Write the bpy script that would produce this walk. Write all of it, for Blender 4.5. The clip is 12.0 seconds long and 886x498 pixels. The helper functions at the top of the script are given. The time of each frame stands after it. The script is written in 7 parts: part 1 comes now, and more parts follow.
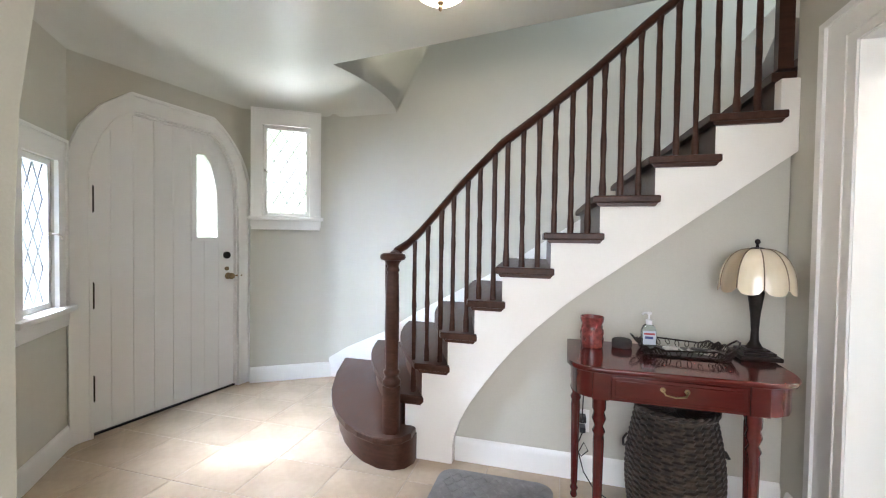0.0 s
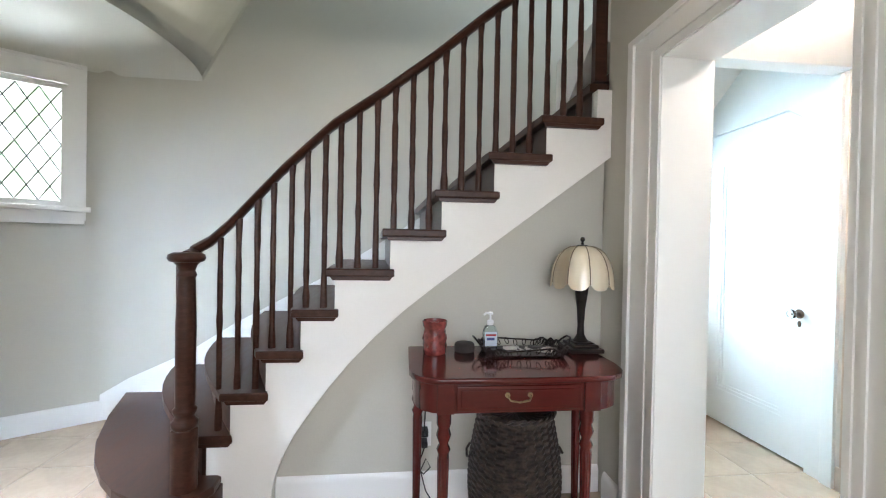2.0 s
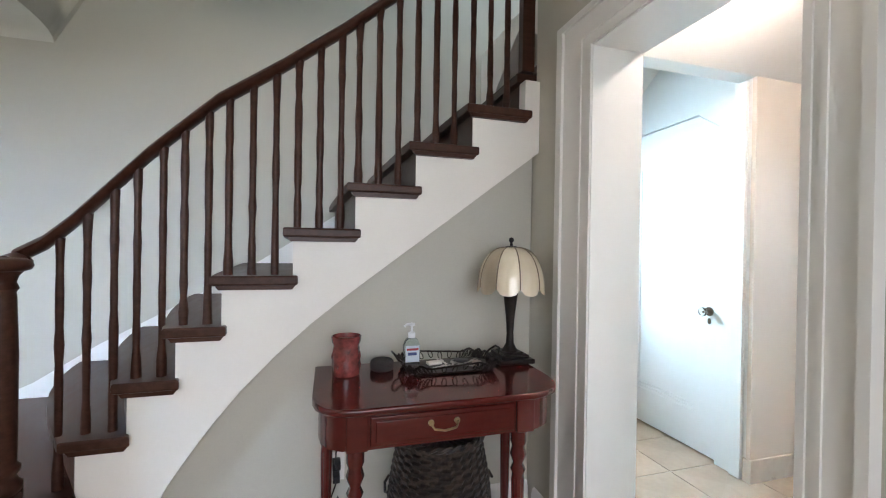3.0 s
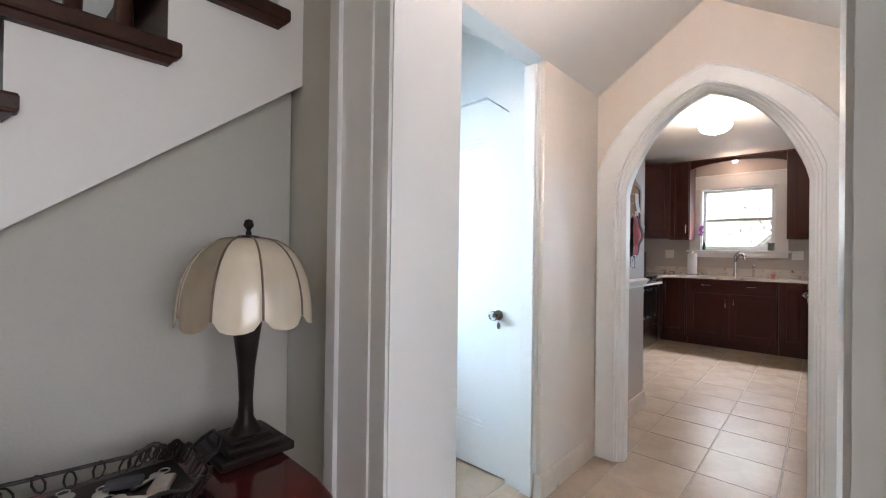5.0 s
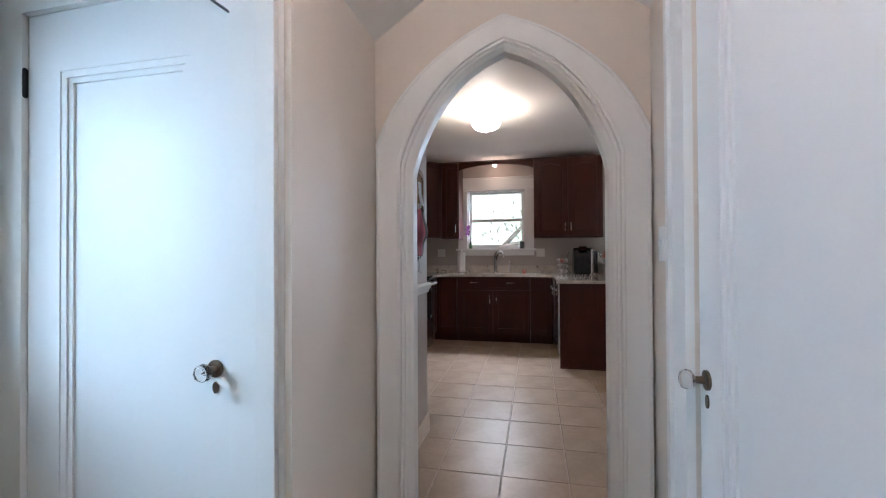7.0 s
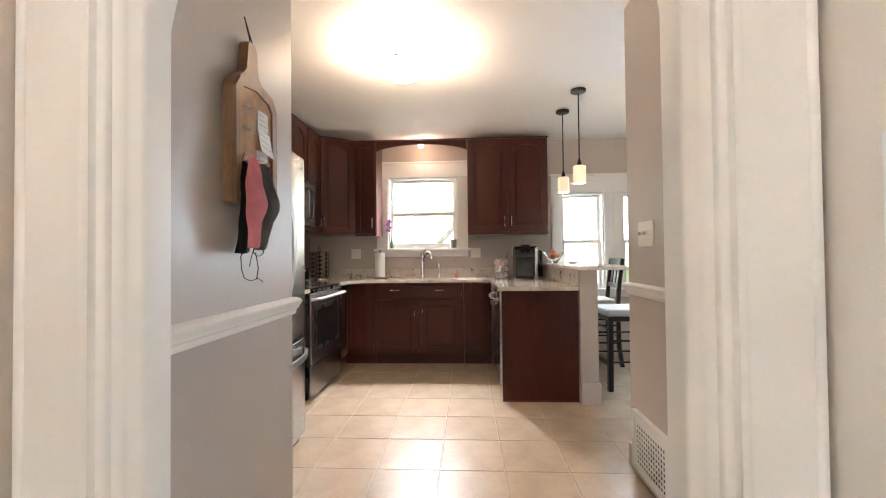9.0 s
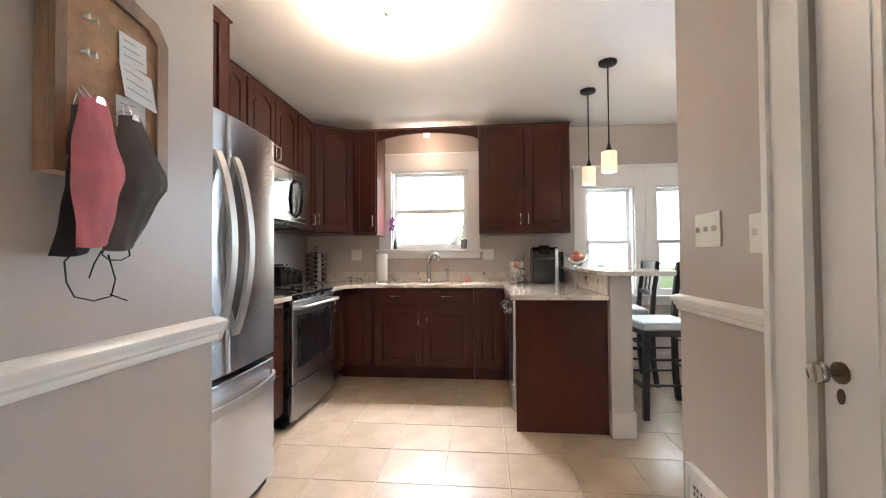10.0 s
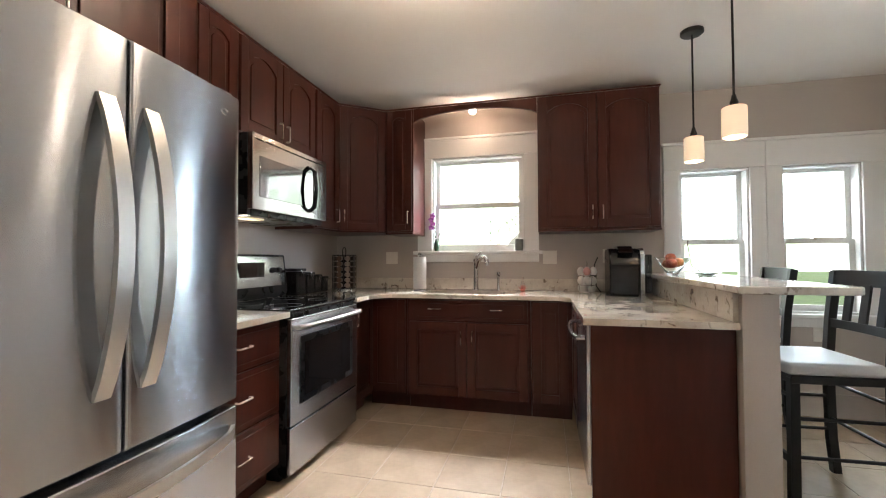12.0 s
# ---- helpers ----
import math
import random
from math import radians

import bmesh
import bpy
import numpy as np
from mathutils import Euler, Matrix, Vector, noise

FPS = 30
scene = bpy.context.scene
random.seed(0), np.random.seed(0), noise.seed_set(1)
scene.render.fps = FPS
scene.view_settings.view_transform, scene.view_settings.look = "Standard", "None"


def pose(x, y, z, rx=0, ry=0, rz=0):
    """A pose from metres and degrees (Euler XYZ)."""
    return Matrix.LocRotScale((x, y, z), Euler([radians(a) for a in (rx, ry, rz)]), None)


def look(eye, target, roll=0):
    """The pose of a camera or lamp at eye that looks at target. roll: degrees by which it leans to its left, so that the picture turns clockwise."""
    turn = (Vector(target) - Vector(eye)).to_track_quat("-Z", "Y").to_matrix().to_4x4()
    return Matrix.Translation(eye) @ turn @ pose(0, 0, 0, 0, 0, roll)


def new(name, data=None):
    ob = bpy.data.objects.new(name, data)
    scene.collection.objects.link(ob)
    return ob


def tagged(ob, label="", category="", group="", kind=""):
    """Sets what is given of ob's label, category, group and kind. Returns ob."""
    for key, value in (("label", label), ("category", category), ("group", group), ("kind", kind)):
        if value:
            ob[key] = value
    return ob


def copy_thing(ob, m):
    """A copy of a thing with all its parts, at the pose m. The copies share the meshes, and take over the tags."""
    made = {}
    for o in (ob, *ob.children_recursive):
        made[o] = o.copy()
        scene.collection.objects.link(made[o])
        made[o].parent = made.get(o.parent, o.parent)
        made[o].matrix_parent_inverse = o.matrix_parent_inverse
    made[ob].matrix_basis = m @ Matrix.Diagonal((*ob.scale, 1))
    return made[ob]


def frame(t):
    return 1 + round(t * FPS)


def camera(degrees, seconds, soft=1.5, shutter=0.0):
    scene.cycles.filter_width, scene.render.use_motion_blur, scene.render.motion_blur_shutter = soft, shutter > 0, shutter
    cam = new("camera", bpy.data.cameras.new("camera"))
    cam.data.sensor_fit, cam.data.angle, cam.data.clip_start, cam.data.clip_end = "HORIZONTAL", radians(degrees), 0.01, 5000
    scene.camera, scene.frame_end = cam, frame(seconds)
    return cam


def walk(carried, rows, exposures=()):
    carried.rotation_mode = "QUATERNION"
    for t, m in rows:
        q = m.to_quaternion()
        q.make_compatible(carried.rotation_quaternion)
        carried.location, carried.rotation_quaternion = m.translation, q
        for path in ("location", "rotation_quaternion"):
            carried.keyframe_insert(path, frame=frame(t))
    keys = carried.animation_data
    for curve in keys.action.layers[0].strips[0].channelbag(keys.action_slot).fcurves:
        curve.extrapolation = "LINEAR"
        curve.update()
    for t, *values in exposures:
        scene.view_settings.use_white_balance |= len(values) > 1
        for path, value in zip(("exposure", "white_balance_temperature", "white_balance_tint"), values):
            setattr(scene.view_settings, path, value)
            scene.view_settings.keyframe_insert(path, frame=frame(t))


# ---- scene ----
cam = camera(93.7, 12.0, 1.1)
PATH = [
    (0, (0.317, 0.64, 1.228), (-0.224, 2.565, 1.179), 0.8),
    (0.5, (0.298, 0.715, 1.213), (-0.08, 2.678, 1.177), 0.9),
    (1, (0.294, 0.8, 1.204), (0.096, 2.79, 1.171), 1.1),
    (1.5, (0.301, 0.864, 1.198), (0.312, 2.864, 1.172), 1.1),
    (2, (0.304, 0.922, 1.198), (0.524, 2.91, 1.179), 1.1),
    (2.5, (0.296, 1.026, 1.214), (0.725, 2.98, 1.185), 1.4),
    (2.7, (0.323, 1.066, 1.211), (0.801, 3.008, 1.187), 1.2),
    (4.3, (0.548, 1.528, 1.176), (1.712, 3.155, 1.193), 0.8),
    (4.5, (0.602, 1.583, 1.181), (1.853, 3.143, 1.188), 1.0),
    (5, (0.734, 1.748, 1.182), (2.208, 3.098, 1.193), 0.8),
    (5.5, (0.855, 1.847, 1.181), (2.507, 2.975, 1.2), 0.6),
    (6, (1.033, 1.932, 1.177), (2.809, 2.852, 1.2), 0.3),
    (6.5, (1.234, 2.0, 1.187), (3.116, 2.676, 1.206), 0.1),
    (7, (1.477, 2.073, 1.192), (3.43, 2.502, 1.211), -0.3),
    (7.5, (1.718, 2.118, 1.189), (3.707, 2.324, 1.207), -0.6),
    (7.7, (1.834, 2.125, 1.189), (3.829, 2.262, 1.207), -0.4),
    (9.3, (2.757, 2.071, 1.146), (4.754, 2.183, 1.182), -0.6),
    (9.5, (2.863, 2.047, 1.15), (4.859, 2.166, 1.188), -0.6),
    (10, (3.093, 2.02, 1.158), (5.083, 2.221, 1.199), -0.4),
    (10.5, (3.341, 2.06, 1.179), (5.321, 2.333, 1.22), -0.3),
    (11, (3.549, 2.1, 1.172), (5.523, 2.424, 1.21), -0.2),
    (11.3, (3.667, 2.088, 1.17), (5.636, 2.434, 1.208), -0.4),
    (11.5, (3.727, 2.072, 1.17), (5.688, 2.461, 1.214), -0.3),
    (12, (3.866, 2.018, 1.179), (5.807, 2.499, 1.227), -0.2),
]
walk(cam, [(t, look(eye, target, roll)) for t, eye, target, roll in PATH], [(0.0, 0.75, 6200, 15), (1.5, 0.6, 6100, 13), (2.5, 0.42, 6100, 14), (4.3, -0.1, 6250, 18), (5.0, -0.15, 6100, 20), (6.0, -0.42, 5900, 18), (6.5, -0.70, 5850, 19), (7.0, -0.80, 5850, 20), (7.7, -0.62, 6250, 20), (9.3, 0.44, 6800, 18), (10.0, 0.44, 6500, 18), (10.5, 0.27, 6300, 15), (11.0, 0.18, 6350, 14), (12.0, 0.07, 6550, 15)])

# ---- light ----
world = bpy.data.worlds.new("world")
scene.world = world
world.use_nodes = True
_sky = world.node_tree.nodes.new("ShaderNodeTexSky")
_sky.sky_type, _sky.sun_disc, _sky.sun_elevation, _sky.sun_rotation = "NISHITA", False, radians(50), radians(120)
_bg = world.node_tree.nodes["Background"]
_bg.inputs["Strength"].default_value = 0.15
world.node_tree.links.new(_sky.outputs[0], _bg.inputs[0])


def area(name, at, target, sx, sy, watts, colour):
    lamp = bpy.data.lights.new(name, "AREA")
    lamp.shape, lamp.size, lamp.size_y, lamp.energy, lamp.color = "RECTANGLE", sx, sy, watts, colour
    ob = new(name, lamp)
    ob.matrix_world = look(at, target)
    return ob


def bulb(name, at, watts, colour, radius=0.05):
    lamp = bpy.data.lights.new(name, "POINT")
    lamp.energy, lamp.color, lamp.shadow_soft_size = watts, colour, radius
    ob = new(name, lamp)
    ob.location = at
    return ob


NEUTRAL, WARM = (0.97, 0.97, 1.0), (1.0, 0.85, 0.66)
_sun = bpy.data.lights.new("sun", "SUN")
_sun.energy, _sun.angle, _sun.color = 3.0, radians(0.5), (1.0, 0.95, 0.88)
new("sun", _sun).rotation_euler = (radians(40), 0, radians(-60))
area("daylight_living_room", (0.2, -2.25, 1.6), (0.2, 2.0, 1.3), 2.6, 1.5, 76, NEUTRAL)
area("daylight_entry_window", (-2.66, 1.60, 1.66), (-1.5, 2.75, 0.25), 0.75, 1.0, 450, (0.64, 0.81, 1.0))
area("daylight_entry_side_window", (-2.35, 4.32, 2.85), (-1.6, 3.2, 0.9), 0.6, 0.6, 220, NEUTRAL)
area("daylight_entry_ground", (-2.40, 4.20, 0.85), (-1.75, 3.2, 2.35), 1.1, 1.0, 130, (0.92, 1.0, 1.0))
area("daylight_passage_window", (1.72, 4.35, 1.75), (2.2, 3.0, 0.95), 0.8, 1.1, 145, (0.56, 0.83, 1.0))
# free lamp under the stairwell ceiling, for an assumed unseen upstairs window
area("assumed_stairwell_daylight", (1.7, 3.35, 4.45), (1.2, 3.75, 2.2), 1.2, 0.8, 30, (0.75, 0.9, 1.0))
area("daylight_sink_window", (8.3, 2.6, 2.7), (6.6, 2.6, 1.2), 1.0, 0.8, 660, (0.92, 0.97, 1.0))
area("daylight_nook_windows", (8.5, 0.40, 1.80), (4.7, 1.9, 1.0), 1.5, 0.9, 370, (0.64, 0.85, 1.0))
bulb("kitchen_bulb", (5.3, 2.5, 2.40), 43, WARM, 0.03)
bulb("nook_bulb", (6.1, 0.36, 2.40), 10, WARM, 0.04)
# warm passage fill, from a ceiling lamp added out of view
bulb("passage_fill_bulb", (1.98, 2.19, 2.295), 11, (1.0, 0.86, 0.72), 0.02)
bulb("hall_bulb", (-0.24, 2.52, 2.36), 22, WARM, 0.05)
bulb("pendant_bulb", (6.08, 1.155, 1.80), 5, WARM, 0.03)
bulb("pendant_bulb", (6.57, 1.17, 1.80), 5, WARM, 0.03)
bulb("window_spot", (7.30, 2.60, 2.365), 3.0, (1.0, 0.70, 0.48), 0.02)
bulb("hood_bulb", (6.0, 3.78, 1.36), 1.3, WARM, 0.02)

# ---- materials ----


def material(name, colour, rough=0.5, metal=0.0, scale=8.0, vary=0.08, fine=120.0, bump=0.05, stretch=(1, 1, 1), second=None, spread=(0.35, 0.65), coat=0.0, random_shade=0.0, rough_vary=0.08, emit=0.0):
    m = bpy.data.materials.new(name)
    m.use_nodes = True
    nt = m.node_tree
    b = nt.nodes["Principled BSDF"]
    link = nt.links.new
    tc = nt.nodes.new("ShaderNodeTexCoord")
    mp = nt.nodes.new("ShaderNodeMapping")
    mp.inputs["Scale"].default_value = stretch
    link(tc.outputs["Object"], mp.inputs[0])
    big = nt.nodes.new("ShaderNodeTexNoise")
    big.inputs["Scale"].default_value, big.inputs["Detail"].default_value = scale, 6
    link(mp.outputs[0], big.inputs["Vector"])
    small = nt.nodes.new("ShaderNodeTexNoise")
    small.inputs["Scale"].default_value, small.inputs["Detail"].default_value = fine, 4
    link(mp.outputs[0], small.inputs["Vector"])
    ramp = nt.nodes.new("ShaderNodeValToRGB")
    lo = second or tuple(c * (1 - vary) for c in colour)
    hi = colour if second else tuple(min(1, c * (1 + vary)) for c in colour)
    ramp.color_ramp.elements[0].color, ramp.color_ramp.elements[1].color = (*lo, 1), (*hi, 1)
    ramp.color_ramp.elements[0].position, ramp.color_ramp.elements[1].position = spread
    link(big.outputs["Fac"], ramp.inputs[0])
    mix = nt.nodes.new("ShaderNodeMix")
    mix.data_type, mix.blend_type = "RGBA", "OVERLAY"
    mix.inputs["Factor"].default_value = min(0.5, vary * 1.5)
    link(ramp.outputs[0], mix.inputs["A"])
    link(small.outputs["Fac"], mix.inputs["B"])
    out = mix.outputs["Result"]
    if random_shade:
        info = nt.nodes.new("ShaderNodeObjectInfo")
        mr = nt.nodes.new("ShaderNodeMapRange")
        mr.inputs["To Min"].default_value, mr.inputs["To Max"].default_value = 1 - random_shade, 1 + random_shade
        link(info.outputs["Random"], mr.inputs["Value"])
        hsv = nt.nodes.new("ShaderNodeHueSaturation")
        link(mr.outputs[0], hsv.inputs["Value"])
        link(out, hsv.inputs["Color"])
        out = hsv.outputs[0]
    link(out, b.inputs["Base Color"])
    rr = nt.nodes.new("ShaderNodeMapRange")
    rr.inputs["To Min"].default_value, rr.inputs["To Max"].default_value = max(0.02, rough - rough_vary), min(1, rough + rough_vary)
    link(big.outputs["Fac"], rr.inputs["Value"])
    link(rr.outputs[0], b.inputs["Roughness"])
    b.inputs["Metallic"].default_value = metal
    b.inputs["Coat Weight"].default_value = coat
    if bump:
        bp = nt.nodes.new("ShaderNodeBump")
        bp.inputs["Strength"].default_value, bp.inputs["Distance"].default_value = bump, 0.01
        link(small.outputs["Fac"], bp.inputs["Height"])
        link(bp.outputs[0], b.inputs["Normal"])
    if emit:
        link(out, b.inputs["Emission Color"])
        b.inputs["Emission Strength"].default_value = emit
    return m


def glass(name, colour=(1, 1, 1), rough=0.0, ior=1.45):
    m = bpy.data.materials.new(name)
    m.use_nodes = True
    b = m.node_tree.nodes["Principled BSDF"]
    b.inputs["Base Color"].default_value = (*colour, 1)
    b.inputs["Transmission Weight"].default_value, b.inputs["Roughness"].default_value, b.inputs["IOR"].default_value = 1.0, rough, ior
    return m


def glow(name, colour, strength):
    m = bpy.data.materials.new(name)
    m.use_nodes = True
    b = m.node_tree.nodes["Principled BSDF"]
    b.inputs["Base Color"].default_value = (*colour, 1)
    b.inputs["Emission Color"].default_value = (*colour, 1)
    b.inputs["Emission Strength"].default_value = strength
    return m


def stone(name, base, veins, specks):
    """Granite: drifting veins over a pale ground, and dark specks."""
    m = material(name, base, 0.12, scale=5, vary=0.12, fine=60, bump=0, second=veins, spread=(0.36, 0.56), coat=0.3)
    nt = m.node_tree
    b = nt.nodes["Principled BSDF"]
    old = b.inputs["Base Color"].links[0].from_socket
    tc = nt.nodes.new("ShaderNodeTexCoord")
    n = nt.nodes.new("ShaderNodeTexNoise")
    n.inputs["Scale"].default_value, n.inputs["Detail"].default_value, n.inputs["Distortion"].default_value = 17, 5, 0.8
    r = nt.nodes.new("ShaderNodeValToRGB")
    r.color_ramp.elements[0].position, r.color_ramp.elements[1].position = 0.60, 0.70
    mx = nt.nodes.new("ShaderNodeMix")
    mx.data_type = "RGBA"
    nt.links.new(tc.outputs["Object"], n.inputs["Vector"])
    nt.links.new(n.outputs["Fac"], r.inputs[0])
    nt.links.new(r.outputs[0], mx.inputs["Factor"])
    nt.links.new(old, mx.inputs["A"])
    mx.inputs["B"].default_value = (*specks, 1)
    nt.links.new(mx.outputs["Result"], b.inputs["Base Color"])
    return m


HALL_PAINT = material("hall_wall_paint", (0.515, 0.497, 0.425), 0.55, scale=1.2, vary=0.03, fine=180, bump=0.06)
PASSAGE_PAINT = material("passage_wall_paint", (0.72, 0.64, 0.555), 0.5, scale=1.2, vary=0.03, fine=180, bump=0.06)
TAUPE = material("kitchen_wall_paint", (0.45, 0.395, 0.35), 0.42, scale=1.2, vary=0.03, fine=180, bump=0.06)
CEIL_HALL = material("hall_ceiling_paint", (0.60, 0.60, 0.54), 0.34, scale=1.0, vary=0.02, fine=90, bump=0.015, rough_vary=0.01)
CEIL = material("ceiling_paint", (0.80, 0.765, 0.72), 0.6, scale=1.0, vary=0.03, fine=90, bump=0.04)
WHITE = material("white_gloss_paint", (0.80, 0.79, 0.76), 0.30, scale=2.5, vary=0.012, fine=40, bump=0.012, rough_vary=0.02)
DOOR_WHITE = material("door_enamel", (0.80, 0.79, 0.77), 0.3, scale=2.0, vary=0.012, fine=25, bump=0.02, rough_vary=0.02)
CREAM = material("cream_plaster_paint", (0.80, 0.77, 0.71), 0.45, scale=2.0, vary=0.03, fine=80, bump=0.05)
GROUT = material("grout", (0.40, 0.325, 0.25), 0.85, scale=20, vary=0.12)
TILE = material("floor_tile_glaze", (0.43, 0.335, 0.245), 0.22, scale=5, vary=0.07, fine=30, bump=0.03, random_shade=0.05, rough_vary=0.12)
BASE_TILE = material("base_tile_glaze", (0.62, 0.54, 0.46), 0.3, scale=5, vary=0.07, fine=30, bump=0.03, random_shade=0.05)
STAIR_WOOD = material("dark_stair_wood", (0.046, 0.018, 0.011), 0.33, scale=6, vary=0.2, fine=40, bump=0.03, stretch=(1, 8, 8))
TREAD_WOOD = material("stair_tread_wood", (0.045, 0.019, 0.0115), 0.38, scale=5, vary=0.22, fine=40, bump=0.03, stretch=(8, 1, 8))
MAHOGANY = material("mahogany_gloss", (0.070, 0.008, 0.007), 0.12, scale=7, vary=0.1, fine=50, bump=0.0, stretch=(1, 6, 6))
CHERRY = material("cherry_cabinet_wood", (0.050, 0.0125, 0.0078), 0.30, scale=3, vary=0.12, fine=12, bump=0, stretch=(3, 3, 0.5), rough_vary=0.03)
STEEL = material("brushed_steel", (0.50, 0.51, 0.53), 0.20, 1.0, scale=2, vary=0.008, fine=14, bump=0.0, rough_vary=0.01)
POLISHED = material("polished_steel", (0.56, 0.57, 0.58), 0.13, 1.0, scale=3, vary=0.02, bump=0.0, rough_vary=0.02)
_tg = STEEL.node_tree.nodes.new("ShaderNodeTangent")
_tg.direction_type, _tg.axis = "RADIAL", "Z"
_st = STEEL.node_tree.nodes["Principled BSDF"]
STEEL.node_tree.links.new(_tg.outputs[0], _st.inputs["Tangent"])
_st.inputs["Anisotropic"].default_value, _st.inputs["Anisotropic Rotation"].default_value = 1.0, 0.25
SATIN = material("satin_steel", (0.62, 0.60, 0.57), 0.36, 1.0, scale=4, vary=0.02, bump=0, rough_vary=0.02)
CHROME = material("chrome", (0.75, 0.75, 0.76), 0.12, 1.0, vary=0.02, bump=0)
NICKEL = material("brushed_nickel", (0.62, 0.58, 0.53), 0.28, 1.0, vary=0.04, bump=0)
BRASS = material("aged_brass", (0.26, 0.185, 0.10), 0.34, 1.0, scale=30, vary=0.2, bump=0.03)
BRONZE = material("dark_bronze", (0.018, 0.014, 0.012), 0.36, 0.3, scale=20, vary=0.25, bump=0.05)
IRON = material("black_iron", (0.02, 0.02, 0.02), 0.45, 0.5, scale=20, vary=0.2, bump=0.05)
BLACK = material("black_plastic", (0.012, 0.012, 0.013), 0.28, scale=10, vary=0.1, bump=0.01)
BLACK_GLASS = material("black_glass", (0.008, 0.008, 0.009), 0.05, scale=4, vary=0.1, bump=0, rough_vary=0.02, coat=0.5)
BLACK_WOOD = material("black_painted_wood", (0.012, 0.010, 0.009), 0.32, scale=10, vary=0.2, bump=0.03)
CUSHION = material("pale_grey_vinyl", (0.50, 0.50, 0.50), 0.45, scale=8, vary=0.05, fine=150, bump=0.08)
GRANITE = stone("pale_granite", (0.66, 0.60, 0.52), (0.50, 0.43, 0.36), (0.16, 0.11, 0.085))
GLASS = glass("window_glass")
FROST = glass("frosted_window_glass", (0.95, 0.98, 1.0), 0.35)
for _m in (STAIR_WOOD, TREAD_WOOD, CHERRY, BLACK, BLACK_WOOD, BRONZE):
    _m.node_tree.nodes["Principled BSDF"].inputs["Specular IOR Level"].default_value = 0.22
LEAD = material("lead_came", (0.16, 0.16, 0.16), 0.5, 0.6, scale=30, vary=0.15)
CRYSTAL = glass("crystal_glass", (0.97, 0.97, 0.96), 0.03, 1.52)


# ---- mesh tools ----
ORIGIN = {}


def box(bm, x0, y0, z0, x1, y1, z1, bevel=0.0, seg=2):
    r = bmesh.ops.create_cube(bm, size=1.0)
    vs = r["verts"]
    for v in vs:
        v.co = Vector((x0 + (v.co.x + 0.5) * (x1 - x0), y0 + (v.co.y + 0.5) * (y1 - y0), z0 + (v.co.z + 0.5) * (z1 - z0)))
    if bevel:
        bmesh.ops.bevel(bm, geom=list({e for v in vs for e in v.link_edges}), offset=bevel, segments=seg, profile=0.5, affect="EDGES")
    return bm


def prism(bm, pts, place, depth, bevel=0.0):
    """A flat outline pts (u, v), put into space by place(u, v, w), and thick from w = 0 to depth."""
    a = [bm.verts.new(place(u, v, 0.0)) for u, v in pts]
    b = [bm.verts.new(place(u, v, depth)) for u, v in pts]
    n = len(pts)
    faces = [bm.faces.new(a[::-1]), bm.faces.new(b)]
    faces += [bm.faces.new((a[i], a[(i + 1) % n], b[(i + 1) % n], b[i])) for i in range(n)]
    if bevel:
        es = {e for f in faces[:2] for e in f.edges}
        bmesh.ops.bevel(bm, geom=list(es), offset=bevel, segments=2, profile=0.5, affect="EDGES")
    bmesh.ops.recalc_face_normals(bm, faces=[f for f in bm.faces])
    return bm


def lathe(bm, profile, cx=0.0, cy=0.0, seg=24, turns=1.0, cap=True):
    rings = []
    for r, z in profile:
        rings.append([bm.verts.new((cx + r * math.cos(2 * math.pi * i / seg), cy + r * math.sin(2 * math.pi * i / seg), z)) for i in range(seg)])
    for a, b in zip(rings, rings[1:]):
        for i in range(seg):
            bm.faces.new((a[i], a[(i + 1) % seg], b[(i + 1) % seg], b[i]))
    if cap:
        bm.faces.new(rings[0][::-1])
        bm.faces.new(rings[-1])
    return bm


def tube(bm, pts, r, seg=8, closed=False):
    """A round rod along the points pts; r is one radius or one for each point."""
    pts = [Vector(p) for p in pts]
    n = len(pts)
    rings = []
    ref = None
    for i, p in enumerate(pts):
        d = (pts[(i + 1) % n] - pts[i - 1]) if closed else (pts[min(i + 1, n - 1)] - pts[max(i - 1, 0)])
        d.normalize()
        if ref is None:
            ref = d.orthogonal().normalized()
        ref = (ref - d * ref.dot(d)).normalized()
        o = d.cross(ref)
        rad = r[i] if isinstance(r, (list, tuple)) else r
        rings.append([bm.verts.new(p + rad * (math.cos(2 * math.pi * k / seg) * ref + math.sin(2 * math.pi * k / seg) * o)) for k in range(seg)])
    pairs = list(zip(rings, rings[1:])) + ([(rings[-1], rings[0])] if closed else [])
    for a, b in pairs:
        for k in range(seg):
            bm.faces.new((a[k], a[(k + 1) % seg], b[(k + 1) % seg], b[k]))
    if not closed:
        bm.faces.new(rings[0][::-1])
        bm.faces.new(rings[-1])
    return bm


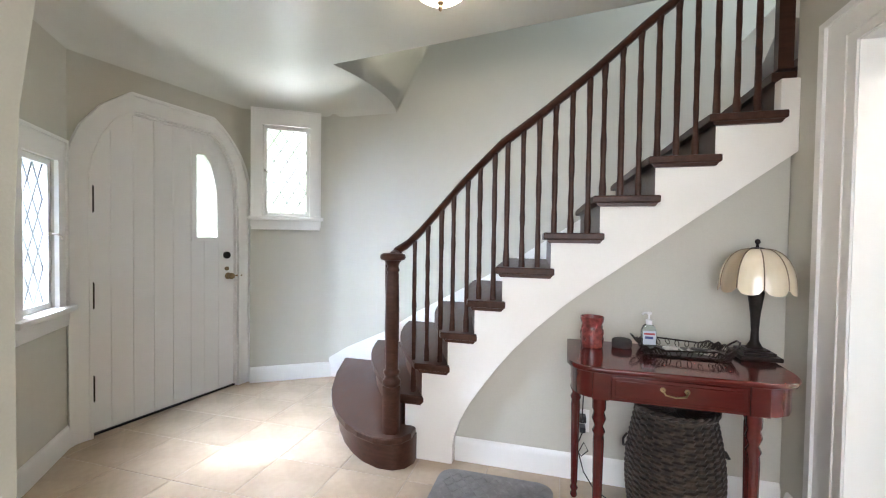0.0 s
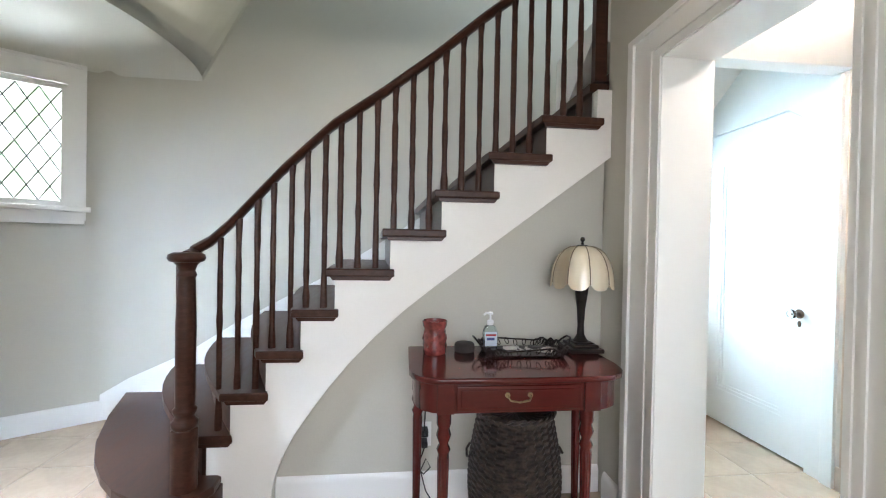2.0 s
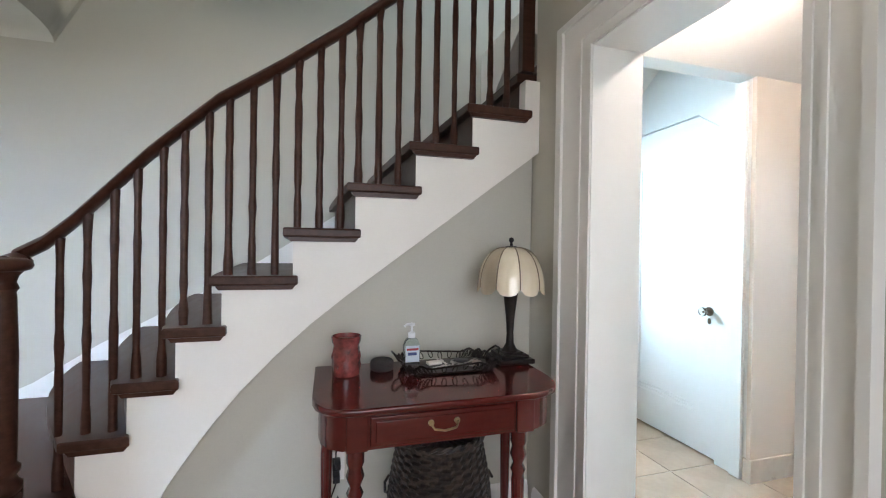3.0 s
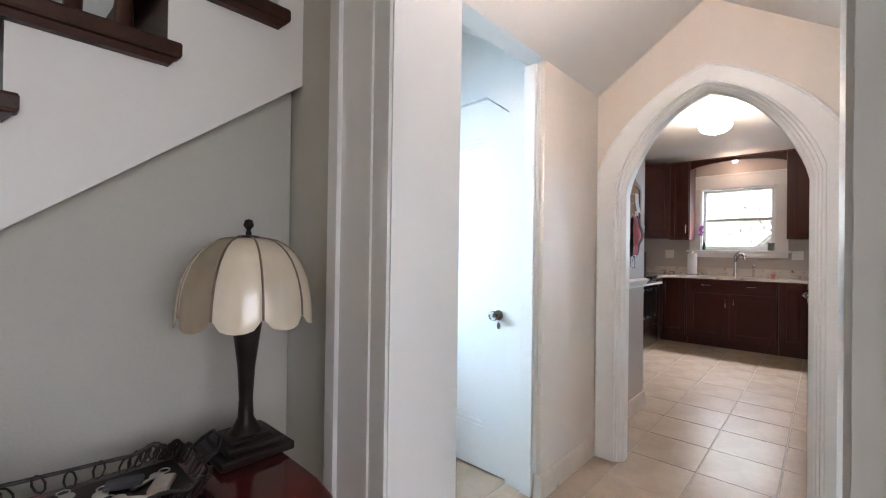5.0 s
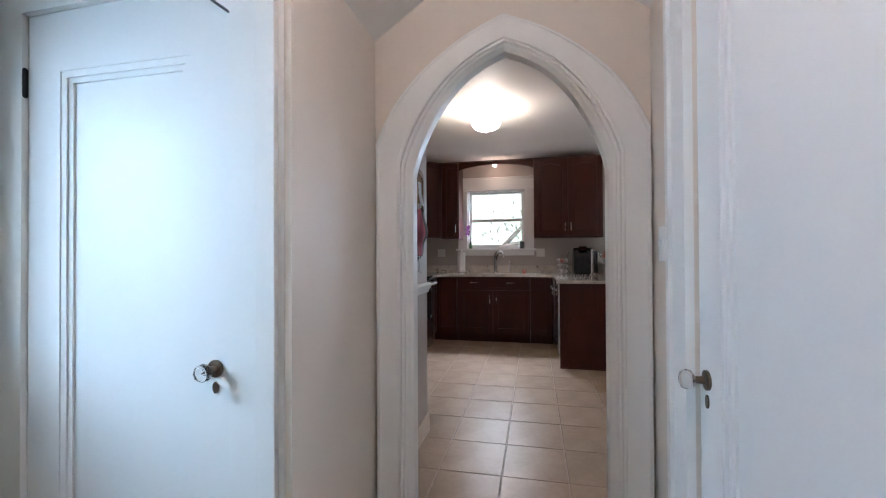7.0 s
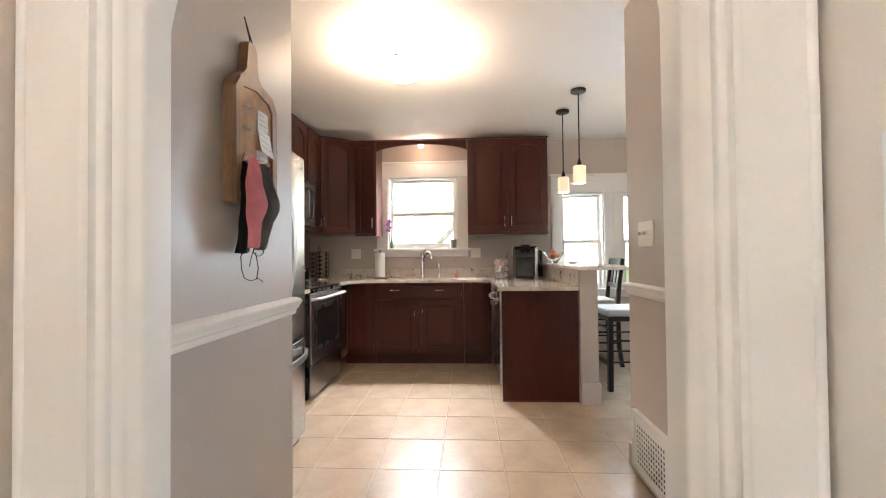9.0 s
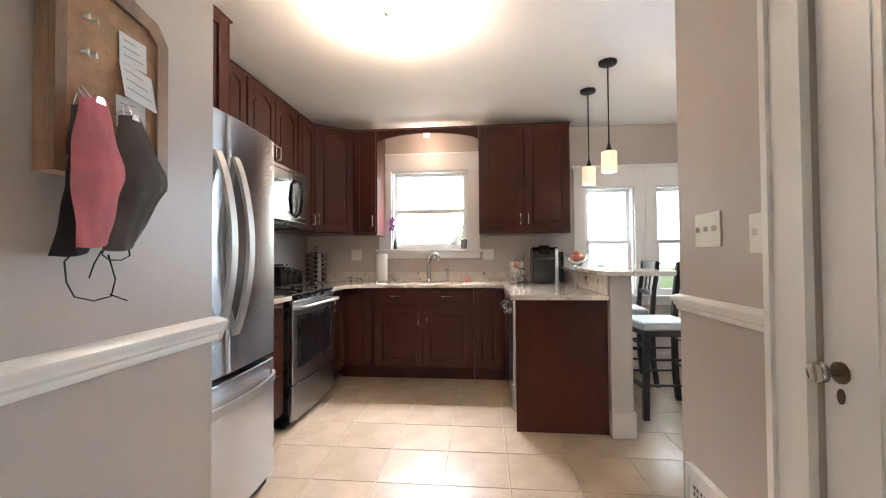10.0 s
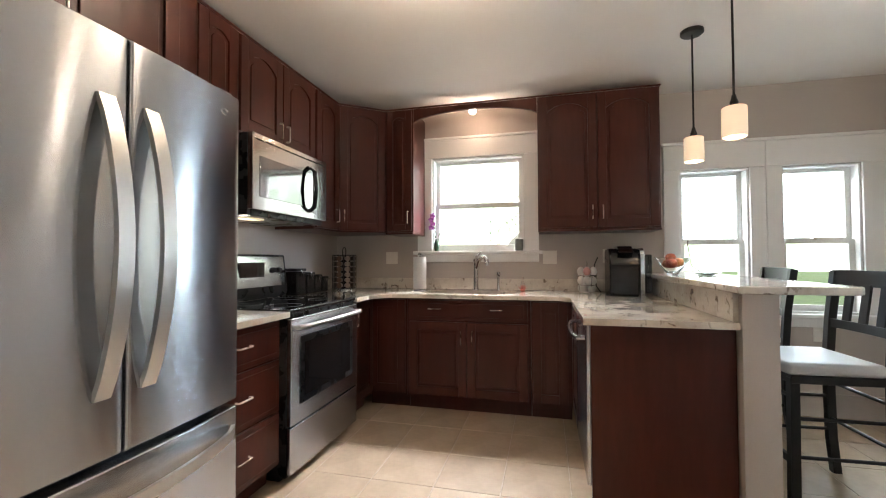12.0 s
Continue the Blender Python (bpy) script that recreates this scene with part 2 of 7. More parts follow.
def sweep(bm, path, section, up=(0, 0, 1), closed=False):
    """A section (side, height) carried along path; side points to the right of the way."""
    path, up = [Vector(p) for p in path], Vector(up)
    n = len(path)
    rings = []
    for i, p in enumerate(path):
        d1 = (path[i] - path[i - 1]).normalized() if i or closed else (path[1] - path[0]).normalized()
        d2 = (path[(i + 1) % n] - path[i]).normalized() if i < n - 1 or closed else d1
        s1, s2 = d1.cross(up).normalized(), d2.cross(up).normalized()
        s = (s1 + s2).normalized()
        s = s / max(0.3, s.dot(s1))
        rings.append([bm.verts.new(p + s * a + up * h) for a, h in section])
    m = len(section)
    for a, b in list(zip(rings, rings[1:])) + ([(rings[-1], rings[0])] if closed else []):
        for k in range(m):
            bm.faces.new((a[k], b[k], b[(k + 1) % m], a[(k + 1) % m]))
    if not closed:
        bm.faces.new(rings[0])
        bm.faces.new(rings[-1][::-1])
    bmesh.ops.recalc_face_normals(bm, faces=[f for f in bm.faces])
    return bm


def fresh():
    return bmesh.new()


def weigh_normals(me, limit):
    """Normals weighed by area, so that flat faces stay flat beside their rounded edges."""
    count = len(me.polygons)
    normals, areas = np.zeros(count * 3), np.zeros(count)
    me.polygons.foreach_get("normal", normals)
    me.polygons.foreach_get("area", areas)
    normals = normals.reshape(-1, 3)
    near = [[] for _ in me.vertices]
    for f in me.polygons:
        for v in f.vertices:
            near[v].append(f.index)
    least, out = math.cos(radians(limit)), []
    for f in me.polygons:
        own = normals[f.index]
        for v in f.vertices:
            fs = near[v]
            w = areas[fs] * (normals[fs] @ own >= least)
            n = w @ normals[fs]
            size = math.sqrt(n @ n)
            out.append(tuple(n / size) if size > 1e-14 else tuple(own))
    me.normals_split_custom_set(out)


def mesh_of(name, bm, mat, smooth=35.0):
    me = bpy.data.meshes.new(name)
    bm.to_mesh(me)
    bm.free()
    me.materials.append(mat)
    if smooth:
        me.polygons.foreach_set("use_smooth", [True] * len(me.polygons))
        me.set_sharp_from_angle(angle=radians(smooth))
        weigh_normals(me, smooth + 15.0)
    return me


def thing(name, label, category, group="", at=(0, 0, 0), rz=0.0, world=True):
    """An Empty at the base of a thing. With world, its parts are given in the world's metres, else in the thing's own."""
    ob = new(name)
    ob.empty_display_size = 0.05
    ob.matrix_basis = pose(*at, 0, 0, rz)
    ORIGIN[ob.name] = Vector(at) if world else Vector((0, 0, 0))
    return tagged(ob, label, category, group)


def part(name, bm, mat, parent, label="", smooth=35.0):
    off = ORIGIN[parent.name]
    if off.length:
        bmesh.ops.translate(bm, verts=bm.verts[:], vec=-off)
    ob = new(name, mesh_of(name, bm, mat, smooth))
    ob.parent = parent
    ORIGIN[ob.name] = off
    if label:
        ob["label"] = label
    return ob


def single(name, bm, mat, label, category, group="", at=(0, 0, 0), smooth=35.0):
    """A thing of one mesh, given in the world's metres, with its origin at its base."""
    bmesh.ops.translate(bm, verts=bm.verts[:], vec=-Vector(at))
    ob = new(name, mesh_of(name, bm, mat, smooth))
    ob.location = at
    ORIGIN[ob.name] = Vector(at)
    return tagged(ob, label, category, group)


def structure(name, bm, mat, label, smooth=35.0):
    ob = new(name, mesh_of(name, bm, mat, smooth))
    ORIGIN[ob.name] = Vector((0, 0, 0))
    return tagged(ob, label, "", "", "structure")


def along(p0, p1, out=1.0):
    """A frame on a wall from p0 to p1: u along it, v up, w out of the room (to the left of the way, times out)."""
    a, b = Vector((*p0, 0)), Vector((*p1, 0))
    d = (b - a).normalized()
    n = Vector((-d.y, d.x, 0)) * out
    return lambda u, v, w: a + d * u + n * w + Vector((0, 0, v))


def wall_with_holes(bm, place, length, z0, z1, thick, holes=()):
    us = sorted({0.0, length, *[h[0] for h in holes], *[h[1] for h in holes]})
    vs = sorted({z0, z1, *[h[2] for h in holes], *[h[3] for h in holes]})
    solid = lambda i, j: 0 <= i < len(us) - 1 and 0 <= j < len(vs) - 1 and not any(h[0] <= us[i] and us[i + 1] <= h[1] and h[2] <= vs[j] and vs[j + 1] <= h[3] for h in holes)
    grid = {}
    vert = lambda i, j, k: grid.setdefault((i, j, k), bm.verts.new(place(us[i], vs[j], k * thick))) if (i, j, k) not in grid else grid[(i, j, k)]
    for i in range(len(us) - 1):
        for j in range(len(vs) - 1):
            if not solid(i, j):
                continue
            for k in (0, 1):
                bm.faces.new([vert(i, j, k), vert(i + 1, j, k), vert(i + 1, j + 1, k), vert(i, j + 1, k)])
            for di, dj, a, b in ((-1, 0, (0, 0), (0, 1)), (1, 0, (1, 0), (1, 1)), (0, -1, (0, 0), (1, 0)), (0, 1, (0, 1), (1, 1))):
                if not solid(i + di, j + dj):
                    bm.faces.new([vert(i + a[0], j + a[1], 0), vert(i + b[0], j + b[1], 0), vert(i + b[0], j + b[1], 1), vert(i + a[0], j + a[1], 1)])
    bmesh.ops.recalc_face_normals(bm, faces=bm.faces[:])
    return bm


def ring_trim(bm, inner, outer, place, depth):
    """A flat band between two open outlines of as many points (a casing round an arch)."""
    n = len(inner)
    rows = [[bm.verts.new(place(u, v, w)) for u, v in line] for line in (inner, outer) for w in (0.0, depth)]
    ii, io, oi, oo = rows
    for k in range(n - 1):
        for quad in ((ii, oi), (oi, oo), (oo, io), (io, ii)):
            bm.faces.new((quad[0][k], quad[0][k + 1], quad[1][k + 1], quad[1][k]))
    for k in (0, n - 1):
        bm.faces.new((ii[k], oi[k], oo[k], io[k]))
    bmesh.ops.recalc_face_normals(bm, faces=bm.faces[:])
    return bm


def blend(a, b, t):
    return [((1 - t) * p[0] + t * q[0], (1 - t) * p[1] + t * q[1]) for p, q in zip(a, b)]


# ---- hall: walls, ceiling ----
A1, A2, A3, A4, BACK = (-2.09, 1.95), (-2.392, 2.345), (-2.212, 3.495), (-1.6, 3.90), 3.90
DOOR_L, DOOR_R = (-2.377, 2.444), (-2.23, 3.444)
HALL_Z, UPPER_Z = 2.45, 4.6

DOOR_IN = [(0.005, 0), (0.005, 1.56), (0.022, 1.68), (0.07, 1.82), (0.14, 1.93), (0.25, 2.015), (0.515, 2.012), (0.80, 2.010), (0.855, 1.965), (0.90, 1.915), (0.945, 1.85), (0.98, 1.785), (1.005, 1.69), (1.018, 1.58), (1.026, 1.40), (1.026, 0)]
DOOR_OUT = [(-0.11, 0), (-0.11, 1.66), (-0.095, 1.74), (-0.045, 1.865), (0.06, 2.005), (0.225, 2.131), (0.515, 2.128), (0.80, 2.125), (0.875, 2.07), (0.935, 2.015), (0.99, 1.95), (1.04, 1.88), (1.085, 1.79), (1.118, 1.69), (1.13, 1.55), (1.13, 0)]
on_door = along(DOOR_L, DOOR_R)
bm = fresh()
prism(bm, [(-0.16, 0), *blend(DOOR_IN, DOOR_OUT, 0.1), (1.16, 0), (1.16, 2.6), (-0.16, 2.6)], on_door, 0.16)
structure("wall_entry", bm, HALL_PAINT, "grey-green painted wall round the arched entry door", 0)

side_len = (Vector(A4) - Vector(A3)).length
on_side = along((-2.16, 3.53), (-1.6, 3.90))
bm = fresh()
wall_with_holes(bm, along((-2.16, 3.53), (-1.6, 3.90)), 0.70, 0, 2.6, 0.16, [(0.095, 0.468, 1.40, 2.16)])
structure("wall_entry_side", bm, HALL_PAINT, "grey-green painted wall with a small leaded window", 0)
on_left = along(A1, A2)
bm = fresh()
wall_with_holes(bm, on_left, 0.50, 0, 2.6, 0.16, [(0.0, 0.345, 0.83, 1.62)])
structure("wall_entry_left", bm, HALL_PAINT, "grey-green painted wall with a low casement window", 0)
bm = fresh()
wall_with_holes(bm, along((-1.45, 0.9), A1), (Vector(A1) - Vector((-1.45, 0.9))).length, 0, 2.6, 0.16)
structure("wall_hall_west", bm, HALL_PAINT, "grey-green painted wall", 0)
bm = fresh()
wall_with_holes(bm, along((-1.62, BACK), (4.0, BACK)), 5.62, 0, UPPER_Z, 0.16, [(3.30, 3.92, 0.985, 1.88)])
structure("wall_stair_back", bm, HALL_PAINT, "grey-green painted wall behind the stairs", 0)

# rounded plaster corner between the side wall and the stair wall
_d, _t = Vector((0.8343, 0.5513)), 0.075
_half = math.atan2(0.5513, 0.8343) / 2
_r = _t / math.tan(_half)
_c = Vector((-1.6 + _t, BACK - _r))
pts = [(_c.x - (_r + 0.0008) * math.sin(2 * _half * k / 12), _c.y + (_r - 0.0008) * math.cos(2 * _half * k / 12)) for k in range(13)]
bm = fresh()
prism(bm, pts + [(-1.6, 3.95)], lambda u, v, w: Vector((u, v, w)), 2.3)
structure("wall_entry_corner", bm, HALL_PAINT, "rounded grey-green plaster corner", 40)

# arch between the living room and the hall
arch = [(-0.572, 0), (-0.572, 1.22)] + [(0.33 - 0.902 * math.cos(a), 1.22 + 1.13 * math.sin(a)) for a in [math.pi * k / 16 for k in range(1, 16)]] + [(1.235, 1.22), (1.235, 0)]
bm = fresh()
prism(bm, [(-1.6, 0), *arch, (1.31, 0), (1.31, 2.6), (-1.6, 2.6)], lambda u, v, w: Vector((u, 0.98 + w, v)), 0.14)
structure("wall_living_arch", bm, HALL_PAINT, "painted wall with an arched opening", 0)

# living room behind the camera: plain shell with a window
bm = fresh()
wall_with_holes(bm, along((2.6, -2.2), (-2.6, -2.2)), 5.2, 0, 2.6, 0.16, [(1.1, 3.7, 0.85, 2.35)])
structure("wall_living_south", bm, HALL_PAINT, "plain painted wall with a window opening", 0)
bm = fresh()
box(bm, -2.76, -2.2, 0, -2.6, 1.0, 2.6)
structure("wall_living_west", bm, HALL_PAINT, "plain painted wall", 0)
bm = fresh()
box(bm, 1.46, -2.2, 0, 2.6, 1.5, 2.6)
structure("wall_living_east", bm, HALL_PAINT, "plain painted wall", 0)
bm = fresh()
box(bm, -2.6, -2.2, 2.46, 2.6, 1.0, 2.6)
structure("ceiling_living", bm, CEIL_HALL, "plain painted ceiling", 0)

# wall between the hall and the passage, with a cased opening
EX = 1.31
bm = fresh()
prism(bm, [(0.9, 0), (1.715, 0), (1.715, 1.945), (2.42, 1.945), (2.42, 0), (2.84, 0), (2.84, 2.6), (0.9, 2.6)], lambda u, v, w: Vector((EX + w, u, v)), 0.145)
structure("wall_hall_east", bm, HALL_PAINT, "grey-green painted wall with a cased opening", 0)
bm = fresh()
box(bm, EX + 0.003, 2.84, 0, EX + 0.14, BACK, 1.93)
structure("wall_under_stairs", bm, HALL_PAINT, "plain painted wall under the stairs", 0)
bm = fresh()
box(bm, EX + 0.145, 2.75, 2.62, 4.0, 2.84, UPPER_Z)
structure("wall_stairwell_east", bm, HALL_PAINT, "painted stairwell wall above the passage", 0)
bm = fresh()
box(bm, 4.0, 2.75, 2.56, 4.15, BACK + 0.1, UPPER_Z)
structure("wall_stairwell_end", bm, HALL_PAINT, "painted stairwell end wall", 0)

# hall ceiling: flat, coved down to the round entry, cut open above the stairs
VOID_W, VOID_B = Vector((-1.25, 3.28)), Vector((-1.02, BACK))
bm = fresh()
outline = [(-1.45, 0.98), (-2.2, 1.9), (-2.5, 2.3), (-2.35, 3.55), (-1.7, 4.0), (VOID_B.x, 4.0), (VOID_W.x, VOID_W.y), (EX, 2.90), (EX, 0.98)]
prism(bm, outline, lambda u, v, w: Vector((u, v, HALL_Z + w)), 0.15)
edge = [Vector((-1.52, 1.0)), Vector(A1), Vector(A2), Vector((-2.30, 2.92)), Vector(A3), Vector((-1.9, 3.70)), Vector(A4), Vector((-1.3, BACK)), VOID_B]
inner = [Vector((-1.0, 1.35)), Vector((-1.5, 2.1)), Vector((-1.74, 2.5)), Vector((-1.70, 2.85)), Vector((-1.66, 3.05)), Vector((-1.56, 3.2)), Vector((-1.45, 3.27)), Vector((-1.35, 3.28)), VOID_W]
STEPS = 10
rows = []
for e, i in zip(edge, inner):
    row = []
    for s in range(STEPS + 1):
        a = math.pi / 2 * s / STEPS
        p = i + (e - i) * math.sin(a)
        row.append(bm.verts.new((p.x, p.y, HALL_Z - 0.002 - 0.175 * (1 - math.cos(a)))))
    rows.append(row)
for a, b in zip(rows, rows[1:]):
    for s in range(STEPS):
        bm.faces.new((a[s], a[s + 1], b[s + 1], b[s]))
structure("ceiling_hall", bm, CEIL_HALL, "pale grey-green coved plaster ceiling", 60)
# side of the stairwell cut
bm = fresh()
low = []
for s in range(STEPS + 1):
    a = math.pi / 2 * s / STEPS
    low.append((math.sin(a), HALL_Z - 0.002 - 0.175 * (1 - math.cos(a))))
d = VOID_B - VOID_W
rows = []
for u, z in low:
    p = VOID_W + d * u
    rows.append([bm.verts.new((p.x + lean, p.y, h)) for lean, h in ((0.0, z), (0.53 * (3.1 - z), 3.1), (0.53 * (3.1 - z), UPPER_Z))])
for a, b in zip(rows, rows[1:]):
    for k in range(2):
        bm.faces.new((a[k], b[k], b[k + 1], a[k + 1]))
bmesh.ops.solidify(bm, geom=bm.faces[:], thickness=0.04)
structure("wall_stairwell_west", bm, HALL_PAINT, "grey-green painted side of the stairwell", 0)
bm = fresh()
prism(bm, [(-1.25, 3.28), (EX, 2.90), (EX + 0.15, 2.75), (-1.35, 3.14)], lambda u, v, w: Vector((u, v, HALL_Z + 0.15 + w)), UPPER_Z - HALL_Z - 0.15)
structure("wall_stairwell_south", bm, HALL_PAINT, "painted side of the stairwell", 0)
bm = fresh()
box(bm, -1.5, 2.7, UPPER_Z, 4.15, 4.1, UPPER_Z + 0.1)
structure("ceiling_stairwell", bm, CEIL_HALL, "painted ceiling over the stairs", 0)
bm = fresh()
box(bm, 1.95, 2.84, 2.56, 4.0, BACK, 2.66)
for k in range(11, 14):
    box(bm, 1.215 + 0.245 * (k - 11), 2.845, 0.181 * k - 0.04, 1.50 + 0.245 * (k - 11), BACK, 0.181 * k)
    box(bm, 1.245 + 0.245 * (k - 11), 2.845, 0.181 * k - 0.2, 1.265 + 0.245 * (k - 11), BACK, 0.181 * k - 0.04)
structure("floor_landing", bm, TREAD_WOOD, "dark wooden upper steps and landing", 0)

# ---- passage ----
ROOF = [(1.50, 2.02), (1.64, 2.11), (2.19, 2.485), (2.74, 2.11)]
bm = fresh()
prism(bm, [(1.5, 2.62), *ROOF, (2.84, 2.11), (2.84, 2.62)], lambda u, v, w: Vector((EX + 0.145 + w, u, v)), 1.71)
structure("ceiling_passage", bm, CEIL, "white ridged plaster ceiling", 0)
bm = fresh()
prism(bm, [(2.74, 2.11), (3.32, 2.46), (BACK, 2.03), (BACK, 2.56), (2.74, 2.56)], lambda u, v, w: Vector((EX + 0.145 + w, u, v)), 1.08)
structure("ceiling_alcove", bm, CEIL, "white sloping plaster ceiling", 0)
SX, SY = 2.53, 1.64
bm = fresh()
prism(bm, [(EX + 0.145, 0), (1.95, 0), (1.95, 2.0), (2.755, 2.0), (2.755, 0), (3.17, 0), (3.17, 2.62), (EX + 0.145, 2.62)], lambda u, v, w: Vector((u, SY - w, v)), 0.14)
structure("wall_passage_south", bm, PASSAGE_PAINT, "pale painted passage wall", 0)
bm = fresh()
prism(bm, [(2.765, 0), (2.94, 0), (2.94, 1.905), (3.085, 2.012), (3.74, 2.0), (3.74, 0), (4.0, 0), (4.0, 2.7), (2.765, 2.7)], lambda u, v, w: Vector((SX + w, u, v)), 0.14)
structure("wall_passage_door", bm, WHITE, "white painted wall round the panel door", 0)
bm = fresh()
box(bm, SX - 0.003, 2.74, 0, 3.163, 2.762, 2.62)
structure("wall_passage_north", bm, PASSAGE_PAINT, "pale painted passage wall", 0)

AIN = [(1.787, 0), (1.787, 1.53), (1.80, 1.585), (1.828, 1.66), (1.875, 1.755), (1.935, 1.845), (2.01, 1.925), (2.10, 1.985), (2.186, 2.022)]
AIN = AIN + [(4.372 - y, z) for y, z in AIN[-2::-1]]
AOUT = [(1.648, 0), (1.648, 1.655), (1.673, 1.715), (1.713, 1.79), (1.768, 1.865), (1.843, 1.942), (1.938, 2.018), (2.058, 2.092), (2.188, 2.147)]
AOUT = AOUT + [(4.385 - y, z) for y, z in AOUT[-2::-1]]
AX = 3.165


def rounded(line):
    """Smooth the curved part of half an arch outline, up to its sharp crown, and mirror it."""
    n = len(line) // 2
    half, out = line[1:n + 1], [line[0]]
    for k in range(len(half) - 1):
        p0, p1, p2, p3 = (Vector(half[max(0, min(len(half) - 1, q))]) for q in (k - 1, k, k + 1, k + 2))
        for t in (0.0, 0.25, 0.5, 0.75):
            out.append(tuple(0.5 * (2 * p1 + (p2 - p0) * t + (2 * p0 - 5 * p1 + 4 * p2 - p3) * t * t + (3 * p1 - p0 - 3 * p2 + p3) * t ** 3)))
    crown = half[-1]
    return out + [crown] + [(2 * crown[0] - u, v) for u, v in out[::-1]]


AIN, AOUT = rounded(AIN), rounded(AOUT)
bm = fresh()
prism(bm, [(1.06, 0), *blend(AIN, AOUT, 0.1), (2.9, 0), (2.9, 2.62), (1.06, 2.62)], lambda u, v, w: Vector((AX + w, u, v)), 0.065)
structure("wall_arch", bm, PASSAGE_PAINT, "painted wall with a pointed arch opening", 0)

# ---- kitchen shell ----
KX0, KX, KY, KZ, NOOK_Y = 3.23, 7.56, 4.0, 2.52, -0.42
bm = fresh()
prism(bm, [(KX0, 2.78), (4.185, 2.78), (4.185, KY), (4.06, KY), (4.06, 2.9), (KX0, 2.9)], lambda u, v, w: Vector((u, v, w)), KZ + 0.1)
structure("wall_kitchen_west", bm, TAUPE, "taupe painted kitchen wall with a white chair rail", 0)
bm = fresh()
box(bm, 4.06, KY, 0, KX + 0.15, KY + 0.15, KZ + 0.1)
structure("wall_kitchen_north", bm, TAUPE, "taupe painted kitchen wall", 0)
bm = fresh()
wall_with_holes(bm, along((KX, KY), (KX, NOOK_Y)), KY - NOOK_Y, 0, KZ + 0.1, 0.16, [(KY - 3.03, KY - 2.20, 1.25, 2.10), (KY - 0.975, KY - 0.484, 0.76, 1.88), (KY - 0.267, KY + 0.237, 0.76, 1.88)])
structure("wall_kitchen_east", bm, TAUPE, "taupe painted kitchen wall with three sash windows", 0)
bm = fresh()
box(bm, 4.80, NOOK_Y - 0.15, 0, KX + 0.15, NOOK_Y, KZ + 0.1)
structure("wall_nook_south", bm, TAUPE, "taupe painted wall of the breakfast corner", 0)
bm = fresh()
prism(bm, [(KX0, 1.2), (3.42, 1.2), (3.42, 1.125), (4.22, 1.125), (4.22, 1.2), (4.945, 1.2), (4.945, NOOK_Y), (4.8, NOOK_Y), (4.8, 1.06), (KX0, 1.06)], lambda u, v, w: Vector((u, v, w)), KZ + 0.1)
structure("wall_kitchen_south", bm, TAUPE, "taupe painted wall with switches and a chair rail", 0)
bm = fresh()
box(bm, KX0, NOOK_Y, KZ, KX + 0.15, KY, KZ + 0.1)
structure("ceiling_kitchen", bm, CEIL, "white painted kitchen ceiling", 0)

# ---- floors: grout bed and separate tiles (the tiles are laid at the end of the file) ----
bm = fresh()
box(bm, -2.8, -2.3, -0.12, KX + 0.1, 4.1, -0.003)
FLOOR = structure("floor", bm, GROUT, "beige ceramic floor tiles with grey-beige grout", 0)

# ---- hall: stairs ----
RISE = 0.181
XR = {1: -0.60, 2: -0.519, 3: -0.404, 4: -0.258, 5: -0.113, 6: 0.032, 7: 0.274, 8: 0.504, 9: 0.746, 10: 0.992, 11: 1.239}
XB = {1: -1.46, 2: -1.13, 3: -0.85, 4: -0.56, 5: -0.30, 6: -0.04, 7: 0.22, 8: 0.46, 9: 0.70, 10: 0.95, 11: 1.20}
BULGE = {2: 0.10, 3: 0.08, 4: 0.05, 5: 0.03}
FACE = 2.81


def nose(k, y0, shift):
    """The front line of tread k, from the open side to the wall."""
    out = []
    for i in range(9):
        s = i / 8
        out.append((XR[k] + (XB[k] - XR[k]) * s - BULGE.get(k, 0) * math.sin(math.pi * s) + shift, y0 + (BACK - 0.003 - y0) * s))
    return out


STAIRS = thing("staircase", "curved dark wooden stairs with a white stringer and a turned newel", "staircase", at=(0.3, 3.3, 0))
first = [(-1.475, BACK - 0.003), (-1.33, 3.5), (-1.175, 3.164), (-1.06, 2.98), (-0.937, 2.83), (-0.83, 2.73), (-0.72, 2.655), (-0.606, 2.615), (-0.52, 2.618), (-0.46, 2.655), (-0.43, 2.72), (-0.435, 2.805), (-0.50, 2.84), (-0.85, 3.4), (-0.9, BACK - 0.003)]
bm = fresh()
prism(bm, first, lambda u, v, w: Vector((u, v, RISE - 0.035 + w)), 0.035, 0.008)
part("tread", bm, TREAD_WOOD, STAIRS, "rounded dark wooden starting step", 0)
inner_first = [((u + 0.72) * 0.94 - 0.70, (v - 3.1) * 0.955 + 3.115) for u, v in first]
bm = fresh()
prism(bm, inner_first, lambda u, v, w: Vector((u, v, w)), RISE - 0.035)
part("riser", bm, STAIR_WOOD, STAIRS)
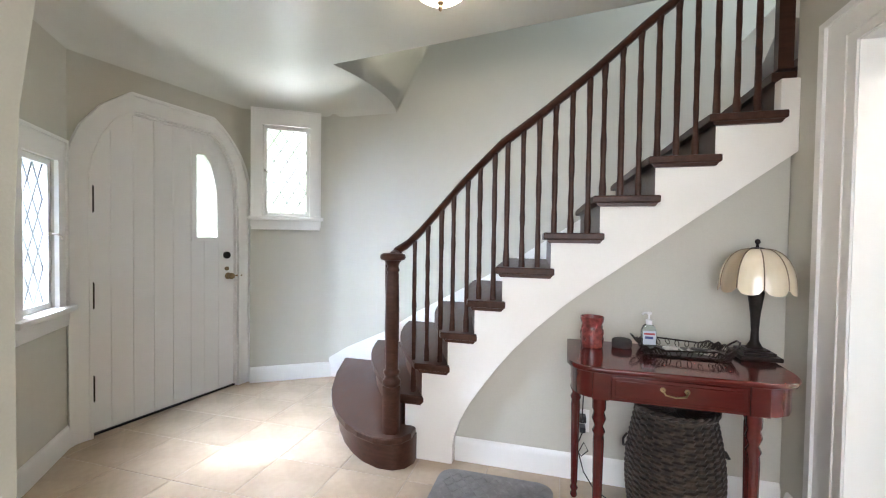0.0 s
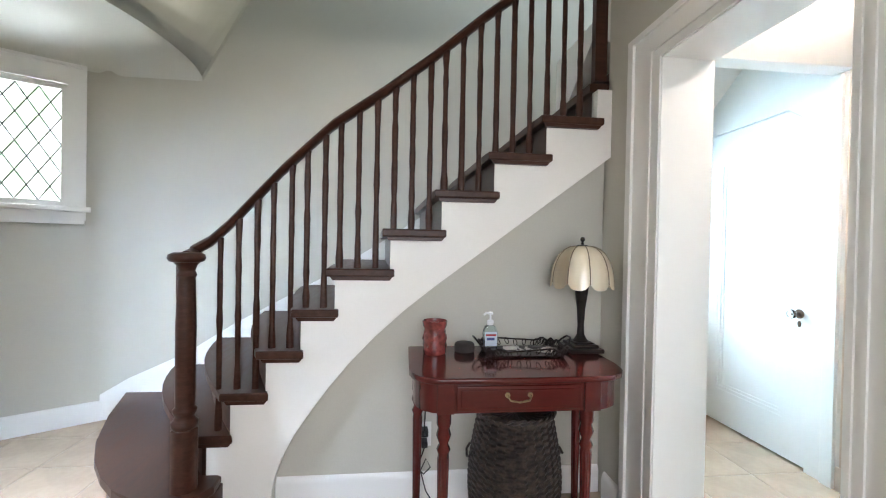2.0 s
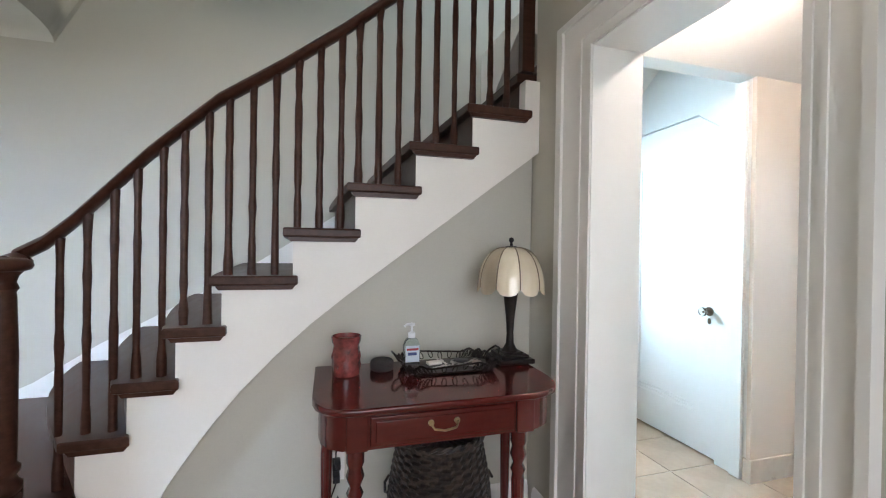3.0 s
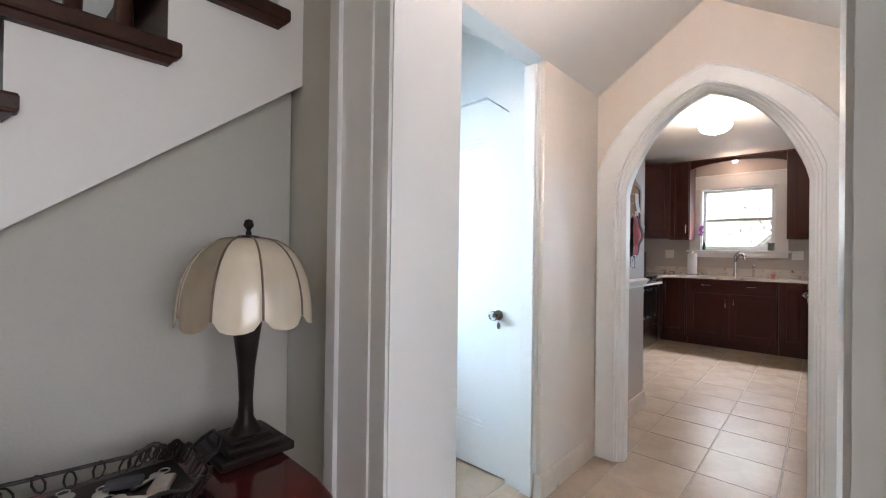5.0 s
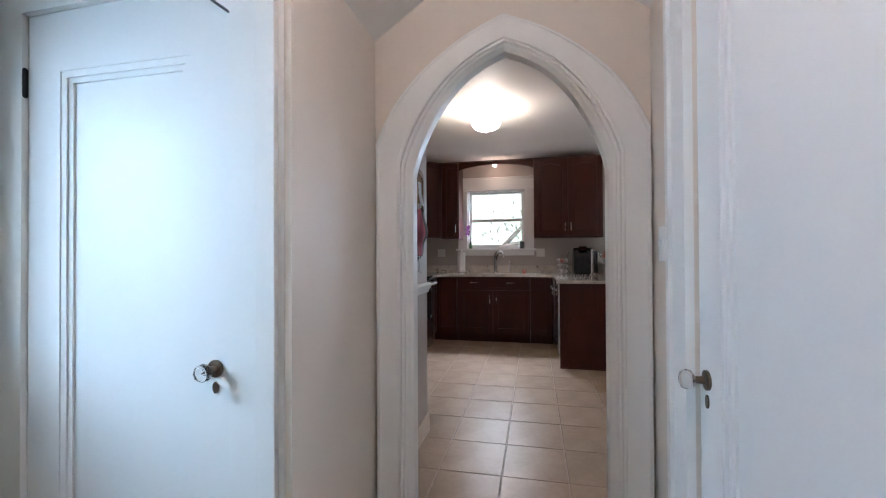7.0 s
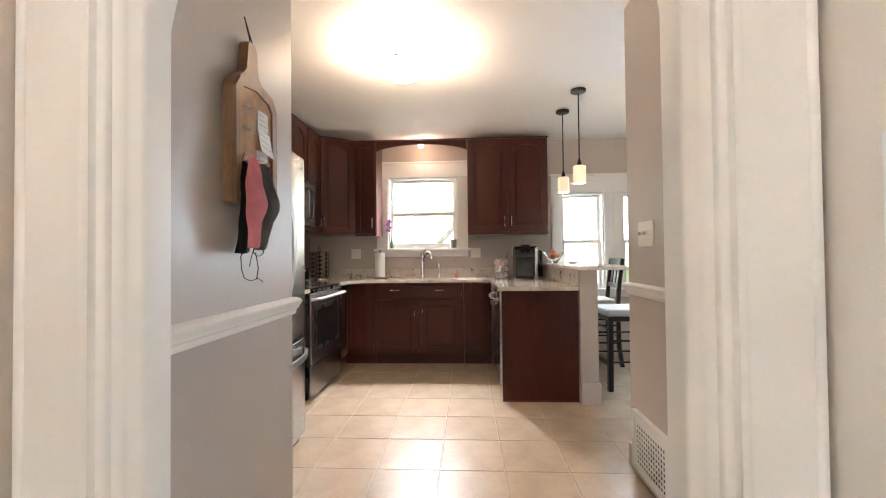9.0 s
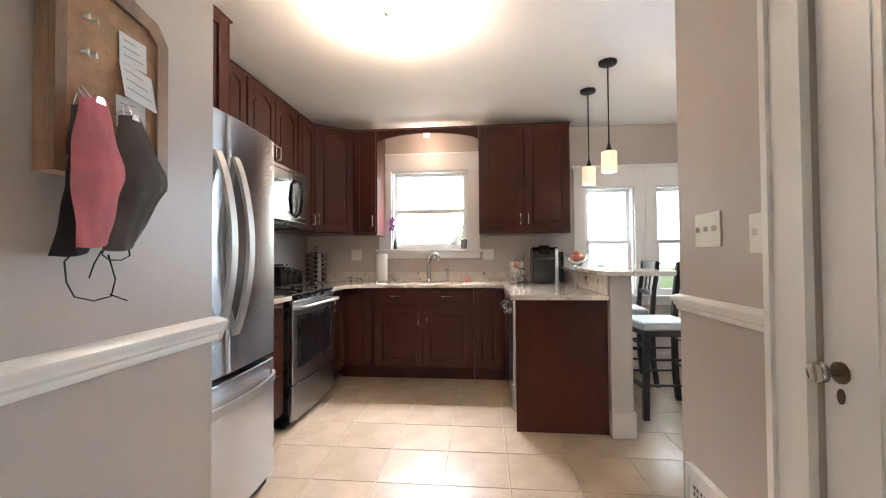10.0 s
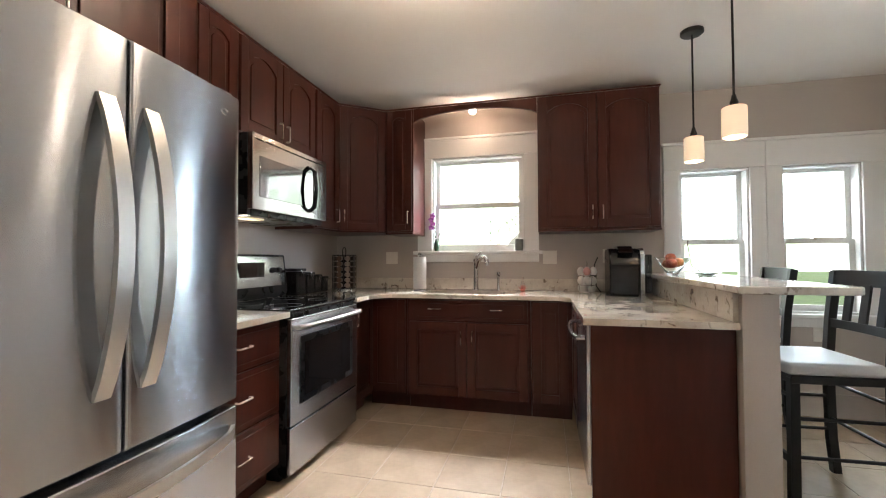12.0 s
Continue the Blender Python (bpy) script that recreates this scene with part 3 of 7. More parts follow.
for k in range(2, 11):
    front, back = nose(k, FACE - 0.03, -0.035), nose(k + 1, FACE - 0.03, 0.02)
    bm = fresh()
    prism(bm, front + back[::-1], lambda u, v, w: Vector((u, v, RISE * k - 0.036 + w)), 0.036, 0.007)
    part("tread", bm, TREAD_WOOD, STAIRS, "", 0)
    a, b = nose(k, FACE + 0.005, 0.0), nose(k, FACE + 0.005, 0.02)
    bm = fresh()
    prism(bm, a + b[::-1], lambda u, v, w: Vector((u, v, RISE * (k - 1) - 0.001 + w)), RISE - 0.036)
    part("riser", bm, STAIR_WOOD, STAIRS)
    bm = fresh()
    end_x = XR[k + 1] + 0.012
    prism(bm, [(XR[k] - 0.02, RISE * k - 0.036), (end_x, RISE * k - 0.036), (end_x - 0.012, RISE * k - 0.052), (XR[k] - 0.008, RISE * k - 0.052)], lambda u, v, w: Vector((u, FACE - 0.02 + w, v)), 0.02)
    part("scotia_moulding", bm, STAIR_WOOD, STAIRS)
steps = [(-0.50, 0.0), (-0.50, RISE * 2 - 0.04)]
for k in range(3, 12):
    steps += [(XR[k], RISE * (k - 1) - 0.04), (XR[k], RISE * k - 0.04)]
steps += [(EX, RISE * 11 - 0.04)]
curve = [(EX, 1.632), (0.851, 1.287), (0.481, 1.010), (0.34, 0.897), (0.211, 0.778), (0.10, 0.662), (0.011, 0.553), (-0.07, 0.44), (-0.138, 0.338), (-0.188, 0.24), (-0.218, 0.15), (-0.226, 0.10), (-0.228, 0.0)]
bm = fresh()
prism(bm, steps + curve, lambda u, v, w: Vector((u, FACE + w, v)), 0.0595)
part("stringer", bm, CREAM, STAIRS, "white painted curved stringer", 0)
bm = fresh()
prism(bm, [(-0.45, 0), (-0.45, 0.3), (XR[4], 0.5), (EX, 1.80), (EX, 0)], lambda u, v, w: Vector((u, FACE + 0.06 + w, v)), 0.03)
structure("wall_stair_spandrel", bm, HALL_PAINT, "grey-green painted wall under the stairs", 0)
bm = fresh()
skirt = [(-1.68, 0.0), (-1.68, 0.135), (-1.46, 0.27), (-1.09, 0.44), (-0.79, 0.635), (-0.506, 0.79), (-0.146, 0.99), (0.352, 1.316), (0.508, 1.42), (1.42, 2.10), (1.42, 1.6), (0.0, 0.6), (0.0, 0.0)]
prism(bm, skirt, lambda u, v, w: Vector((u, BACK - 0.022 + w, v)), 0.02, 0.004)
part("wall_skirt", bm, WHITE, STAIRS, "white painted skirt board")


def rail_z(x):
    xs = [-0.62, -0.569, -0.48, -0.406, -0.205, 0.005, 0.229, 0.463, 0.711, 1.30]
    zs = [1.135, 1.148, 1.21, 1.292, 1.517, 1.722, 1.882, 2.064, 2.277, 2.722]
    return float(np.interp(x, xs, zs))


bm = fresh()
sweep(bm, [(x, 2.85, rail_z(x)) for x in np.linspace(-0.585, 1.27, 26)], [(-0.03, 0.0), (-0.034, 0.012), (-0.026, 0.024), (-0.012, 0.032), (0.012, 0.032), (0.026, 0.024), (0.034, 0.012), (0.03, 0.0), (0.018, -0.016), (-0.018, -0.016)])
part("handrail", bm, STAIR_WOOD, STAIRS, "moulded dark wooden handrail")
bm = fresh()
sweep(bm, [(1.262, 2.85, 2.0), (1.262, 2.85, 2.5), (1.258, 2.85, 2.62), (1.24, 2.85, 2.68)], [(-0.03, -0.02), (-0.03, 0.02), (0.03, 0.02), (0.03, -0.02)], up=(0, 1, 0))
part("top_post", bm, STAIR_WOOD, STAIRS)


def newel(bm, x, y):
    lathe(bm, [(0.052, RISE), (0.052, 0.43), (0.046, 0.435)], x, y, 8)
    lathe(bm, [(0.044, 0.432), (0.05, 0.445), (0.05, 0.46), (0.04, 0.47), (0.036, 0.485), (0.045, 0.50), (0.045, 0.512), (0.036, 0.522), (0.037, 0.60), (0.038, 0.85), (0.033, 1.03), (0.031, 1.045), (0.038, 1.055), (0.034, 1.068), (0.031, 1.075), (0.037, 1.095), (0.05, 1.11)], x, y, 20)


NEWEL = (-0.545, 2.715)
bm = fresh()
newel(bm, *NEWEL)
part("newel_post", bm, STAIR_WOOD, STAIRS, "turned dark wooden newel post")
bm = fresh()
lathe(bm, [(0.05, 1.108), (0.064, 1.113), (0.07, 1.125), (0.066, 1.14), (0.05, 1.148), (0.0, 1.15)], *NEWEL, 24, cap=False)
tube(bm, [(NEWEL[0], NEWEL[1], 1.128), (-0.57, 2.78, 1.13), (-0.575, 2.84, 1.14), (-0.56, 2.85, 1.155)], 0.028, 10)
part("newel_cap", bm, STAIR_WOOD, STAIRS, "round cap under the handrail end")


def baluster_mesh(height, seed):
    rng = random.Random(seed)
    bm = fresh()
    prof = []
    for i in range(15):
        s = i / 14
        prof.append((0.0115 + 0.0035 * math.sin(s * 9 + rng.random() * 6) ** 2 + (0.003 if s < 0.08 or s > 0.94 else 0), s * height))
    lathe(bm, prof, seg=8)
    return mesh_of("baluster", bm, STAIR_WOOD)


n = 0
for k in range(2, 11):
    count = 1 if k == 2 else 2 if k < 6 else 3
    for j in range(count):
        x = XR[k] + (0.05 if k == 2 else 0.012 + (0.078 if k < 6 else 0.081) * j)
        z0 = RISE * k
        ob = new("baluster", baluster_mesh(rail_z(x) - z0 - 0.01, n))
        ob.parent, ob.location = STAIRS, Vector((x, 2.85, z0)) - ORIGIN[STAIRS.name]
        n += 1
for x, y in ((-0.60, 2.775), (-0.575, 2.80)):
    ob = new("baluster", baluster_mesh(1.12 - RISE, n))
    ob.parent, ob.location = STAIRS, Vector((x, y, RISE)) - ORIGIN[STAIRS.name]
    n += 1

# ---- hall: trim ----
BASE = [(0, 0), (0.016, 0), (0.016, 0.10), (0.012, 0.115), (0.009, 0.125), (0, 0.13)]


def baseboard(name, path, label, mat=WHITE, section=BASE):
    bm = fresh()
    sweep(bm, path, section)
    return structure(name, bm, mat, label)


baseboard("baseboard_stairs", [(-0.222, FACE + 0.06, 0), (EX - 0.003, FACE + 0.06, 0)], "white moulded baseboard")
baseboard("baseboard_hall_side", [(-2.16, 3.53, 0), (-1.60, 3.90, 0), (-1.47, 3.897, 0)], "white moulded baseboard")
baseboard("baseboard_hall_left", [(-1.5, 0.985, 0), (*A1, 0), (-2.386, 2.338, 0)], "white moulded baseboard")
baseboard("baseboard_hall_east", [(EX, 2.80, 0), (EX, 2.66, 0)], "white moulded baseboard")


def casing(bm, outline_in, outline_out, place, depth=0.022):
    """A door casing: a flat band with a proud outer and inner bead."""
    ring_trim(bm, outline_in, outline_out, place, -depth)
    ring_trim(bm, blend(outline_in, outline_out, 0.84), blend(outline_in, outline_out, 1.02), place, -depth - 0.012)
    ring_trim(bm, blend(outline_in, outline_out, -0.02), blend(outline_in, outline_out, 0.12), place, -depth - 0.006)


bm = fresh()
casing(bm, DOOR_IN, DOOR_OUT, on_door, 0.02)
ring_trim(bm, DOOR_IN, blend(DOOR_IN, DOOR_OUT, -0.12), lambda u, v, w: on_door(u, v, w + 0.0), 0.05)
structure("trim_entry_door", bm, WHITE, "white painted arched door casing")

# entry door
DOOR = thing("door_entry", "white painted plank door with an arched head and a small window, shut", "door", at=tuple(on_door(0.5, 0, 0.05)))
DOOR["kind"] = "structure"
cuts = [0.006, 0.13, 0.26, 0.39, 0.52, 0.652, 0.756, 0.88, 1.02]
top = lambda u: float(np.interp(u, [p[0] for p in DOOR_IN[1:-1]], [p[1] for p in DOOR_IN[1:-1]])) - 0.006
for a, b in zip(cuts, cuts[1:]):
    spans = [(0.008, 1.195), (1.85, None)] if 0.64 < a < 0.8 else [(0.008, None)]
    for lo, hi in spans:
        us = np.linspace(a + 0.0007, b - 0.0007, 5)
        pts = [(us[0], lo), (us[-1], lo)] + ([(us[-1], hi), (us[0], hi)] if hi else [(u, top(u)) for u in us[::-1]])
        bm = fresh()
        prism(bm, pts, lambda u, v, w: on_door(u, v, 0.028 + w), 0.03, 0.003)
        part("plank", bm, DOOR_WHITE, DOOR)
GL_IN = [(0.69, 1.215), (0.69, 1.832), (0.75, 1.838), (0.80, 1.775), (0.832, 1.68), (0.85, 1.57), (0.858, 1.40), (0.858, 1.215), (0.69, 1.215)]
GL_OUT = [(0.650, 1.185), (0.650, 1.865), (0.762, 1.868), (0.825, 1.79), (0.86, 1.69), (0.876, 1.57), (0.882, 1.40), (0.882, 1.185), (0.650, 1.185)]
bm = fresh()
prism(bm, [*GL_OUT[2:7], (0.8795, 1.849), (0.764, 1.849)], lambda u, v, w: on_door(u, v, 0.028 + w), 0.03)
part("plank", bm, DOOR_WHITE, DOOR)
bm = fresh()
ring_trim(bm, GL_IN, GL_OUT, lambda u, v, w: on_door(u, v, 0.062 + w), -0.045)
part("pane_frame", bm, DOOR_WHITE, DOOR, "white frame of the small door window")
bm = fresh()
prism(bm, GL_IN[:-1], lambda u, v, w: on_door(u, v, 0.04 + w), 0.005)
part("pane", bm, FROST, DOOR, "bright obscured glass pane").visible_shadow = False
for z in (1.437, 0.857, 0.292):
    bm = fresh()
    p = on_door(0.02, z, -0.004)
    lathe(bm, [(0.0, z - 0.082), (0.004, z - 0.08), (0.007, z - 0.075), (0.007, z + 0.075), (0.004, z + 0.08), (0.0, z + 0.082)], p.x, p.y, 10, cap=False)
    part("hinge", bm, IRON, DOOR, "black iron hinge")
dn = (on_door(0, 0, 0) - on_door(0, 0, 1)).normalized()


def knob_on(bm, p, n, r=0.026, reach=0.06):
    tube(bm, [p, p + n * 0.006], r * 1.05, 16)
    tube(bm, [p, p + n * (reach - r * 1.2)], r * 0.35, 10)
    tube(bm, [p + n * (reach - r * 1.3), p + n * (reach - r), p + n * (reach - r * 0.5), p + n * reach, p + n * (reach + r * 0.15)], [r * 0.5, r * 0.9, r, r * 0.75, r * 0.3], 14)


bm = fresh()
knob_on(bm, on_door(0.962, 0.905, 0.028), dn)
tube(bm, [on_door(0.948, 0.965, 0.028), on_door(0.948, 0.965, 0.016)], 0.016, 14)
part("door_knob", bm, BRASS, DOOR, "aged brass knob")
bm = fresh()
tube(bm, [on_door(0.946, 1.073, 0.028), on_door(0.946, 1.073, 0.010), on_door(0.946, 1.073, 0.004)], [0.028, 0.028, 0.018], 16)
part("deadbolt", bm, BRONZE, DOOR, "dark bronze deadbolt")
bm = fresh()
tube(bm, [on_door(1.0, 0.905, 0.02), on_door(1.05, 0.905, -0.03)], 0.006, 8)
part("latch_plate", bm, BRASS, DOOR)
bm = fresh()
prism(bm, [(0.0, 0.001), (1.026, 0.001), (1.026, 0.012), (0.0, 0.012)], lambda u, v, w: on_door(u, v, 0.01 + w), 0.1)
structure("trim_threshold", bm, BRONZE, "dark door threshold")


def leaded_window(name, place, u0, u1, z0, z1, label, latch_side, case=0.085, head=0.085, lead=True):
    """A cased casement with diamond leaded glass, in a wall frame."""
    w = thing(name, label, "window", at=tuple(place((u0 + u1) / 2, z0, 0.05)))
    w["kind"] = "structure"
    rect = lambda e: [(u0 - e, z0 - e), (u0 - e, z1 + e), (u1 + e, z1 + e), (u1 + e, z0 - e), (u0 - e, z0 - e)]
    bm = fresh()
    cased = lambda e, h: [(u0 - e, z0 - e), (u0 - e, z1 + h), (u1 + e, z1 + h), (u1 + e, z0 - e), (u0 - e, z0 - e)]
    ring_trim(bm, rect(0.0), cased(case, head), place, -0.02)
    ring_trim(bm, cased(case - 0.012, head - 0.012), cased(case + 0.006, head + 0.006), place, -0.03)
    part("casing", bm, WHITE, w, "white painted casing")
    bm = fresh()
    prism(bm, [(u0 - case - 0.03, z0 - 0.035), (u1 + case + 0.03, z0 - 0.035), (u1 + case + 0.03, z0 - 0.005), (u0 - case - 0.03, z0 - 0.005)], lambda u, v, q: place(u, v, q - 0.06), 0.08, 0.005)
    prism(bm, [(u0 - case, z0 - 0.115), (u1 + case, z0 - 0.115), (u1 + case, z0 - 0.036), (u0 - case, z0 - 0.036)], lambda u, v, q: place(u, v, q - 0.03), 0.03, 0.004)
    part("sill", bm, WHITE, w, "white moulded sill")
    bm = fresh()
    ring_trim(bm, rect(-0.03), rect(-0.001), lambda u, v, q: place(u, v, 0.06 + q), -0.045)
    part("sash", bm, WHITE, w, "white casement sash")
    bm = fresh()
    a, b, c, d = u0 + 0.03, u1 - 0.03, z0 + 0.03, z1 - 0.03
    prism(bm, [(a, c), (b, c), (b, d), (a, d)], lambda u, v, q: place(u, v, 0.04 + q), 0.004)
    pane = part("pane", bm, GLASS, w, "clear leaded glass")
    pane.visible_shadow = False
    bm = fresh()
    dx, dz = (b - a) / 3, (d - c) / 4
    for sgn in (1, -1):
        for k in range(-6, 12) if lead else ():
            p = [(a + dx * k + t * dx, (c if sgn > 0 else d) + sgn * t * dz) for t in np.linspace(0, 4, 81)]
            p = [q for q in p if a <= q[0] <= b and c <= q[1] <= d]
            if len(p) > 2:
                tube(bm, [place(*p[0], 0.038), place(*p[-1], 0.038)], 0.0042, 6)
    if lead:
        part("lead_came", bm, LEAD, w, "dark diamond lead lines")
    else:
        bm.free()
    bm = fresh()
    lu = u0 + 0.015 if latch_side < 0 else u1 - 0.015
    zc = (z0 + z1) / 2
    tube(bm, [place(lu, zc - 0.012, 0.012), place(lu, zc + 0.012, 0.012)], 0.009, 10)
    tube(bm, [place(lu, zc, 0.015), place(lu, zc, -0.02), place(lu + 0.02, zc - 0.015, -0.03), place(lu + 0.03, zc - 0.03, -0.03)], 0.005, 8)
    part("latch", bm, NICKEL, w, "metal casement latch")
    return w


leaded_window("window_1", on_side, 0.095, 0.468, 1.40, 2.16, "white cased casement window with diamond leaded glass", -1, head=0.125)
leaded_window("window_2", on_left, 0.0, 0.345, 0.83, 1.62, "white low casement window with diamond leaded glass", 1, head=0.12)
leaded_window("window_6", along((-1.62, BACK), (4.0, BACK)), 3.30, 3.92, 0.985, 1.88, "white cased window in the passage alcove", -1, 0.11, 0.11, False)

# cased opening to the passage
OP_IN = [(2.41, 0), (2.41, 1.935), (1.725, 1.935), (1.725, 0)]
OP_OUT = [(2.615, 0), (2.615, 2.075), (1.61, 2.075), (1.61, 0)]
bm = fresh()
casing(bm, OP_IN, OP_OUT, lambda u, v, w: Vector((EX + w, u, v)), 0.022)
ring_trim(bm, blend(OP_IN, OP_OUT, 0.26), blend(OP_IN, OP_OUT, 0.36), lambda u, v, w: Vector((EX - 0.02 + w, u, v)), -0.008)
ring_trim(bm, OP_IN, [(2.402, 0), (2.402, 1.927), (1.733, 1.927), (1.733, 0)], lambda u, v, w: Vector((EX - 0.02 + w, u, v)), 0.215)
ring_trim(bm, OP_IN, OP_OUT, lambda u, v, w: Vector((EX + 0.147 + w, u, v)), 0.045)
structure("trim_opening", bm, WHITE, "wide white moulded casing round the opening")

# ---- hall: ceiling lamp ----
L = thing("ceiling_lamp", "brass flush ceiling lamp with a frosted glass bowl, lit", "lamp", at=(-0.24, 2.52, HALL_Z))
bm = fresh()
lathe(bm, [(0.0, 2.452), (0.15, 2.45), (0.15, 2.43), (0.135, 2.42)], -0.24, 2.52, 28)
part("canopy", bm, BRASS, L)
bm = fresh()
lathe(bm, [(0.14, 2.425), (0.135, 2.40), (0.115, 2.37), (0.08, 2.345), (0.04, 2.33), (0.0, 2.327)], -0.24, 2.52, 28, cap=False)
part("glass_bowl", bm, glow("lit_glass_bowl", (1.0, 0.83, 0.60), 13.0), L, "warm lit frosted bowl")
bm = fresh()
lathe(bm, [(0.0, 2.335), (0.016, 2.33), (0.016, 2.322), (0.007, 2.312), (0.011, 2.302), (0.006, 2.29), (0.0, 2.285)], -0.24, 2.52, 12, cap=False)
part("finial", bm, BRASS, L)

# ---- passage: ceiling lamp added out of view on the ridge, for warm fill ----
L = thing("ceiling_lamp", "added unseen fill lamp, brass with a lit frosted bowl", "lamp", at=(1.95, 2.19, 2.485))
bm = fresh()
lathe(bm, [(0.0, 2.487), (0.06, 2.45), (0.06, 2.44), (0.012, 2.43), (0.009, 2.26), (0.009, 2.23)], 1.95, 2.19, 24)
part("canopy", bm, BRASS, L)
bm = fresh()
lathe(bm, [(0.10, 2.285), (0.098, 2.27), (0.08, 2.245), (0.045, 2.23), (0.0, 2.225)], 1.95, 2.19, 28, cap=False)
part("glass_bowl", bm, glow("passage_fill_bowl", (1.0, 0.84, 0.70), 110.0), L, "warm lit frosted bowl")

# ---- hall: console table and the things on it ----
T = thing("console_table", "red mahogany console table with reeded legs and one drawer", "table", at=(0.78, 2.52, 0))
top_out = [(0.36, 2.755), (0.355, 2.42), (0.363, 2.37), (0.385, 2.33), (0.42, 2.305), (0.47, 2.295), (1.02, 2.295), (1.07, 2.305), (1.118, 2.335), (1.15, 2.385), (1.163, 2.45), (1.168, 2.755)]
bm = fresh()
prism(bm, top_out, lambda u, v, w: Vector((u, v, 0.728 + w)), 0.022, 0.007)
part("tabletop", bm, MAHOGANY, T, "glossy red mahogany top with rounded corners")
ap = [((u - 0.776) * 0.955 + 0.776, (v - 2.755) * 0.94 + 2.755) for u, v in top_out]
bm = fresh()
prism(bm, ap, lambda u, v, w: Vector((u, v, 0.622 + w)), 0.1055)
part("apron", bm, MAHOGANY, T)
bm = fresh()
box(bm, 0.515, 2.312, 0.632, 0.963, 2.325, 0.718, 0.004)
box(bm, 0.53, 2.308, 0.644, 0.948, 2.32, 0.706, 0.003)
drawer = part("drawer", bm, MAHOGANY, T)
bm = fresh()
tube(bm, [(0.69, 2.308, 0.688), (0.69, 2.295, 0.686), (0.697, 2.290, 0.674), (0.73, 2.288, 0.669), (0.763, 2.290, 0.674), (0.77, 2.295, 0.686), (0.77, 2.308, 0.688)], 0.0032, 8)
for x in (0.69, 0.77):
    tube(bm, [(x, 2.309, 0.688), (x, 2.303, 0.688)], 0.009, 12)
part("handle", bm, BRASS, drawer, "brass bail handle")


def reeded_leg(bm, x, y):
    prof = [(0.012, 0.0), (0.017, 0.012), (0.012, 0.03), (0.019, 0.045), (0.012, 0.06), (0.015, 0.075), (0.021, 0.45), (0.019, 0.47), (0.025, 0.485), (0.016, 0.505), (0.027, 0.535), (0.02, 0.56), (0.026, 0.575), (0.026, 0.623)]
    seg = 24
    rings = []
    for r, z in prof:
        reed = 0.12 if 0.07 < z < 0.46 else 0.0
        rings.append([bm.verts.new((x + r * (1 - reed * (i % 2)) * math.cos(2 * math.pi * i / seg), y + r * (1 - reed * (i % 2)) * math.sin(2 * math.pi * i / seg), z)) for i in range(seg)])
    for a, b in zip(rings, rings[1:]):
        for i in range(seg):
            bm.faces.new((a[i], a[(i + 1) % seg], b[(i + 1) % seg], b[i]))
    bm.faces.new(rings[0][::-1])
    return bm


for x, y in ((0.478, 2.36), (1.0, 2.36), (0.405, 2.71), (1.12, 2.71)):
    bm = fresh()
    reeded_leg(bm, x, y)
    if y < 2.5:
        box(bm, x - 0.03, 2.310, 0.623, x + 0.03, 2.345, 0.7275, 0.003)
    part("leg", bm, MAHOGANY, T)

# table lamp with a panelled glass shade
LX, LY = 1.112, 2.665
LAMP = thing("table_lamp", "bronze table lamp with a scalloped cream glass shade, unlit", "lamp", at=(LX, LY, 0.75))
bm = fresh()
box(bm, LX - 0.075, LY - 0.075, 0.75, LX + 0.075, LY + 0.075, 0.768, 0.004)
box(bm, LX - 0.058, LY - 0.058, 0.768, LX + 0.058, LY + 0.058, 0.782, 0.004)
box(bm, LX - 0.042, LY - 0.042, 0.782, LX + 0.042, LY + 0.042, 0.79, 0.003)
part("base", bm, BRONZE, LAMP, "stepped square bronze base")
bm = fresh()
lathe(bm, [(0.034, 0.79), (0.026, 0.80), (0.016, 0.82), (0.014, 0.86), (0.018, 0.93), (0.026, 0.99), (0.03, 1.02), (0.026, 1.035), (0.014, 1.045), (0.008, 1.06), (0.008, 1.21)], LX, LY, 20)
part("stem", bm, BRONZE, LAMP, "vase-shaped bronze stem")
SHADE_GLASS = material("cream_slag_glass", (0.80, 0.70, 0.53), 0.12, scale=9, vary=0.10, fine=40, bump=0.02, stretch=(1, 1, 0.4), coat=0.4)
PANELS = 9
prof = lambda s: (0.030 + 0.101 * math.sin(s * math.pi / 2) ** 0.85, 1.205 - 0.150 * (1 - math.cos(s * math.pi / 2)) - 0.01 * s)
bm = fresh()
NU, NS = 6, 10
rows = []
for i in range(NS + 1):
    s = i / NS
    row = []
    for j in range(NU + 1):
        q = j / NU * 2 - 1
        ang = q * math.pi / PANELS * 0.95
        r, z = prof(s)
        r *= 1 + 0.04 * (1 - q * q) * s
        z -= 0.024 * math.sqrt(max(0.0, 1 - q * q)) * max(0.0, s - 0.75) / 0.25
        row.append(bm.verts.new((r * math.cos(ang), r * math.sin(ang), z)))
    rows.append(row)
for a, b in zip(rows, rows[1:]):
    for j in range(NU):
        bm.faces.new((a[j], a[j + 1], b[j + 1], b[j]))
bmesh.ops.solidify(bm, geom=bm.faces[:], thickness=0.003)
panel_mesh = mesh_of("glass_panel", bm, SHADE_GLASS, 60)
bm = fresh()
tube(bm, [Vector((prof(s)[0] * 1.005, 0, prof(s)[1])) for s in np.linspace(0, 1, 9)], 0.0024, 6)
rib_mesh = mesh_of("came_rib", bm, material("tan_came", (0.20, 0.15, 0.10), 0.4, 0.4))
shade = new("shade")
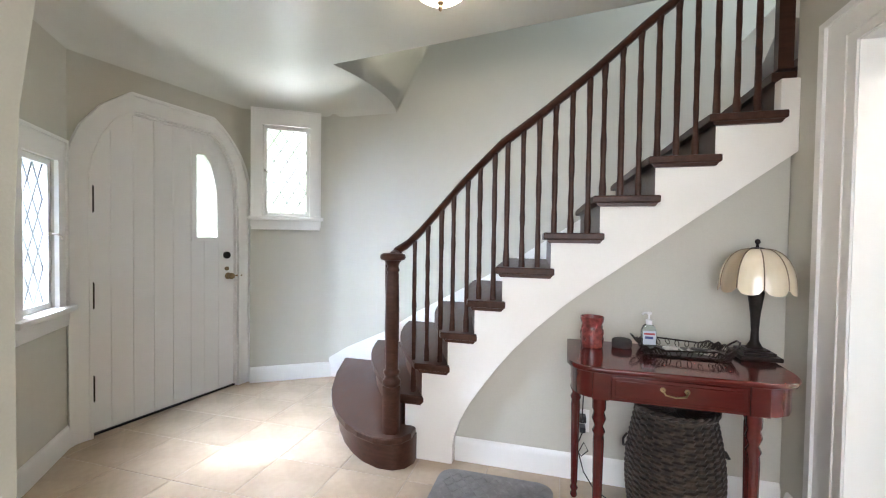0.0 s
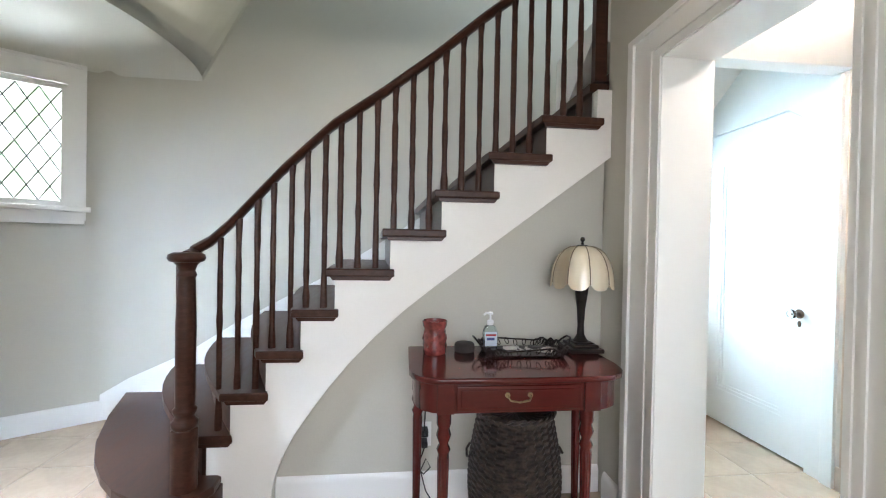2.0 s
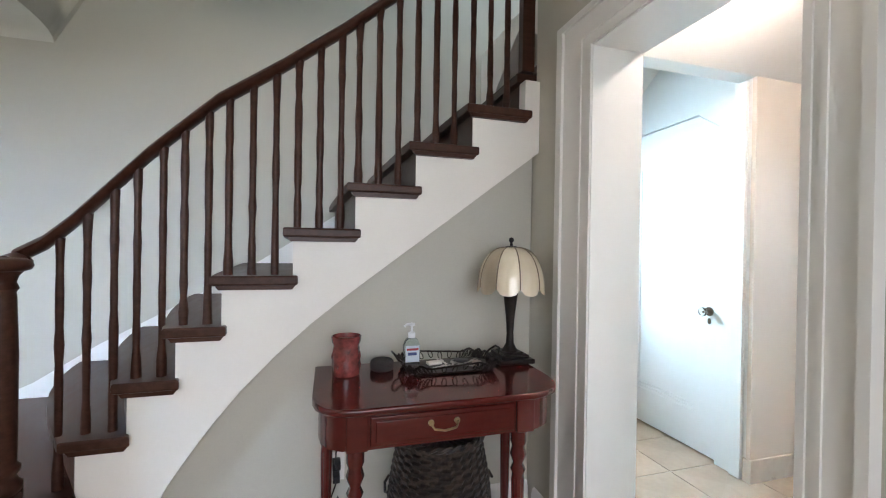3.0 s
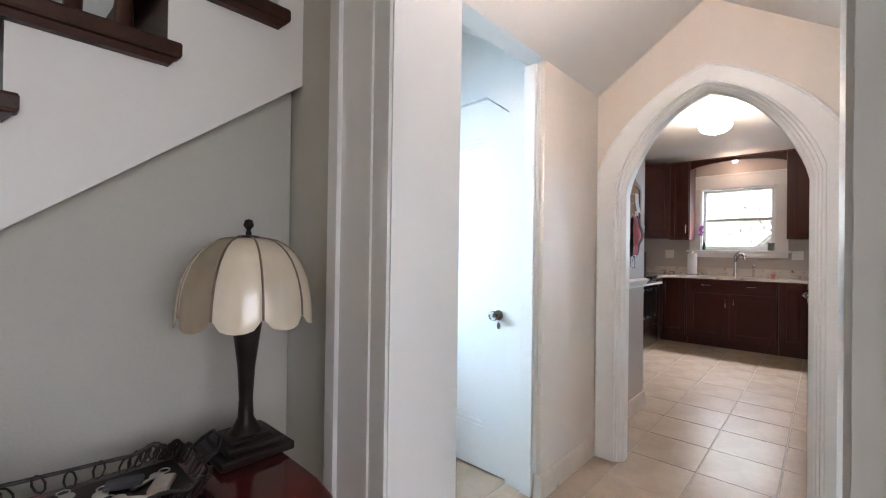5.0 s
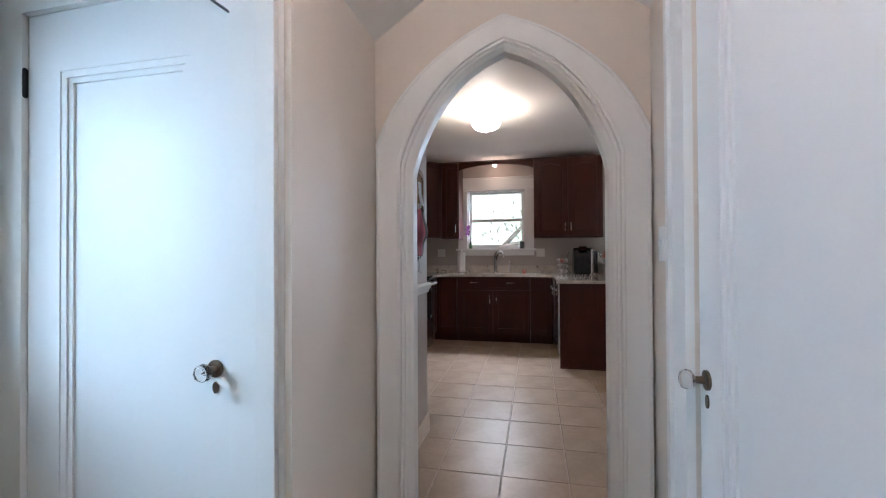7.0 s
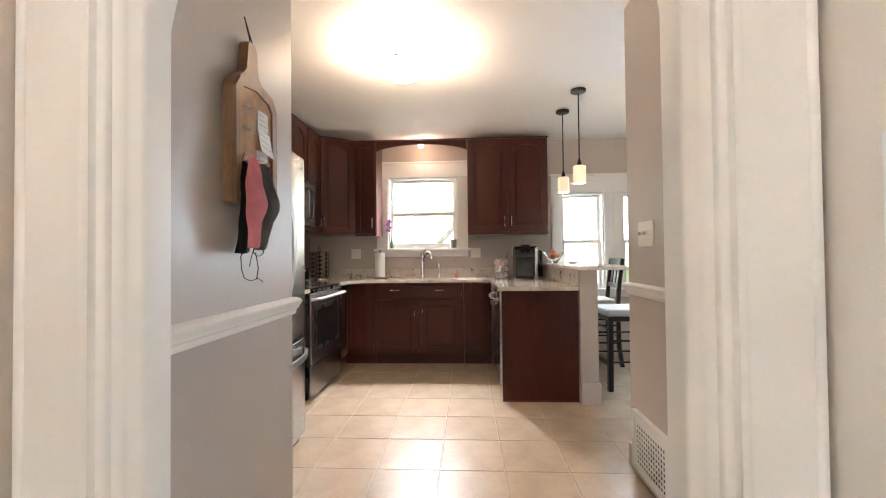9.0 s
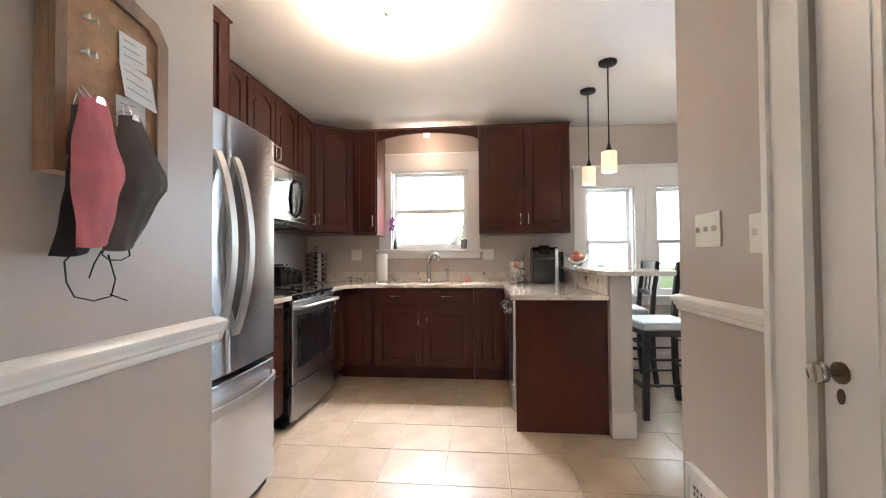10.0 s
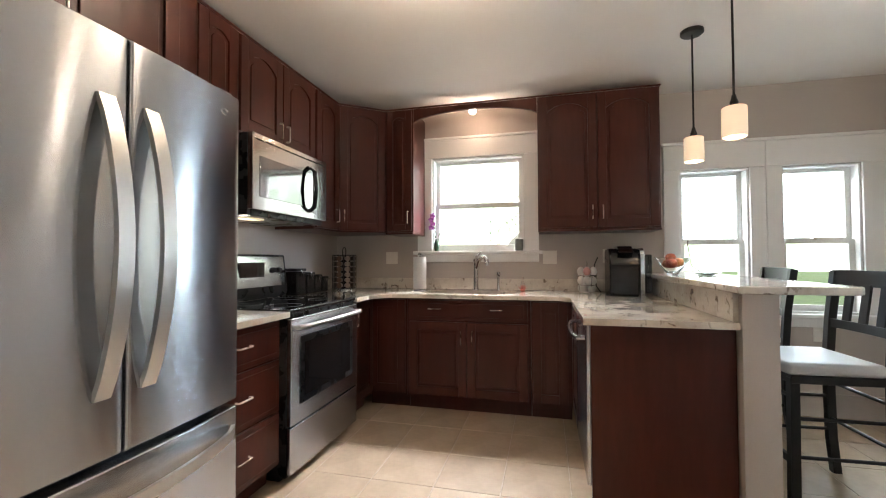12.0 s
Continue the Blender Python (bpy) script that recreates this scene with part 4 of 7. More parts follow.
shade.parent, shade.location = LAMP, (0, 0, -0.75)
shade["label"] = "scalloped cream glass shade"
bm = fresh()
lathe(bm, [(0.0, 1.212), (0.02, 1.21), (0.034, 1.203), (0.036, 1.198), (0.0, 1.198)], seg=20, cap=False)
cap_ob = new("cap", mesh_of("cap", bm, BRONZE))
cap_ob.parent = shade
for k in range(PANELS):
    for nm, me, da in (("glass_panel", panel_mesh, 0.0), ("came_rib", rib_mesh, 0.5)):
        ob = new(nm, me)
        ob.parent, ob.rotation_euler = shade, (0, 0, 2 * math.pi * (k + da) / PANELS)
bm = fresh()
lathe(bm, [(0.006, 1.21), (0.006, 1.218), (0.004, 1.222), (0.011, 1.232), (0.008, 1.243), (0.0, 1.246)], LX, LY, 12, cap=False)
part("finial", bm, BRONZE, LAMP)

# wax warmer, speaker, hand gel, tray
RED_CERAMIC = material("red_glazed_ceramic", (0.15, 0.032, 0.028), 0.2, scale=30, vary=0.4, fine=60, bump=0.15, coat=0.4)
WAX = material("brown_wax", (0.25, 0.13, 0.09), 0.4, scale=10, vary=0.1)
J = thing("ceramic_jar", "dark red glazed ceramic wax warmer with relief pattern", "jar", at=(0.465, 2.625, 0.75))
bm = fresh()
lathe(bm, [(0.042, 0.75), (0.047, 0.755), (0.049, 0.80), (0.046, 0.845), (0.044, 0.855), (0.05, 0.868), (0.052, 0.885), (0.048, 0.888), (0.046, 0.872), (0.0, 0.868)], 0.465, 2.625, 28, cap=False)
part("body", bm, RED_CERAMIC, J)
for k in range(14):
    bm = fresh()
    a, z = 2 * math.pi * k / 14, 0.785 + 0.03 * (k % 3)
    c = Vector((0.465 + 0.047 * math.cos(a), 2.625 + 0.047 * math.sin(a), z))
    t = Vector((-math.sin(a), math.cos(a), 0))
    tube(bm, [c - t * 0.009 - Vector((0, 0, 0.016)), c + t * 0.004, c + t * 0.009 + Vector((0, 0, 0.018))], [0.001, 0.005, 0.001], 6)
    part("relief_leaf", bm, RED_CERAMIC, J)
bm = fresh()
lathe(bm, [(0.0, 0.869), (0.046, 0.872)], 0.465, 2.625, 28, cap=False)
part("wax", bm, WAX, J)
bm = fresh()
lathe(bm, [(0.036, 0.75), (0.041, 0.753), (0.043, 0.765), (0.042, 0.782), (0.036, 0.788), (0.0, 0.789)], 0.595, 2.655, 28, cap=False)
single("smart_speaker", bm, material("dark_fabric", (0.025, 0.024, 0.023), 0.8, scale=60, vary=0.2, fine=400, bump=0.3), "small round dark fabric speaker on the table", "speaker", at=(0.595, 2.655, 0.75))
G = thing("hand_gel_bottle", "clear pump bottle of hand gel with a white pump", "bottle", at=(0.705, 2.655, 0.757))
gx, gy = 0.705, 2.655
bm = fresh()
pts = [(-0.03, 0.0), (0.03, 0.0), (0.031, 0.075), (0.022, 0.098), (0.011, 0.105), (-0.011, 0.105), (-0.022, 0.098), (-0.031, 0.075)]
prism(bm, pts, lambda u, v, w: Vector((gx + u, gy - 0.016 + w, 0.757 + v)), 0.032, 0.005)
part("body", bm, glass("clear_gel", (0.75, 0.88, 0.92), 0.05, 1.36), G, "clear pale blue gel")
bm = fresh()
box(bm, gx - 0.026, gy - 0.0185, 0.775, gx + 0.026, gy - 0.0165, 0.835)
part("label", bm, material("gel_label", (0.62, 0.70, 0.78), 0.4, vary=0.05), G, "pale blue label with red and dark bars")
bm = fresh()
box(bm, gx - 0.022, gy - 0.0195, 0.818, gx + 0.022, gy - 0.0186, 0.826)
part("label_bar", bm, material("label_red", (0.45, 0.06, 0.07), 0.4), G)
bm = fresh()
box(bm, gx - 0.018, gy - 0.0195, 0.80, gx + 0.015, gy - 0.0186, 0.811)
part("label_bar", bm, material("label_navy", (0.06, 0.09, 0.25), 0.4), G)
bm = fresh()
lathe(bm, [(0.013, 0.862), (0.014, 0.88), (0.008, 0.884), (0.004, 0.885), (0.004, 0.905), (0.011, 0.907), (0.011, 0.916), (0.0, 0.919)], gx, gy, 16, cap=False)
tube(bm, [(gx, gy, 0.912), (gx - 0.02, gy - 0.006, 0.913), (gx - 0.03, gy - 0.009, 0.906)], 0.005, 8)
part("pump", bm, material("white_plastic", (0.78, 0.78, 0.78), 0.35, vary=0.02), G, "white plastic pump")

TR = thing("tray", "dark pierced metal tray with scrolled rim and two handles", "tray", at=(0.845, 2.62, 0.75))
bm = fresh()
tx, ty, tw, td = 0.835, 2.625, 0.155, 0.085
box(bm, tx - tw, ty - td, 0.7535, tx + tw, ty + td, 0.7585, 0.002)
for sx in (-1, 1):
    for sy in (-1, 1):
        tube(bm, [(tx + sx * (tw - 0.02), ty + sy * (td - 0.02), 0.75), (tx + sx * (tw - 0.02), ty + sy * (td - 0.02), 0.754)], 0.008, 8)
part("plate", bm, BRONZE, TR)
bm = fresh()
loop = []
for k in range(96):
    a = 2 * math.pi * k / 96
    c, s = math.cos(a), math.sin(a)
    e = 0.35
    loop.append((tx + (tw + 0.02) * math.copysign(abs(c) ** e, c), ty + (td + 0.02) * math.copysign(abs(s) ** e, s), 0.785 + 0.006 * math.sin(12 * a)))
tube(bm, loop, 0.0035, 6, closed=True)
rng = random.Random(4)
for k in range(96):
    p, q = Vector(loop[k]), Vector(loop[(k + 2) % 96])
    c = (p + q) / 2 - Vector((0, 0, 0.015 if k % 2 else 0.009))
    inward = Vector((tx - c.x, ty - c.y, 0)).normalized()
    ring = [c + (q - p).normalized() * 0.0085 * math.cos(t) + Vector((0, 0, 0.013)) * math.sin(t) + inward * 0.008 * (1 - math.sin(t)) for t in [2 * math.pi * i / 8 for i in range(8)]]
    tube(bm, ring, 0.0019, 5, closed=True)
part("rim", bm, BRONZE, TR, "pierced scroll rim")
for sx in (-1, 1):
    bm = fresh()
    x = tx + sx * (tw + 0.015)
    tube(bm, [(x, ty - 0.035, 0.785), (x + sx * 0.022, ty - 0.04, 0.80), (x + sx * 0.034, ty - 0.02, 0.817), (x + sx * 0.036, ty + 0.02, 0.817), (x + sx * 0.022, ty + 0.04, 0.80), (x, ty + 0.035, 0.785)], 0.004, 8)
    part("handle", bm, BRONZE, TR, "scrolled metal handle")
KEY_METAL = material("key_metal", (0.62, 0.60, 0.57), 0.3, 1.0, vary=0.1, bump=0)
for k, (kx, ky, a) in enumerate(((0.80, 2.60, 20), (0.86, 2.63, 70), (0.90, 2.60, 140), (0.83, 2.66, 100), (0.93, 2.64, 30))):
    bm = fresh()
    m = pose(kx, ky, 0.7605, 0, 0, a)
    box(bm, -0.03, -0.004, 0, 0.012, 0.004, 0.003, 0.001)
    lathe(bm, [(0.0, 0), (0.011, 0), (0.012, 0.0015), (0.011, 0.003), (0.0, 0.003)], 0.02, 0, 14, cap=False)
    tube(bm, [(0.036 + 0.009 * math.cos(t), 0.009 * math.sin(t), 0.003) for t in [2 * math.pi * i / 12 for i in range(12)]], 0.0012, 5, closed=True)
    bmesh.ops.transform(bm, matrix=m, verts=bm.verts[:])
    single("key", bm, KEY_METAL, "small metal key on a ring lying in the tray", "key", "keys in the tray", at=(kx, ky, 0.7595))
for k, (kx, ky, a, c) in enumerate(((0.79, 2.645, 10, (0.75, 0.72, 0.68)), (0.90, 2.655, -20, (0.04, 0.04, 0.045)), (0.945, 2.605, 60, (0.5, 0.42, 0.36)))):
    bm = fresh()
    box(bm, -0.028, -0.016, 0, 0.028, 0.016, 0.011, 0.004)
    bmesh.ops.transform(bm, matrix=pose(kx, ky, 0.7595, 0, 0, a), verts=bm.verts[:])
    single("key_fob", bm, material("fob_plastic", c, 0.4, vary=0.1), "small plastic key fob lying in the tray", "key fob", "keys in the tray", at=(kx, ky, 0.7595))

# wicker basket under the table
WICKER = material("dark_wicker", (0.055, 0.038, 0.028), 0.5, scale=45, vary=0.35, fine=200, bump=0.2, second=(0.008, 0.006, 0.005), spread=(0.42, 0.66))
BX, BY = 0.80, 2.585
B = thing("wicker_basket", "tall dark brown woven wicker basket with a lid", "basket", at=(BX, BY, 0))
bm = fresh()
ROWS, SEG = 88, 112
rings = []
for i in range(ROWS + 1):
    s = i / ROWS
    r = 0.142 + 0.046 * math.sin(math.pi * (0.12 + 0.80 * s)) ** 1.2
    ring = []
    for j in range(SEG):
        a = 2 * math.pi * j / SEG
        rr = r + 0.0024 * (1 if (i // 2 + j // 4) % 2 else -1) + (0.0012 if i % 2 else -0.0012)
        ring.append(bm.verts.new((BX + rr * math.cos(a), BY + rr * math.sin(a), 0.52 * s)))
    rings.append(ring)
for a, b in zip(rings, rings[1:]):
    for j in range(SEG):
        bm.faces.new((a[j], a[(j + 1) % SEG], b[(j + 1) % SEG], b[j]))
bm.faces.new(rings[0][::-1])
part("body", bm, WICKER, B, "", 0)
bm = fresh()
prof_l = [(0.0, 0.516), (0.10, 0.518), (0.125, 0.522), (0.140, 0.532), (0.150, 0.538), (0.156, 0.525), (0.153, 0.51)]
seg = 48
rings = []
for r, z in prof_l[::-1]:
    rings.append([bm.verts.new((BX + max(r, 0.001) * math.cos(2 * math.pi * i / seg), BY + max(r, 0.001) * math.sin(2 * math.pi * i / seg), z + (0.002 if i % 2 else -0.002))) for i in range(seg)])
for a, b in zip(rings, rings[1:]):
    for i in range(seg):
        bm.faces.new((a[i], a[(i + 1) % seg], b[(i + 1) % seg], b[i]))
part("lid", bm, WICKER, B, "sunken woven lid", 0)
for z in (0.535, 0.02):
    bm = fresh()
    rr = 0.155 if z > 0.3 else 0.160
    for ph in (0, math.pi):
        tube(bm, [(BX + (rr + 0.005 * math.cos(14 * t + ph)) * math.cos(t), BY + (rr + 0.005 * math.cos(14 * t + ph)) * math.sin(t), z + 0.006 * math.sin(14 * t + ph)) for t in [2 * math.pi * i / 120 for i in range(120)]], 0.007, 6, closed=True)
    part("braided_rim", bm, WICKER, B)
for sx in (-1, 1):
    bm = fresh()
    tube(bm, [(BX + sx * 0.180, BY - 0.03, 0.38), (BX + sx * 0.194, BY - 0.032, 0.355), (BX + sx * 0.198, BY, 0.34), (BX + sx * 0.194, BY + 0.032, 0.355), (BX + sx * 0.180, BY + 0.03, 0.38)], 0.005, 8)
    part("handle", bm, WICKER, B)

# outlet, plug and cord behind the table
O = thing("wall_outlet", "white wall outlet with a black plug and a hanging cord", "outlet", at=(0.445, FACE + 0.06, 0.30))
bm = fresh()
box(bm, 0.41, FACE + 0.054, 0.25, 0.48, FACE + 0.06, 0.365, 0.002)
part("plate", bm, WHITE, O)
bm = fresh()
box(bm, 0.43, FACE + 0.0, 0.315, 0.462, FACE + 0.054, 0.345, 0.004)
part("plug", bm, BLACK, O, "black plug")
bm = fresh()
box(bm, 0.432, FACE + 0.0, 0.265, 0.46, FACE + 0.054, 0.292, 0.004)
part("plug", bm, BLACK, O, "black plug")
bm = fresh()
tube(bm, [(0.446, 2.80, 0.33), (0.44, 2.775, 0.36), (0.443, 2.775, 0.45), (0.45, 2.775, 0.56), (0.455, 2.772, 0.602)], 0.003, 6)
part("cord", bm, BLACK, O, "black cord")
bm = fresh()
tube(bm, [(0.446, 2.80, 0.28), (0.43, 2.775, 0.25), (0.41, 2.77, 0.20), (0.44, 2.77, 0.17), (0.47, 2.77, 0.2), (0.45, 2.77, 0.24), (0.425, 2.765, 0.19), (0.45, 2.76, 0.10), (0.50, 2.74, 0.03), (0.56, 2.72, 0.006), (0.64, 2.74, 0.004)], 0.003, 6)
part("cord", bm, BLACK, O, "black cord")
bm = fresh()
tube(bm, [(1.03, 2.785, 0.602), (1.025, 2.785, 0.52), (1.0, 2.785, 0.44), (0.995, 2.785, 0.3), (1.0, 2.785, 0.01)], 0.003, 6)
part("cord", bm, BLACK, O, "black cord")

# door mat
bm = fresh()
mat_pts = []
for cx, cy, a0 in ((0.235, 2.68, 0), (-0.185, 2.68, 90), (-0.185, 2.38, 180), (0.235, 2.38, 270)):
    mat_pts += [(cx + 0.075 * math.cos(radians(a0 + 18 * i)), cy + 0.075 * math.sin(radians(a0 + 18 * i))) for i in range(6)]
prism(bm, mat_pts, lambda u, v, w: Vector((u, v, 0.001 + w)), 0.009, 0.003)
MAT = thing("floor_mat", "grey ribbed floor mat with rounded corners", "mat", at=(0.025, 2.53, 0))
part("base", bm, material("grey_mat", (0.20, 0.19, 0.185), 0.85, scale=30, vary=0.12, fine=300, bump=0.4), MAT)
bm = fresh()
for i in range(16):
    for j in range(9):
        x, y = -0.21 + 0.0315 * i, 2.36 + 0.0425 * j
        s = 1 if (i + j) % 2 else -1
        tube(bm, [(x - 0.010, y - s * 0.014, 0.0105), (x + 0.010, y + s * 0.014, 0.0105)], 0.0028, 5)
part("ribs", bm, material("grey_mat_ribs", (0.23, 0.22, 0.215), 0.85, scale=30, vary=0.12), MAT)

# ---- passage: doors ----


ROSE = material("aged_rose_metal", (0.13, 0.09, 0.06), 0.35, 0.8, scale=30, vary=0.25, bump=0.03)


def glass_knob(bm_glass, bm_metal, p, n, side):
    """A faceted glass door knob on a metal rose, with a keyhole plate below."""
    q = n.orthogonal()
    tube(bm_metal, [p, p + n * 0.006, p + n * 0.009], [0.026, 0.026, 0.015], 16)
    tube(bm_metal, [p, p + n * 0.035], [0.011, 0.009], 10)
    tube(bm_glass, [p + n * 0.033, p + n * 0.040, p + n * 0.052, p + n * 0.064, p + n * 0.068], [0.015, 0.024, 0.027, 0.022, 0.012], 8)
    k = p - Vector((0, 0, 0.056))
    pts = [(0.010 * math.cos(t), 0.018 * math.sin(t)) for t in [2 * math.pi * i / 14 for i in range(14)]]
    prism(bm_metal, pts, lambda u, v, w: k + side * u + Vector((0, 0, v)) + n * w, 0.004)


def panel_door(name, outline, place, panel, label, knob, hinge_u, n, side):
    """A flush-framed door with one long sunk panel edged by a stepped moulding."""
    d = thing(name, label, "door", at=tuple(place(sum(u for u, _ in outline) / len(outline), 0, 0.03)))
    d["kind"] = "structure"
    bm = fresh()
    u0, u1, z0, z1 = panel
    us = [min(u for u, _ in outline), u0, u1, max(u for u, _ in outline)]
    body = [(us[0], 0.01)] + outline[1:-1] + [(us[3], 0.01)]
    top_l = [p for p in body if p[1] > 1]
    prism(bm, [(us[0], 0.012), (us[0], top_l[0][1]), (u0, np.interp(u0, sorted([p[0] for p in top_l]), [p[1] for p in sorted(top_l)])), (u0, 0.012)], lambda u, v, w: place(u, v, 0.012 + w), 0.036)
    prism(bm, [(u1, 0.012), (u1, np.interp(u1, sorted([p[0] for p in top_l]), [p[1] for p in sorted(top_l)])), *[p for p in top_l if p[0] > u1], (us[3], 0.012)], lambda u, v, w: place(u, v, 0.012 + w), 0.036)
    mid_top = [p for p in top_l if u0 < p[0] < u1]
    prism(bm, [(u0, z1), (u0, np.interp(u0, sorted([p[0] for p in top_l]), [p[1] for p in sorted(top_l)])), *mid_top, (u1, np.interp(u1, sorted([p[0] for p in top_l]), [p[1] for p in sorted(top_l)])), (u1, z1)], lambda u, v, w: place(u, v, 0.012 + w), 0.036)
    prism(bm, [(u0, 0.012), (u1, 0.012), (u1, z0), (u0, z0)], lambda u, v, w: place(u, v, 0.012 + w), 0.036)
    part("door_frame", bm, DOOR_WHITE, d, "", 0)
    bm = fresh()
    rect = lambda e: [(u0 + e, z0 + e), (u0 + e, z1 - e), (u1 - e, z1 - e), (u1 - e, z0 + e), (u0 + e, z0 + e)]
    ring_trim(bm, rect(0.022), rect(-0.001), lambda u, v, w: place(u, v, 0.034 + w), -0.018)
    ring_trim(bm, rect(0.040), rect(0.02), lambda u, v, w: place(u, v, 0.034 + w), -0.011)
    part("panel_moulding", bm, DOOR_WHITE, d, "", 0)
    bm = fresh()
    prism(bm, [(u0 + 0.001, z0 + 0.001), (u1 - 0.001, z0 + 0.001), (u1 - 0.001, z1 - 0.001), (u0 + 0.001, z1 - 0.001)], lambda u, v, w: place(u, v, 0.03 + w), 0.012)
    part("panel", bm, DOOR_WHITE, d)
    bg, bmm = fresh(), fresh()
    glass_knob(bg, bmm, place(*knob, 0.012), n, side)
    rose = part("knob_rose", bmm, ROSE, d, "dark metal rose and keyhole")
    part("knob", bg, CRYSTAL, rose, "faceted clear glass knob")
    for z in (1.77, 0.31):
        bm = fresh()
        p = place(hinge_u, z, 0.004)
        lathe(bm, [(0.0, z - 0.052), (0.005, z - 0.05), (0.009, z - 0.045), (0.009, z + 0.045), (0.005, z + 0.05), (0.0, z + 0.052)], p.x, p.y, 10, cap=False)
        part("hinge", bm, IRON, d, "black iron hinge")
    return d


on_a = lambda u, v, w: Vector((SX + w, u, v))
panel_door("door_closet", [(2.944, 0), (2.944, 1.90), (3.085, 2.006), (3.736, 1.996), (3.736, 0)], on_a, (3.09, 3.60, 0.24, 1.80), "white enamelled panel door with a glass knob, shut", (3.0, 0.852), 3.742, Vector((-1, 0, 0)), Vector((0, 1, 0)))
bm = fresh()
A_IN = [(2.94, 0), (2.94, 1.905), (3.085, 2.012), (3.74, 2.0), (3.74, 0)]
A_OUT = [(2.845, 0), (2.845, 1.99), (3.06, 2.075), (3.83, 2.075), (3.83, 0)]
ring_trim(bm, A_IN, A_OUT, lambda u, v, w: Vector((SX + w, u, v)), -0.006)
box(bm, SX - 0.022, 2.782, 0, SX - 0.0005, 2.845, 2.10, 0.003)
structure("trim_closet_door", bm, WHITE, "white door trim")
on_b = lambda u, v, w: Vector((u, SY - w, v))
panel_door("door_side", [(1.954, 0), (1.954, 1.995), (2.751, 1.995), (2.751, 0)], on_b, (2.09, 2.615, 0.24, 1.83), "white enamelled panel door with a glass knob, shut", (2.70, 0.852), 1.95, Vector((0, 1, 0)), Vector((1, 0, 0)))
bm = fresh()
B_IN, B_OUT = [(1.95, 0), (1.95, 2.0), (2.755, 2.0), (2.755, 0)], [(1.80, 0), (1.80, 2.10), (2.90, 2.10), (2.90, 0)]
casing(bm, B_IN, B_OUT, on_b, 0.018)
structure("trim_side_door", bm, WHITE, "white moulded door casing")

# pointed arch casing: a flat band with an outer lip, stepping down to the jamb in three beads
ARCH_RUN = [(1.0, 0.0), (1.0, -0.026), (0.985, -0.030), (0.95, -0.031), (0.915, -0.029), (0.905, -0.026), (0.35, -0.024), (0.335, -0.028), (0.29, -0.029), (0.25, -0.027), (0.24, -0.020), (0.23, -0.017), (0.17, -0.016), (0.15, -0.012), (0.14, -0.005), (0.09, -0.002), (0.05, 0.004), (0.035, 0.012), (-0.03, 0.018), (-0.06, 0.026), (-0.06, 0.076), (0.0, 0.078), (0.95, 0.078), (0.95, 0.0655)]
bm = fresh()
runs = [[bm.verts.new((AX + w, u, v)) for u, v in blend(AIN, AOUT, t)] for t, w in ARCH_RUN]
for a, b in zip(runs, runs[1:]):
    for k in range(len(a) - 1):
        bm.faces.new((a[k], a[k + 1], b[k + 1], b[k]))
bmesh.ops.recalc_face_normals(bm, faces=bm.faces[:])
structure("trim_arch", bm, WHITE, "white moulded casing of the pointed arch")
bm = fresh()
SW = [(0, 0), (0.012, 0), (0.012, 0.112), (0.008, 0.118), (0, 0.118)]
sweep(bm, [(SX - 0.0, 2.775, 0), (SX, 2.74, 0), (3.145, 2.74, 0)], SW)
structure("baseboard_passage", bm, BASE_TILE, "beige tile baseboard")
SWP = thing("light_switch", "white wall switch plate beside the arch", "switch", at=(3.03, SY, 1.22))
bm = fresh()
box(bm, 2.995, SY, 1.16, 3.065, SY + 0.006, 1.28, 0.002)
part("plate", bm, WHITE, SWP)
bm = fresh()
box(bm, 3.025, SY + 0.004, 1.21, 3.035, SY + 0.016, 1.232, 0.002)
part("toggle", bm, WHITE, SWP)

# ---- kitchen: trim ----
RAIL = [(0, 0), (0.010, 0.002), (0.013, 0.012), (0.012, 0.018), (0.020, 0.026), (0.022, 0.036), (0.028, 0.044), (0.030, 0.054), (0.022, 0.062), (0.010, 0.067), (0, 0.068)]


def rail(name, path):
    bm = fresh()
    sweep(bm, path, RAIL)
    return structure(name, bm, WHITE, "white moulded chair rail", 15)


rail("trim_chair_rail_west", [(KX0, 2.78, 0.930), (4.185, 2.78, 0.930), (4.185, 3.2, 0.930)])
rail("trim_chair_rail_south", [(4.945, 0.6, 0.930), (4.945, 1.2, 0.930), (4.37, 1.2, 0.930)])
bm = fresh()
sweep(bm, [(KX0 + 0.02, 2.78, 0), (4.185, 2.78, 0), (4.185, 3.0, 0)], SW)
structure("baseboard_kitchen_west", bm, BASE_TILE, "beige tile baseboard")
bm = fresh()
sweep(bm, [(4.945, 0.3, 0), (4.945, 1.2, 0), (4.40, 1.2, 0)], SW)
structure("baseboard_kitchen_south", bm, BASE_TILE, "beige tile baseboard")
bm = fresh()
sweep(bm, [(KX, 1.08, 0), (KX, NOOK_Y, 0), (5.0, NOOK_Y, 0)], [(0, 0), (0.014, 0), (0.014, 0.16), (0.008, 0.17), (0, 0.17)])
structure("baseboard_nook", bm, material("taupe_trim", (0.42, 0.37, 0.33), 0.4, vary=0.03), "tall taupe baseboard")
on_c = lambda u, v, w: Vector((u, 1.2 - w, v))
